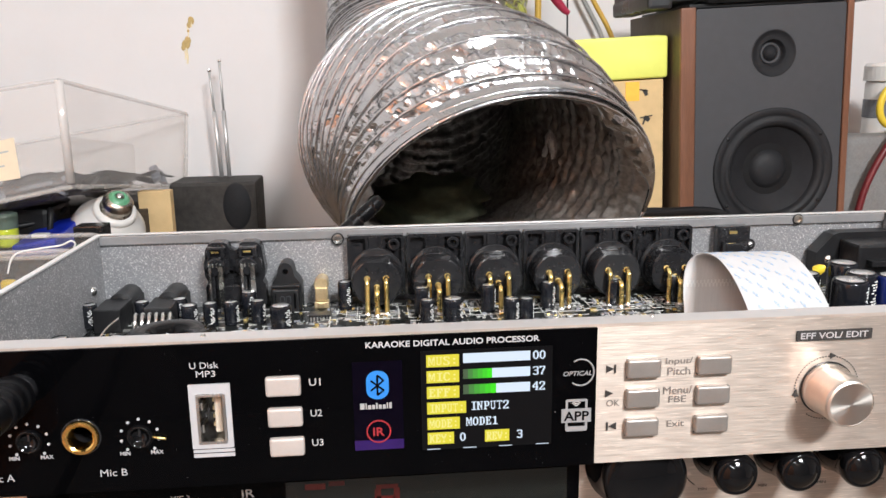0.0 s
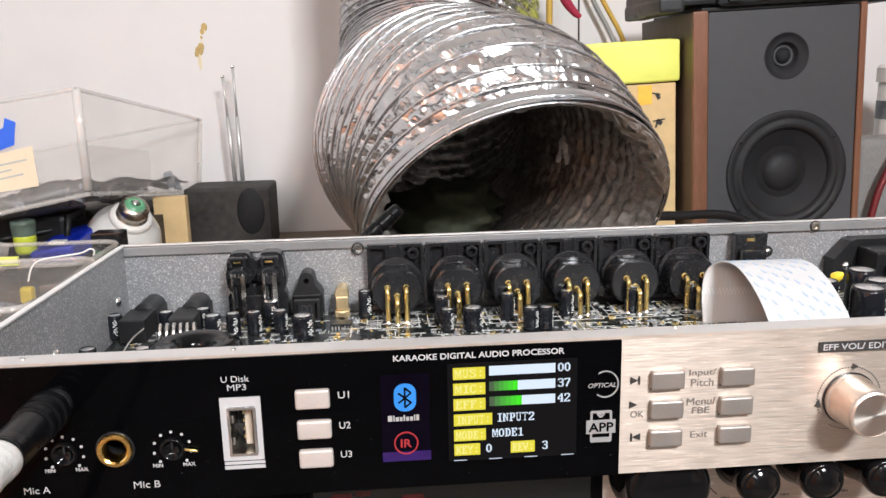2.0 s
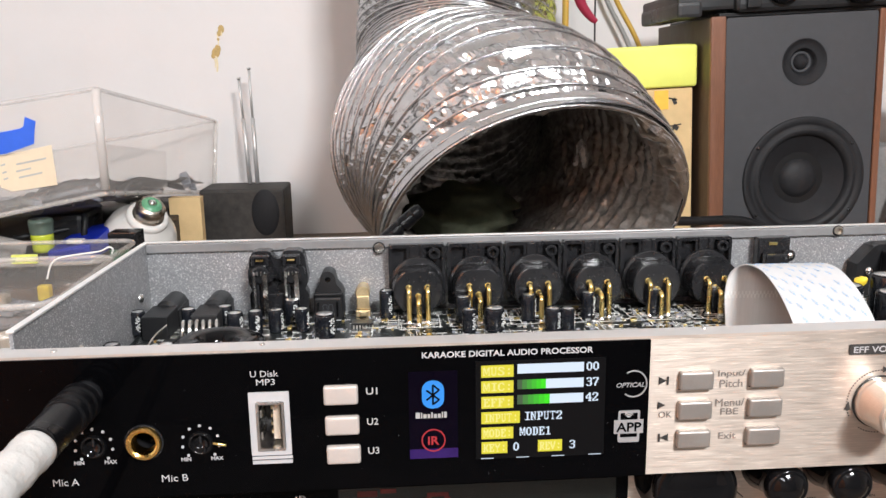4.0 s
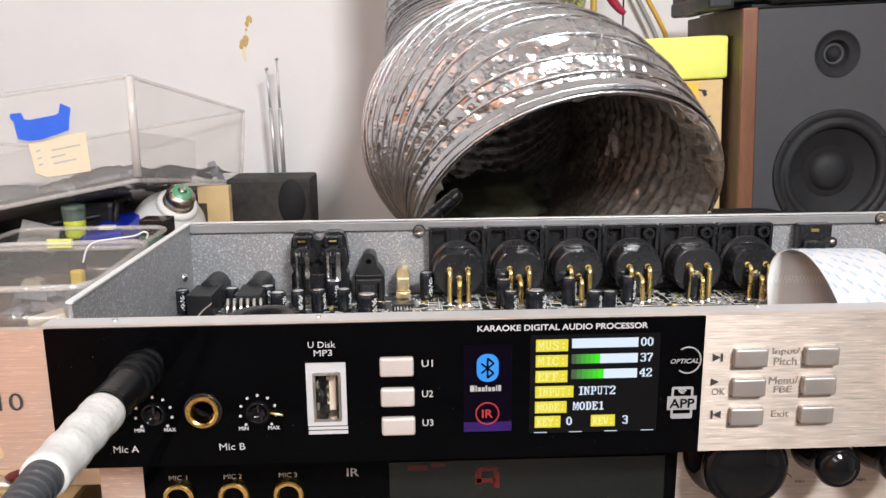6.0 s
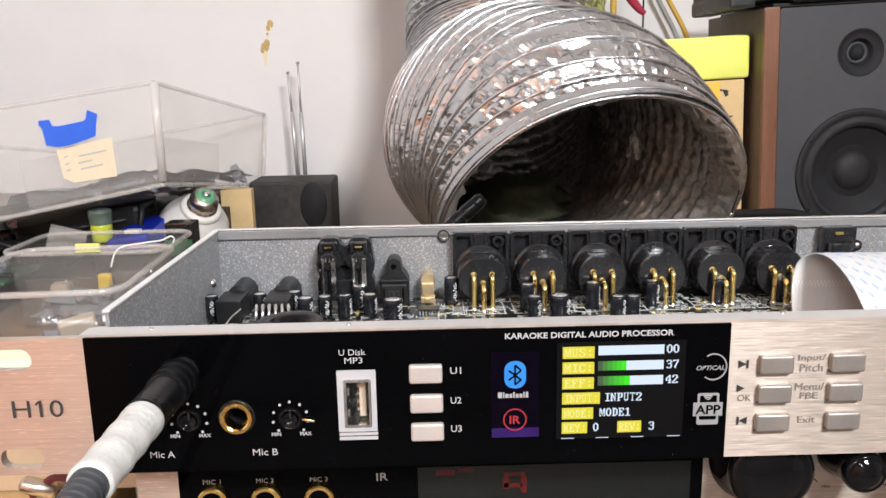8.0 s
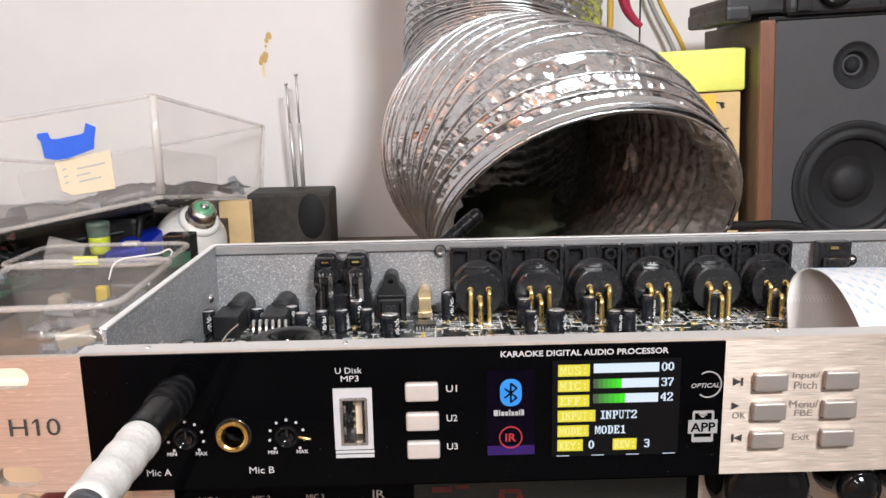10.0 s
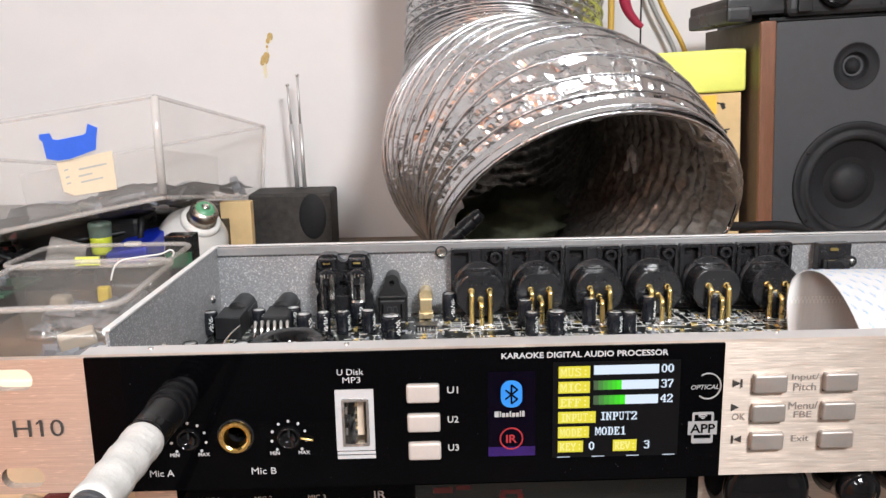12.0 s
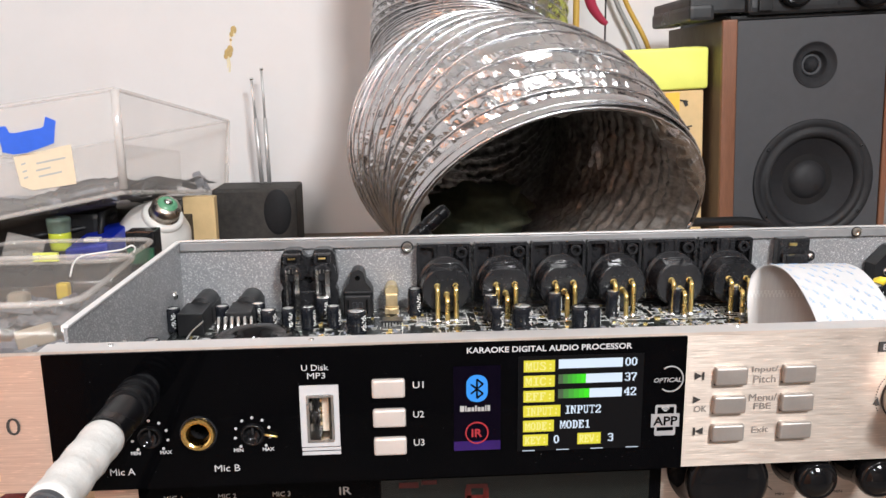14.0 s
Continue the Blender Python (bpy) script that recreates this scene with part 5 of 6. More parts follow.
fine = resample(spline(D_PTS, 40), 0.0023)
PER = 6.7
part("duct_skin", duct_skin(fine, 0.1138, 250, PER, 0.0036, 0.0, OUT, 0.0060), M_FOIL, duct, "crinkled silver foil with spiral ridges")
# added inner skin, coloured dark for the shade inside the foil
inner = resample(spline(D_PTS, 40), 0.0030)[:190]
part("duct_lining", duct_skin(inner, 0.1025, 240, 4.0, 0.0036, 40.0, OUT, 0.0085, 0.0092), M_INNER_SHADE, duct, "ribbed inner skin of the duct, shade in its dark colour", smooth=True)
part("duct_riser", duct_skin(resample(spline([(0.005, 0.74, 0.60), (0.005, 0.74, 1.2), (0.005, 0.74, 1.75)], 10), 0.012), 0.1130, 40, 2, 0.003, 9.0, (0, 0, 1)), M_FOIL, duct)
helix = []
fr = duct_frames(fine, OUT)
steps = 48
for n in range(int(len(fine) / PER * steps) - steps):
    a = 2 * math.pi * (n % steps) / steps
    pos = n / steps * PER
    i = int(pos)
    t = pos - i
    (p, d, side, up), (p2, _, side2, up2) = fr[i], fr[min(i + 1, len(fr) - 1)]
    helix.append(p.lerp(p2, t) + (duct_radius(pos, a, 0.1138, 0.0) + 0.0002) * (math.cos(a) * side.lerp(side2, t) + math.sin(a) * up.lerp(up2, t)))
part("spiral_wire", tube(bmesh.new(), helix, 0.0011, 6, 1), M_FOIL, duct, "foil-covered spiral wire", smooth=True)
c0 = Vector(D_PTS[0])
s0 = OUT.cross(Vector((0, 0, 1))).normalized()
u0 = s0.cross(OUT).normalized()
loop = [c0 + 0.1125 * (math.cos(2 * math.pi * k / 60) * s0 + math.sin(2 * math.pi * k / 60) * u0) for k in range(61)]
part("end_wire", tube(bmesh.new(), loop, 0.0016, 8, 1), M_FOIL, duct, smooth=True)
band = bmesh.new()
for w0, w1, ra, rb in ((-0.001, 0.0125, 0.1134, 0.1144),):
    rows = []
    for s, r in ((w0, ra), (w0 * 0.5 + w1 * 0.5, rb + 0.0006), (w1, rb)):
        c = c0 + OUT * s
        rows.append([band.verts.new(c + (r + 0.0010 * noise.noise(Vector((k * 0.21, s * 60, 3)))) * (math.cos(2 * math.pi * k / 96) * s0 + math.sin(2 * math.pi * k / 96) * u0)) for k in range(96)])
    for a, b in zip(rows, rows[1:]):
        for k in range(96):
            band.faces.new((a[k], a[(k + 1) % 96], b[(k + 1) % 96], b[k]))
part("rim_band", band, M_FOIL, duct, "smooth foil band round the open end", smooth=True)
flap = bmesh.new()
prev = None
for k in range(81):
    a = radians(10 + 62 * k / 80)
    s = math.sin(math.pi * k / 80) ** 0.7
    way = math.cos(a) * s0 + math.sin(a) * u0
    depth = s * (0.0150 + 0.0060 * noise.noise(Vector((k * 0.07, 1, 2))))
    row = []
    for i in range(6):
        t = i / 5
        kink = Vector((k * 0.16, i * 0.6, 7))
        row.append(flap.verts.new(c0 - OUT * (0.0045 * s * math.sin(math.pi * t) + 0.0022 * s * noise.noise(kink)) + way * (0.1136 - depth * t + 0.0006 * noise.noise(kink * 1.7) * t)))
    if prev:
        for i in range(5):
            flap.faces.new((prev[i], prev[i + 1], row[i + 1], row[i]))
    prev = row
part("bent_flap", flap, M_FOIL, duct, "foil edge folded inward")
# pale scrap whose colour stands in for the glint on torn foil
glint = tube(bmesh.new(), [(0.0800, 0.455, 0.1500), (0.0812, 0.455, 0.1580), (0.0826, 0.454, 0.1660), (0.0842, 0.454, 0.1722)], 0.001, 7, 5, radius=lambda t: 0.0018 + 0.0008 * math.sin(11 * t))
tube(glint, [(0.0845, 0.454, 0.1715), (0.0862, 0.455, 0.1640), (0.0880, 0.456, 0.1560), (0.0886, 0.457, 0.1478)], 0.001, 7, 5, radius=lambda t: 0.0014 + 0.0028 * math.sin(math.pi * min(1.0, t * 0.9 + 0.05)) ** 2)
for v in glint.verts:
    v.co += Vector((0.0016, 0.0010, 0.0014)) * noise.noise(v.co * 420) + Vector((-0.0010, -0.0110, 0.0))
part("torn_foil", glint, M_EDGE, duct, "torn foil scrap inside, in a pale colour for its glint")

cloth = bmesh.new()
bmesh.ops.create_icosphere(cloth, subdivisions=4, radius=1.0)
for v in cloth.verts:
    n = v.co.copy()
    fold = 0.34 * noise.noise(n * 1.9) + 0.30 * abs(noise.noise(Vector((n.x * 2.2 + n.z * 2, n.y * 2, n.z * 4 + n.x)))) - 0.08
    v.co = Vector((-0.016, 0.490, 0.104)) + Vector((n.x * 0.052, n.y * 0.045, n.z * 0.028)) * (1 + fold)
solid("olive_cloth", cloth, M_OLIVE, "crumpled olive green cloth lying inside the duct", "cloth", smooth=True)

# ---- speaker ----
spk = thing("bookshelf_speaker", (0.362, 0.72, 0.0), "two-way bookshelf speaker with walnut sides and charcoal front", "speaker")
YF = 0.628
SX0, SX1, SZ = 0.2755, 0.4685, 0.2850
part("cabinet", B(0.2925, 0.4605, YF + 0.012, 0.795, 0.0, SZ - 0.001, 0.002), M_BLACK_MATT, spk)
part("side_panel", B(SX0 + 0.001, 0.2920, YF + 0.0042, 0.800, 0.0, SZ - 0.0005, 0.001), M_VENEER_SHADED, spk, "walnut side, darkened for shade")
part("front_trim", B(SX0, 0.2922, YF - 0.002, YF + 0.004, 0.0, SZ, 0.002, segments=3), M_VENEER, spk, "walnut front edge")
part("side_panel", B(0.4612, SX1 - 0.001, YF + 0.0042, 0.800, 0.0, SZ - 0.0005, 0.001), M_VENEER_SHADED, spk, "walnut side, darkened for shade")
part("front_trim", B(0.4610, SX1, YF - 0.002, YF + 0.004, 0.0, SZ, 0.002, segments=3), M_VENEER, spk, "walnut front edge")
TW, WF = (0.3800, 0.2330), (0.3830, 0.1055)
baffle = part("front_baffle", plate([round_rect(0.2928, 0.4600, 0.001, SZ - 0.002, 0.003), ring_loop(*TW, 0.0250, 40), ring_loop(*WF, 0.0625, 48)], YF, YF + 0.0118), M_BAFFLE, spk, "charcoal front baffle")
part("woofer_surround", lathe(bmesh.new(), [(0.0690, 0.0), (0.0690, 0.0016), (0.0670, 0.0022), (0.0610, 0.0018), (0.0600, 0.0005), (0.0570, 0.0045), (0.0530, 0.0050), (0.0490, 0.0010), (0.0480, -0.003)],
                              aim((WF[0], YF, WF[1]), (0, -1, 0)), 64), M_SURROUND, spk, "black rubber woofer surround", smooth=True)
part("woofer_cone", lathe(bmesh.new(), [(0.0482, -0.002), (0.0380, -0.0075), (0.0280, -0.0125), (0.0225, -0.0150)], aim((WF[0], YF, WF[1]), (0, -1, 0)), 64), M_CONE, spk, smooth=True)
part("dust_cap", lathe(bmesh.new(), [(0.0235, -0.0155), (0.0210, -0.0105), (0.0150, -0.0068), (0.0080, -0.0048), (0, -0.0042)], aim((WF[0], YF, WF[1]), (0, -1, 0)), 48), M_SURROUND, spk, smooth=True)
part("tweeter_plate", lathe(bmesh.new(), [(0.0252, -0.0010), (0.0250, 0.0004), (0.0242, 0.0006), (0.0232, -0.0004), (0.0200, -0.0016), (0.0160, -0.0028), (0.0152, -0.0024), (0.0146, -0.0030), (0.0130, -0.0065), (0.0118, -0.0095), (0.0110, -0.0090)],
                            aim((TW[0], YF, TW[1]), (0, -1, 0)), 48), M_CONE, spk, smooth=True)
part("tweeter_ring", lathe(bmesh.new(), [(0.0116, -0.0094), (0.0112, -0.0078), (0.0100, -0.0074), (0.0086, -0.0082), (0.0082, -0.0094)], aim((TW[0], YF, TW[1]), (0, -1, 0)), 40), M_BAFFLE, spk, smooth=True)
part("tweeter_dome", lathe(bmesh.new(), [(0.0084, -0.0095), (0.0068, -0.0062), (0.0042, -0.0044), (0.0018, -0.0036), (0, -0.0034)], aim((TW[0], YF, TW[1]), (0, -1, 0)), 32), M_CONE, spk, smooth=True)
for a in (35, 145, 215, 325):
    part("woofer_screw", lathe(bmesh.new(), [(0.0022, 0), (0.0018, 0.0010), (0, 0.0012)], aim((WF[0] + 0.0650 * math.cos(radians(a)), YF - 0.0019, WF[1] + 0.0650 * math.sin(radians(a))), (0, -1, 0)), 10), M_BLACK, spk, smooth=True)
part("cord", tube(bmesh.new(), [(0.150, 0.500, 0.110), (0.175, 0.52, 0.088), (0.225, 0.56, 0.078), (0.300, 0.59, 0.070), (0.36, 0.60, 0.04)], 0.0050, 10, 8), M_BLACK_MATT,
     thing("mains_cable", (0.36, 0.60, 0.04), "black power cord lying behind the processor", "cable"), smooth=True)

# the speaker leans a little, and so does what lies on it
LEAN = Matrix.Translation((SX0, 0, 0)) @ Matrix.Rotation(radians(-2.4), 4, "Y") @ Matrix.Translation((-SX0, 0, 0))
spk.matrix_basis = LEAN @ spk.matrix_basis

# ---- device on the speaker ----
dev = thing("black_recorder", (0.37, 0.70, SZ), "black plastic device lying on the speaker", "device")
body = B(0.2330, 0.2600, 0.6300, 0.7600, 0.2850, 0.3020, 0.004)
part("clamp_arm", box(body, 0.2350, 0.3050, 0.6350, 0.7600, 0.2920, 0.3120, 0.004), M_DEVICE, dev, "black clamp arm")
part("body", B(0.2950, 0.5000, 0.6250, 0.7900, 0.2880, 0.3400, 0.008, segments=3), M_DEVICE, dev)
part("base", B(0.2800, 0.4900, 0.6350, 0.7900, 0.2841, 0.2885, 0.001), M_BLACK_MATT, dev)
for x, r in ((0.3450, 0.020), (0.4300, 0.024)):
    part("lens_ring", lathe(bmesh.new(), [(r, 0), (r, 0.006), (r * 0.85, 0.008), (r * 0.8, 0.004), (r * 0.4, 0.003), (0, 0.003)], aim((x, 0.6252, 0.3140), (0, -1, 0)), 40), M_GLOSSY, dev, "glossy black ring", smooth=True)
part("ridge", B(0.3050, 0.3200, 0.6215, 0.6255, 0.2920, 0.3350, 0.001), M_BLACK_MATT, dev)

dev.matrix_basis = LEAN @ Matrix.Translation((0.008, 0, 0)) @ dev.matrix_basis

# ---- boxes beside the speaker ----
carton = thing("cardboard_box", (0.19, 0.73, 0.0), "plain brown cardboard box with tape", "box")
part("carton_body", B(0.110, 0.2610, 0.6620, 0.8000, 0.0, 0.2060, 0.002), M_CARD, carton)
part("tape_strip", B(0.2170, 0.2330, 0.6612, 0.6618, 0.1830, 0.2040), M_ORANGE, carton, "orange tape")
for x0, x1, z0, z1, tilt in ((0.2330, 0.2430, 0.1935, 0.1950, 12), (0.2380, 0.2420, 0.1880, 0.1950, -25), (0.2340, 0.2480, 0.1640, 0.1655, -8), (0.2380, 0.2450, 0.1600, 0.1650, 35), (0.2370, 0.2390, 0.1560, 0.1620, 20)):
    m = Matrix.Translation(((x0 + x1) / 2, 0.6614, (z0 + z1) / 2)) @ Matrix.Rotation(radians(tilt), 4, "Y")
    part("pen_mark", box(bmesh.new(), -(x1 - x0) / 2, (x1 - x0) / 2, -0.0002, 0.0002, -(z1 - z0) / 2, (z1 - z0) / 2, 0, m), M_INK, carton, "black unreadable pen stroke")
pad = B(0.120, 0.2640, 0.6560, 0.7950, 0.2070, 0.2530, 0.004, segments=3)
bmesh.ops.subdivide_edges(pad, edges=list(pad.edges), cuts=5, use_grid_fill=True)
for v in pad.verts:
    v.co += Vector((0.2, 0.8, 0.6 if v.co.z > 0.23 else 0.0)) * (0.0040 * noise.noise(v.co * 38) + 0.0016 * abs(noise.noise(Vector((v.co.x * 90, 2, v.co.z * 60)))))
solid("yellow_packet", pad, M_YELLOW, "bright yellow paper packet on a cardboard box", "packet", smooth=True)
LEAN_BOX = Matrix.Translation((0.113, 0, 0)) @ Matrix.Rotation(radians(-2.2), 4, "Y") @ Matrix.Translation((-0.105, 0, 0))
for ob in (carton, bpy.data.objects["yellow_packet"]):
    ob.matrix_basis = LEAN_BOX @ ob.matrix_basis

# ---- storage box of clear plastic, tilted on a crate ----
crate = thing("open_crate", (-0.62, 0.76, 0.0), "dark open-fronted wooden crate full of cables", "crate")
part("crate_top", B(-0.92, -0.345, 0.730, 0.940, 0.058, 0.064, 0.001), M_DARKWOOD, crate)
part("crate_back", B(-0.92, -0.345, 0.932, 0.940, 0.008, 0.0575), M_DARKWOOD, crate)
part("crate_base", B(-0.92, -0.345, 0.730, 0.940, 0.0, 0.0078), M_DARKWOOD, crate)
for x in (-0.92, -0.6, -0.353):
    part("crate_side", B(x, x + 0.008, 0.735, 0.9315, 0.0080, 0.0578), M_DARKWOOD, crate)
adapter = thing("power_adapter", (-0.52, 0.70, 0.0), "black power adapter propping up the storage box", "power adapter")
part("adapter_body", B(-0.560, -0.420, 0.660, 0.727, 0.0, 0.0840, 0.006), M_BLACK_MATT, adapter)
part("adapter_rib", B(-0.555, -0.425, 0.6580, 0.6600, 0.020, 0.024), M_BLACK, adapter)
C_TOP, C_BOT = Vector((-0.3600, 0.572, 0.2195)), Vector((-0.3565, 0.574, 0.1200))
V_LEFT, V_BACK = Vector((-0.2450, -0.1050, -0.0395)), Vector((0.0340, 0.3600, -0.0480))


def tub_point(u, v, w):
    """u along the label side, v to the back, w from the rim down; the walls lean in towards the base."""
    inset = 0.035 * w
    uu, vv = inset + (1 - 2 * inset) * u, inset + (1 - 2 * inset) * v
    return C_TOP + (C_BOT - C_TOP) * w + V_LEFT * uu + V_BACK * vv


tub = thing("storage_box", tuple(tub_point(0.5, 0.5, 1.0)), "tilted clear plastic storage box with parts inside", "storage box")


def quad_slab(corners, t):
    bm = bmesh.new()
    n = (corners[1] - corners[0]).cross(corners[3] - corners[0]).normalized() * t
    a = [bm.verts.new(c) for c in corners]
    b = [bm.verts.new(c + n) for c in corners]
    bm.faces.new(a)
    bm.faces.new(b[::-1])
    for k in range(4):
        bm.faces.new((a[k], b[k], b[(k + 1) % 4], a[(k + 1) % 4]))
    return bm


for name, cs in (("label_side", ((0, 0), (1, 0))), ("end_side", ((0, 0), (0, 1))), ("back_side", ((0, 1), (1, 1))), ("far_side", ((1, 0), (1, 1)))):
    (u0_, v0_), (u1_, v1_) = cs
    part(name, quad_slab([tub_point(u0_, v0_, 0), tub_point(u1_, v1_, 0), tub_point(u1_, v1_, 1), tub_point(u0_, v0_, 1)], 0.0012), M_CLEAR, tub)
part("base", quad_slab([tub_point(0, 0, 1), tub_point(1, 0, 1), tub_point(1, 1, 1), tub_point(0, 1, 1)], 0.0015), M_CLEAR, tub)
for a, b in (((0, 0), (1, 0)), ((0, 0), (0, 1)), ((0, 1), (1, 1)), ((1, 0), (1, 1))):
    part("rim", tube(bmesh.new(), [tub_point(*a, 0), tub_point(*b, 0)], 0.0022, 8, 1), M_CLEAR_RIM, tub)
    part("foot_edge", tube(bmesh.new(), [tub_point(*a, 1), tub_point(*b, 1)], 0.0024, 8, 1), M_CLEAR_EDGE, tub)
part("corner_edge", tube(bmesh.new(), [tub_point(0, 0, 0), tub_point(0, 0, 0.96)], 0.0042, 10, 1), M_CORNER, tub, "rounded corner with its highlight as extra haze", smooth=True)
part("corner_edge", tube(bmesh.new(), [tub_point(0, 1, 0), tub_point(0, 1, 0.96)], 0.0030, 8, 1), M_CLEAR_EDGE, tub, smooth=True)
stuff = bmesh.new()
rng = random.Random(11)
NU, NV = 46, 26
grid = [[stuff.verts.new(tub_point(0.03 + 0.94 * i / NU, 0.04 + 0.92 * j / NV,
         0.94 - (0.20 if i < NU * 0.6 else 0.10) * (0.60 + 0.35 * noise.noise(Vector((i * 0.15, j * 0.2, 1.7))) + 0.16 * abs(noise.noise(Vector((i * 0.5, j * 0.6, 4.1))))))) for j in range(NV + 1)] for i in range(NU + 1)]
for i in range(NU):
    for j in range(NV):
        stuff.faces.new((grid[i][j], grid[i + 1][j], grid[i + 1][j + 1], grid[i][j + 1]))
for k in range(40):
    p = tub_point(rng.uniform(0.04, 0.55) if k % 3 else rng.uniform(0.05, 0.9), rng.uniform(0.08, 0.92), rng.uniform(0.80, 0.89))
    m = Matrix.Translation(p) @ Euler((rng.uniform(-0.5, 0.5), rng.uniform(-0.4, 0.4), rng.uniform(0, 3.1))).to_matrix().to_4x4()
    box(stuff, -rng.uniform(0.006, 0.026), rng.uniform(0.006, 0.026), -rng.uniform(0.002, 0.007), rng.uniform(0.002, 0.007), -0.003, rng.uniform(0.001, 0.004), 0.001, m, 1)
tagged(solid("loose_parts", stuff, M_SMOKE, "grey loose parts lying in the storage box", "parts"), kind="stuff")
tray_in = B(0, 1, 0, 1, 0, 1)
for v in tray_in.verts:
    v.co = tub_point(0.04 + 0.50 * v.co.x, 0.06 + 0.5 * v.co.y, 0.93 - 0.45 * v.co.z)
solid("inner_tray", tray_in, M_CLEAR, "small clear tray inside the storage box", "tray")


def on_label_side(u, w, lift=0.0):
    n = V_LEFT.cross(C_BOT - C_TOP).normalized()
    n = -n if n.y > 0 else n
    return tub_point(u, 0, w) + n * lift


def side_patch(outline, lift, t):
    bm = bmesh.new()
    a = [bm.verts.new(on_label_side(u, w, lift)) for u, w in outline]
    b = [bm.verts.new(on_label_side(u, w, lift + t)) for u, w in outline]
    bm.faces.new(a[::-1])
    bm.faces.new(b)
    for k in range(len(a)):
        bm.faces.new((a[k], a[(k + 1) % len(a)], b[(k + 1) % len(a)], b[k]))
    return bm


part("clip", side_patch([(u, w - 0.16 * (u - 0.213)) for u, w in ((0.208, 0.20), (0.240, 0.15), (0.250, 0.235), (0.262, 0.25), (0.345, 0.27), (0.362, 0.26), (0.368, 0.20), (0.402, 0.20), (0.405, 0.24), (0.396, 0.27), (0.394, 0.43), (0.36, 0.46), (0.32, 0.46), (0.27, 0.43), (0.225, 0.40), (0.217, 0.29))], 0.002, 0.005), M_BLUE, tub,
     "bright blue plastic clip")
label_ = part("paper_label", side_patch([(0.170, 0.44), (0.365, 0.46), (0.360, 0.74), (0.325, 0.80), (0.170, 0.82)], 0.0020, 0.0006), M_PAPER, tub, "cream paper label with torn corner")
for u0_, u1_, w in ((0.330, 0.345, 0.53), (0.195, 0.295, 0.545), (0.330, 0.345, 0.60), (0.25, 0.30, 0.61), (0.330, 0.345, 0.66), (0.215, 0.295, 0.67)):
    part("printed_bar", side_patch([(u0_, w), (u1_, w + 0.006), (u1_, w + 0.022), (u0_, w + 0.016)], 0.0027, 0.0001), M_TAPE, label_)

# things in front of the crate
bulb = thing("light_bulb", (-0.362, 0.655, 0.0), "white globe light bulb with screw cap and green end", "light bulb")
BC, BW = Vector((-0.3675, 0.6880, 0.0530)), Vector((0.36, -0.42, 0.60)).normalized()
part("globe", lathe(bmesh.new(), [(0, -0.042), (0.016, -0.039), (0.030, -0.030), (0.039, -0.014), (0.041, 0.0), (0.037, 0.014), (0.030, 0.024), (0.0225, 0.031), (0.0205, 0.036), (0, 0.036)], aim(BC, BW), 40), M_BULB, bulb, smooth=True)
prof = [(0.0180, 0.036)]
for k in range(4):
    prof += [(0.0162, 0.0375 + 0.0042 * k), (0.0148, 0.0396 + 0.0042 * k)]
part("screw_cap", lathe(bmesh.new(), prof + [(0.0130, 0.0550), (0, 0.0550)], aim(BC, BW), 32), M_NICKEL, bulb, smooth=True)
part("collar", lathe(bmesh.new(), [(0.0225, 0.0300), (0.0232, 0.0325), (0.0228, 0.0360), (0.0205, 0.0378), (0.0172, 0.0380)], aim(BC, BW), 36), M_BULB, bulb, "white collar round the cap", smooth=True)
part("green_end", lathe(bmesh.new(), [(0.0112, 0.0548), (0.0085, 0.0572), (0.0050, 0.0586), (0.0048, 0.0576)], aim(BC, BW), 28), M_GREEN, bulb, "green insulating ring", smooth=True)
part("end_contact", lathe(bmesh.new(), [(0.0042, 0.0572), (0.0036, 0.0594), (0, 0.0600)], aim(BC, BW), 16), M_STEEL, bulb, smooth=True)
vial = thing("small_vial", (-0.445, 0.6150, 0.0), "small clear vial of yellow-green liquid", "bottle")
part("vial_body", lathe(bmesh.new(), [(0, 0.053), (0.0098, 0.053), (0.0104, 0.056), (0.0112, 0.069), (0.0108, 0.073), (0, 0.073)], aim((-0.4450, 0.6150, 0), (0, 0, 1)), 28), M_LIQUID, vial, smooth=True)
part("vial_cap", lathe(bmesh.new(), [(0.0114, 0.072), (0.0122, 0.084), (0.0116, 0.087), (0.0090, 0.088), (0.0050, 0.087), (0, 0.087)], aim((-0.4450, 0.6150, 0), (0, 0, 1)), 28), M_TEAL, vial, smooth=True)
# small white dome that stands in for the highlight on the cap
part("drop", lathe(bmesh.new(), [(0.0034, 0), (0.0024, 0.0010), (0, 0.0014)], aim((-0.4440, 0.6090, 0.0868), (0, -0.3, 1)), 12), M_PRINT, vial, smooth=True)
part("vial_stand", rod(bmesh.new(), (-0.4450, 0.6150, 0.0), (0, 0, 1), 0.0104, 0.0528, 20), M_BLACK_MATT, vial)
solid("foam_block", B(-0.434, -0.394, 0.606, 0.688, 0.0, 0.0438, 0.002), M_BLACK_MATT, "black foam block under a blue case", "block")
bl = B(-0.436, -0.392, 0.600, 0.690, 0.0440, 0.0560, 0.003)
for v in bl.verts:
    if v.co.z > 0.052:
        v.co.z += (v.co.y - 0.600) * 0.10 + (0.006 if v.co.x > -0.41 else 0.0)
blue_box = solid("blue_case", bl, M_BLUE_DARK, "deep blue plastic case", "case")
solid("white_tag", B(-0.418, -0.402, 0.606, 0.616, 0.0618, 0.0660, 0.001), M_WHITE, "small white tag on the blue case", "tag")
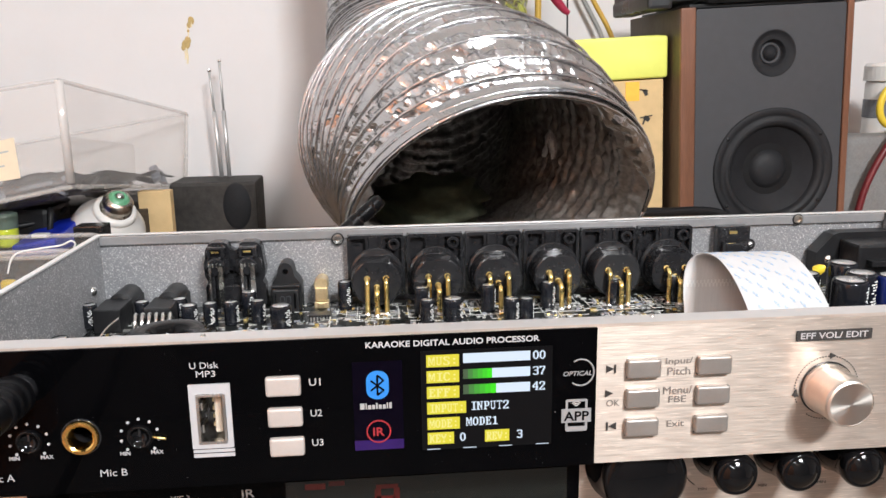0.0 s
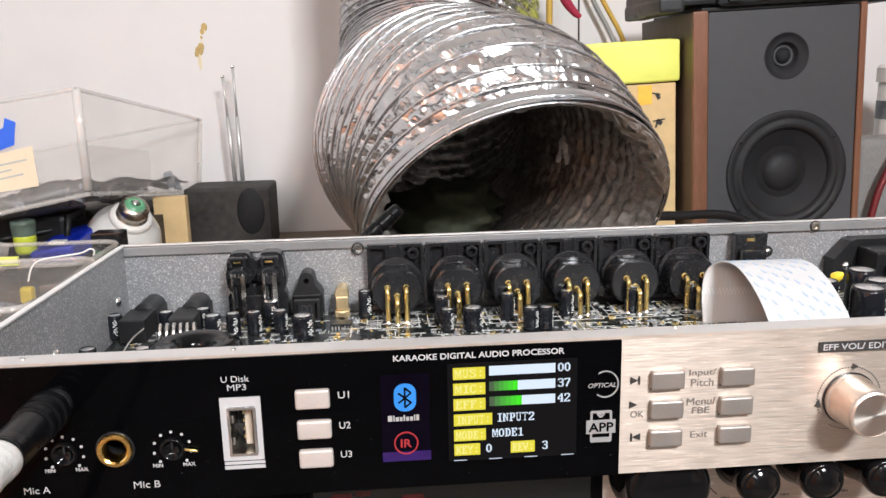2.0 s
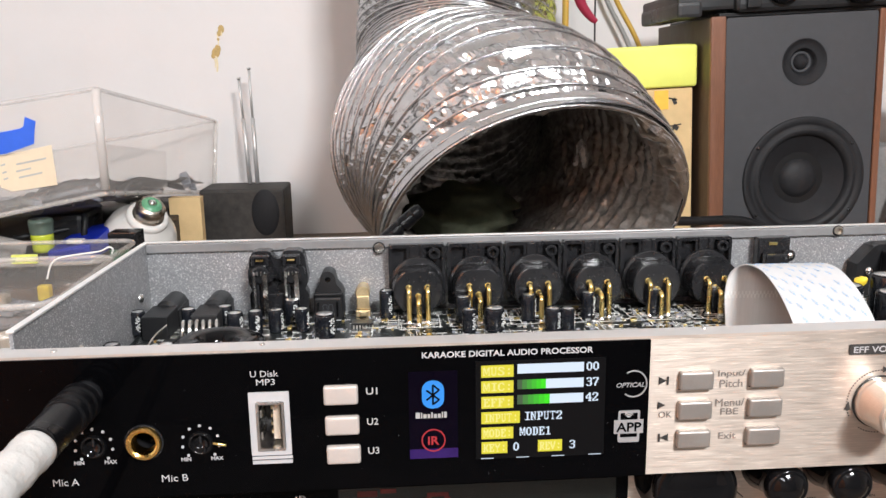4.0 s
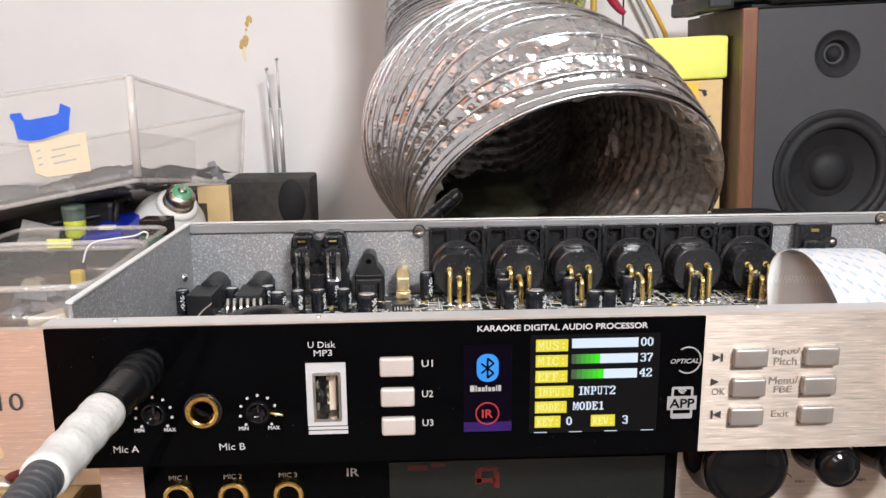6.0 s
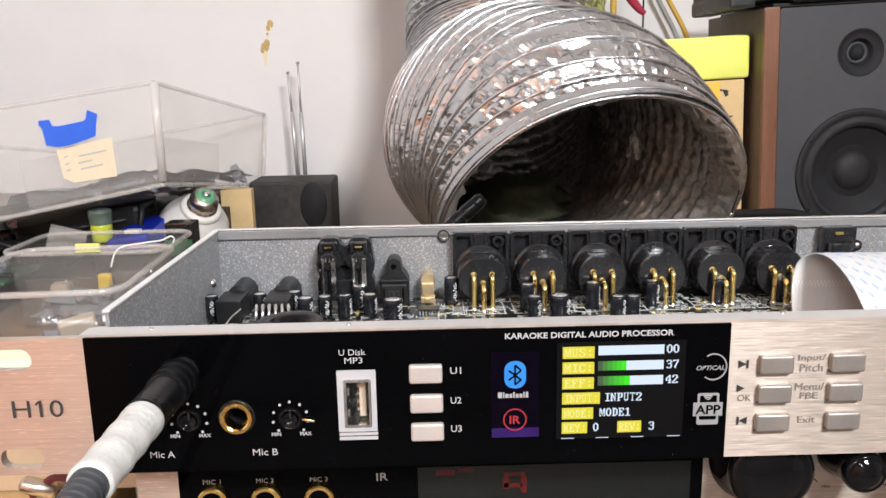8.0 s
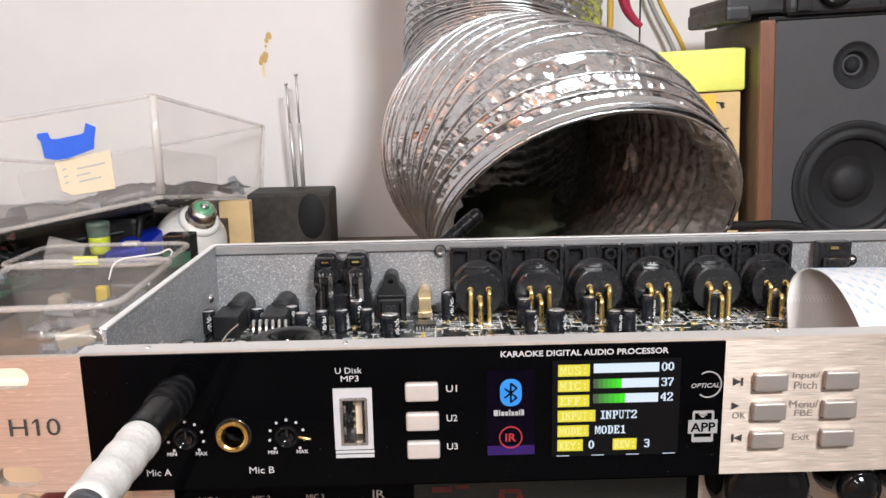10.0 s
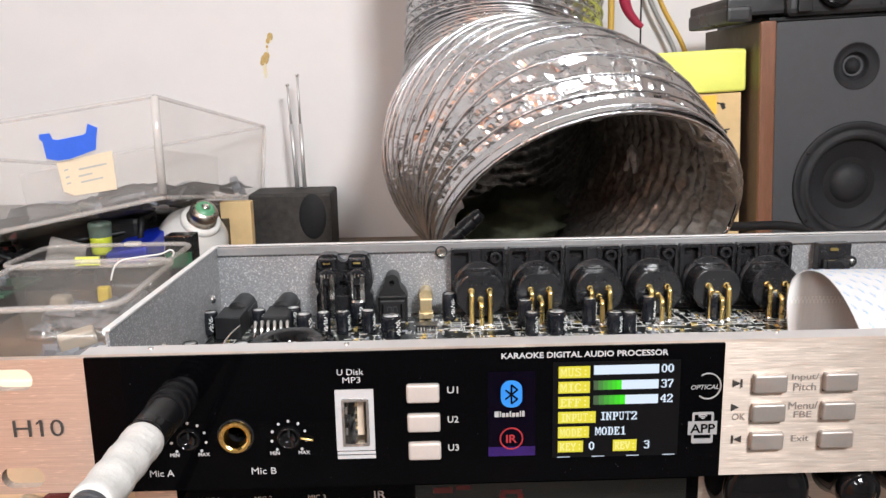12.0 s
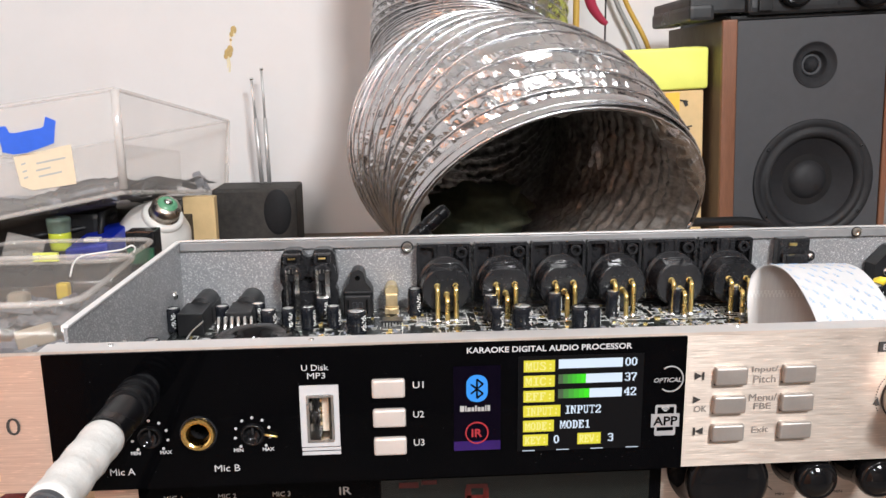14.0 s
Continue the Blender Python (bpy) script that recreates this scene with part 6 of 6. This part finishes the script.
bk = thing("relay_block", (-0.358, 0.602, 0.0), "small black component block", "component")
part("block_body", B(-0.3660, -0.3370, 0.580, 0.604, 0.0, 0.0770, 0.001), M_BLACK, bk)
part("board", B(-0.3640, -0.3380, 0.5760, 0.5795, 0.0440, 0.0600), M_GREENPCB, bk)
clear_lid = B(-0.018, 0.018, -0.014, 0.014, -0.004, 0.004, 0.001, m=pose(-0.470, 0.585, 0.060, 55, 20, 25))
solid("clear_cover_box", clear_lid, M_CLEAR_EDGE, "small clear plastic box leaning on clutter", "box")
cables = thing("cable_tangle", (-0.46, 0.72, 0.008), "black cables heaped under the storage box", "cables")
rng = random.Random(3)
for k in range(16):
    x, y, z = rng.uniform(-0.62, -0.42), rng.uniform(0.62, 0.74), rng.uniform(0.02, 0.07)
    pts = [(x, y, z)]
    for s in range(5):
        x, y, z = x + rng.uniform(-0.05, 0.06), y + rng.uniform(-0.02, 0.03), min(0.082, max(0.012, z + rng.uniform(-0.025, 0.03)))
        pts.append((max(-0.9, min(-0.415, x)), max(0.605, y), z))
    part("cable", tube(bmesh.new(), pts, 0.0032, 8, 6), M_RED if k == 4 else M_BLACK_MATT, cables, smooth=True)
board = thing("green_board", (-0.58, 0.62, 0.0), "green circuit board among the clutter", "circuit board")
part("board_plate", B(-0.640, -0.505, 0.520, 0.597, 0.030, 0.033, m=None), M_GREENPCB, board)
part("prop", B(-0.630, -0.520, 0.530, 0.590, 0.0, 0.0298), M_BLACK_MATT, board)
rng = random.Random(8)
for k in range(22):
    x, y = rng.uniform(-0.63, -0.515), rng.uniform(0.525, 0.59)
    part("board_component", B(x, x + rng.uniform(0.004, 0.014), y, y + rng.uniform(0.004, 0.010), 0.0331, 0.034 + rng.uniform(0.003, 0.014), 0.0006), (M_BLACK, M_SMOKE, M_BLACK_MATT)[k % 3], board)
solid("wooden_offcut", B(-0.3560, -0.3170, 0.7700, 0.7860, 0.0, 0.0850, 0.001), M_CARD, "tan wooden offcut standing on end", "offcut")

# ---- radio with two rod aerials ----
radio = thing("old_radio", (-0.28, 0.87, 0.0), "worn black portable radio with two aerials", "radio")
part("radio_body", B(-0.3370, -0.2240, 0.8450, 0.9250, 0.0, 0.0840, 0.004), M_RADIO, radio)
part("dial_cover", lathe(bmesh.new(), [(0.0, 0.0022), (0.0150, 0.0020), (0.0185, 0.0)], aim((-0.2500, 0.8450, 0.052), (0, -1, 0)) @ Matrix.Diagonal((1, 1.7, 1, 1)), 32), M_CONE, radio, smooth=True)
for x0, x1, z1 in ((-0.2795, -0.2860, 0.2275), (-0.2690, -0.2715, 0.2405)):
    rod_ = part("aerial", tube(bmesh.new(), [(x0, 0.910, 0.083), (x0 * 0.4 + x1 * 0.6, 0.910, 0.175)], 0.0030, 10, 2), M_ALU, radio, "telescopic steel aerial", smooth=True)
    part("thin_section", tube(bmesh.new(), [(x0 * 0.4 + x1 * 0.6, 0.910, 0.175), (x1, 0.910, z1)], 0.0018, 8, 2), M_ALU, rod_, smooth=True)
    part("tip", rod(bmesh.new(), (x1, 0.910, z1), (0, 0, 1), 0.0030, 0.004, 12, 0.001), M_STEEL, rod_, smooth=True)

# ---- clear trays left of the processor ----
def open_tray(x0, x1, y0, y1, z1, yaw, label, wall=0.0014):
    t = thing("clear_tray", ((x0 + x1) / 2, (y0 + y1) / 2, 0.0), label, "tray", "clear trays")
    m = Matrix.Translation(((x0 + x1) / 2, (y0 + y1) / 2, 0)) @ Matrix.Rotation(radians(yaw), 4, "Z")
    a, b = (x1 - x0) / 2, (y1 - y0) / 2
    ring0 = [Vector((x, y, 0)) for x, y in round_rect(-a * 0.9, a * 0.9, -b * 0.9, b * 0.9, 0.015)]
    ring1 = [Vector((x, y, z1)) for x, y in round_rect(-a, a, -b, b, 0.018)]
    bm = bmesh.new()
    v0, v1 = [bm.verts.new(m @ p) for p in ring0], [bm.verts.new(m @ p) for p in ring1]
    v2 = [bm.verts.new(m @ (p * (1 - wall / a) + Vector((0, 0, wall)))) for p in ring0]
    v3 = [bm.verts.new(m @ Vector((p.x * (1 - wall / a), p.y * (1 - wall / a), p.z))) for p in ring1]
    n = len(v0)
    for k in range(n):
        j = (k + 1) % n
        bm.faces.new((v0[k], v0[j], v1[j], v1[k]))
        bm.faces.new((v2[j], v2[k], v3[k], v3[j]))
        bm.faces.new((v1[k], v1[j], v3[j], v3[k]))
    bm.faces.new(v0)
    bm.faces.new(v2)
    part("tray_body", bm, M_CLEAR_TRAY, t, smooth=True)
    loop = [m @ Vector((p.x * 1.004, p.y * 1.004, z1)) for p in ring1]
    part("tray_rim", tube(bmesh.new(), loop + loop[:1], 0.0023, 8, 1), M_CLEAR_EDGE, t, "thick clear rim", smooth=True)
    return t


tray_a = open_tray(-0.478, -0.332, 0.468, 0.566, 0.0715, 0, "clear plastic tray of small parts behind another")
tray_b = open_tray(-0.428, -0.302, 0.276, 0.424, 0.0850, 3, "clear plastic tray of small parts beside the processor")
rng = random.Random(21)
bits_a, bits_b = bmesh.new(), bmesh.new()
for bits, (x0, x1, y0, y1) in ((bits_a, (-0.46, -0.35, 0.49, 0.55)), (bits_b, (-0.405, -0.33, 0.30, 0.40))):
    for k in range(34):
        m = pose(rng.uniform(x0, x1), rng.uniform(y0, y1), rng.uniform(0.006, 0.024), rng.uniform(-30, 30), rng.uniform(-30, 30), rng.uniform(0, 180))
        box(bits, -rng.uniform(0.003, 0.014), rng.uniform(0.003, 0.014), -0.004, 0.004, -0.003, rng.uniform(0.002, 0.006), 0.0006, m, 1)
for bits, (cx, cy, ax, ay) in ((bits_a, (-0.405, 0.517, 0.058, 0.038)), (bits_b, (-0.365, 0.350, 0.050, 0.060))):
    rows = [[bits.verts.new((cx + ax * (i / 9 - 1), cy + ay * (j / 9 - 1), 0.008 + 0.012 * abs(noise.noise(Vector((i * 0.9, j * 0.8, cx * 30)))) + 0.004 * noise.noise(Vector((i * 2.1, j * 1.9, 3))))) for j in range(19)] for i in range(19)]
    for i in range(18):
        for j in range(18):
            bits.faces.new((rows[i][j], rows[i + 1][j], rows[i + 1][j + 1], rows[i][j + 1]))
tagged(solid("small_parts", bits_a, M_SMOKE, "mixed grey small parts in a clear tray", "parts"), kind="stuff")
tagged(solid("small_parts", bits_b, M_SMOKE, "mixed grey small parts in a clear tray", "parts"), kind="stuff")
solid("cream_connector", B(-0.456, -0.437, 0.505, 0.521, 0.016, 0.034, 0.006, segments=3), M_TONGUE, "cream plastic connector in a clear tray", "connector")
solid("cream_connector", B(-0.014, 0.014, -0.006, 0.006, -0.007, 0.007, 0.003, m=pose(-0.376, 0.384, 0.030, 14, -10, 24), segments=3), M_TONGUE, "long cream plastic connector lying in a clear tray", "connector")
solid("yellow_capacitor", B(-0.424, -0.412, 0.540, 0.550, 0.018, 0.034, 0.003), M_YCABLE, "yellow film capacitor in a clear tray", "component")
solid("yellow_sticker", B(-0.407, -0.386, 0.4640, 0.4670, 0.0730, 0.0805), M_YELLOW, "yellow sticker on a clear tray", "sticker")
solid("white_wire", tube(bmesh.new(), [(-0.3510, 0.400, 0.0740), (-0.3470, 0.400, 0.0850), (-0.3400, 0.400, 0.0905), (-0.3250, 0.400, 0.0930), (-0.3090, 0.400, 0.0950), (-0.3010, 0.400, 0.0982), (-0.2985, 0.401, 0.0960), (-0.3000, 0.402, 0.0925)], 0.0007, 8, 8), M_WHITE, "thin white wire over the tray rim", "wire", smooth=True)
junk = thing("resistor_pair", (-0.255, 0.02, 0.0), "striped resistor and wires lying by the rack ear", "component")
part("resistor", rod(bmesh.new(), (-0.262, 0.030, 0.070), (0.9, -0.2, -0.25), 0.0045, 0.018, 16, 0.0015), M_SMOKE, junk, smooth=True)
part("resistor", rod(bmesh.new(), (-0.245, 0.040, 0.076), (0.9, 0.1, -0.35), 0.0032, 0.013, 16, 0.0012), M_NICKEL, junk, smooth=True)
part("pink_wire", tube(bmesh.new(), [(-0.244, 0.045, 0.068), (-0.232, 0.040, 0.078), (-0.222, 0.040, 0.074), (-0.226, 0.045, 0.066), (-0.240, 0.050, 0.067)], 0.0015, 8, 6), M_RED, junk, smooth=True)
part("prop_block", B(-0.285, -0.215, 0.020, 0.070, 0.0, 0.066, 0.002), M_CARD, junk)

solid("packing_block", B(-0.2620, -0.2070, 0.0520, 0.0690, 0.0662, 0.1190, 0.001), M_PAPER, "cream wooden packing block behind the rack ear", "block")

# ---- right of the speaker ----
jar = thing("white_jar", (0.625, 0.80, 0.0), "white plastic jar with dark label", "jar")
part("jar_body", lathe(bmesh.new(), [(0, 0), (0.036, 0), (0.038, 0.004), (0.038, 0.200), (0.034, 0.208), (0.031, 0.210)], aim((0.632, 0.80, 0), (0, 0, 1)), 40), M_WHITE, jar, smooth=True)
part("jar_lid", lathe(bmesh.new(), [(0.041, 0.203), (0.041, 0.222), (0.038, 0.226), (0, 0.226)], aim((0.632, 0.80, 0), (0, 0, 1)), 40), M_WHITE, jar)
part("jar_label", lathe(bmesh.new(), [(0.0384, 0.155), (0.0387, 0.156), (0.0387, 0.178), (0.0384, 0.179)], aim((0.632, 0.80, 0), (0, 0, 1)), 40), M_SMOKE, jar)
solid("yellow_cable", tube(bmesh.new(), [(0.600, 0.745, 0.205), (0.582, 0.745, 0.192), (0.575, 0.745, 0.172), (0.580, 0.745, 0.155), (0.596, 0.745, 0.147), (0.64, 0.745, 0.148), (0.70, 0.77, 0.06), (0.72, 0.77, 0.003)], 0.0045, 10, 8),
      M_YCABLE, "yellow cable looped beside the speaker", "cable", smooth=True)
bag = B(0.500, 0.760, 0.690, 0.7440, 0.0, 0.1400, 0.012, segments=3)
for v in bag.verts:
    v.co += v.normal * 0.003 * noise.noise(v.co * 25)
solid("grey_cloth_bag", bag, M_GREYBAG, "grey woven cloth bag beside the speaker", "bag", smooth=True)
solid("red_cable", tube(bmesh.new(), [(0.506, 0.672, 0.003), (0.512, 0.672, 0.050), (0.522, 0.672, 0.090), (0.545, 0.672, 0.135), (0.575, 0.675, 0.165), (0.62, 0.68, 0.175), (0.70, 0.72, 0.10), (0.78, 0.75, 0.003)], 0.0042, 10, 10),
      M_RED, "dark red cable in an arch", "cable", smooth=True)

# ---- on the wall ----
solid("grey_wall_cable", tube(bmesh.new(), [(0.210, 0.945, 0.40), (0.234, 0.943, 0.335), (0.268, 0.940, 0.270), (0.285, 0.935, 0.20), (0.29, 0.93, 0.003)], 0.0033, 10, 8), M_GREYCABLE, "grey cable hanging down the wall", "cable", smooth=True)
solid("amber_wall_cable", tube(bmesh.new(), [(0.225, 0.942, 0.40), (0.247, 0.940, 0.335), (0.282, 0.937, 0.270), (0.30, 0.93, 0.20), (0.305, 0.92, 0.003)], 0.0036, 10, 8), M_AMBER, "amber cable hanging down the wall", "cable", smooth=True)
test = thing("test_lead", (0.20, 0.86, 0.30), "pink-red test clip on a thin lead by the duct", "test lead")
part("clip_body", tube(bmesh.new(), [(0.172, 0.860, 0.345), (0.179, 0.860, 0.320), (0.192, 0.860, 0.303), (0.200, 0.860, 0.297)], 0.006, 10, 5, radius=lambda s: 0.0085 - 0.0050 * s), M_PINK, test, smooth=True)
part("lead_wire", tube(bmesh.new(), [(0.165, 0.862, 1.75), (0.165, 0.862, 0.60), (0.168, 0.862, 0.45), (0.172, 0.860, 0.345)], 0.0025, 8, 6), M_PINK, test, smooth=True)
part("thin_wire", tube(bmesh.new(), [(0.197, 0.861, 1.75), (0.197, 0.861, 0.60), (0.198, 0.861, 0.300), (0.200, 0.861, 0.250)], 0.0012, 6, 6), M_BLACK_MATT, test, smooth=True)
part("brown_wire", tube(bmesh.new(), [(0.155, 0.870, 1.75), (0.155, 0.870, 0.60), (0.160, 0.870, 0.320), (0.158, 0.870, 0.22)], 0.0045, 8, 6), M_AMBER, test, smooth=True)
glue = bmesh.new()
rng = random.Random(2)
for x, z, r in ((-0.3165, 0.2990, 0.0045), (-0.3200, 0.2930, 0.0030), (-0.3230, 0.2720, 0.0045), (-0.3265, 0.2660, 0.0055), (-0.3300, 0.2620, 0.0030), (-0.3240, 0.2665, 0.0040), (-0.3215, 0.2850, 0.0018)):
    lathe(glue, [(r, 0), (r * 0.8, 0.0010), (0, 0.0014)], aim((x, WN, z), (0, -1, 0)) @ Matrix.Diagonal((1.0, 1.35, 1, 1)), 9)
tagged(part("glue_spot", glue, M_STAIN, thing("glue_stain", (-0.322, WN, 0.28), "brown dried glue stain on the wall", "stain")))
runs = bmesh.new()
for x, z0, z1, w in ((-0.3170, 0.290, 0.299, 0.0012), (-0.3260, 0.240, 0.262, 0.0016), (-0.3285, 0.246, 0.258, 0.0010), (-0.3225, 0.272, 0.292, 0.0010)):
    tube(runs, [(x, WN - 0.0001, z1), (x + 0.001, WN - 0.0001, (z0 + z1) / 2), (x, WN - 0.0001, z0)], w, 6, 4)
part("pale_run", runs, M_STAIN_PALE, bpy.data.objects["glue_stain"])

# thin clear panes let the light through
for pane in list(tub.children) + list(tray_a.children) + list(tray_b.children):
    if pane.data.materials[0] in (M_CLEAR, M_CLEAR_TRAY):
        pane.visible_shadow = False
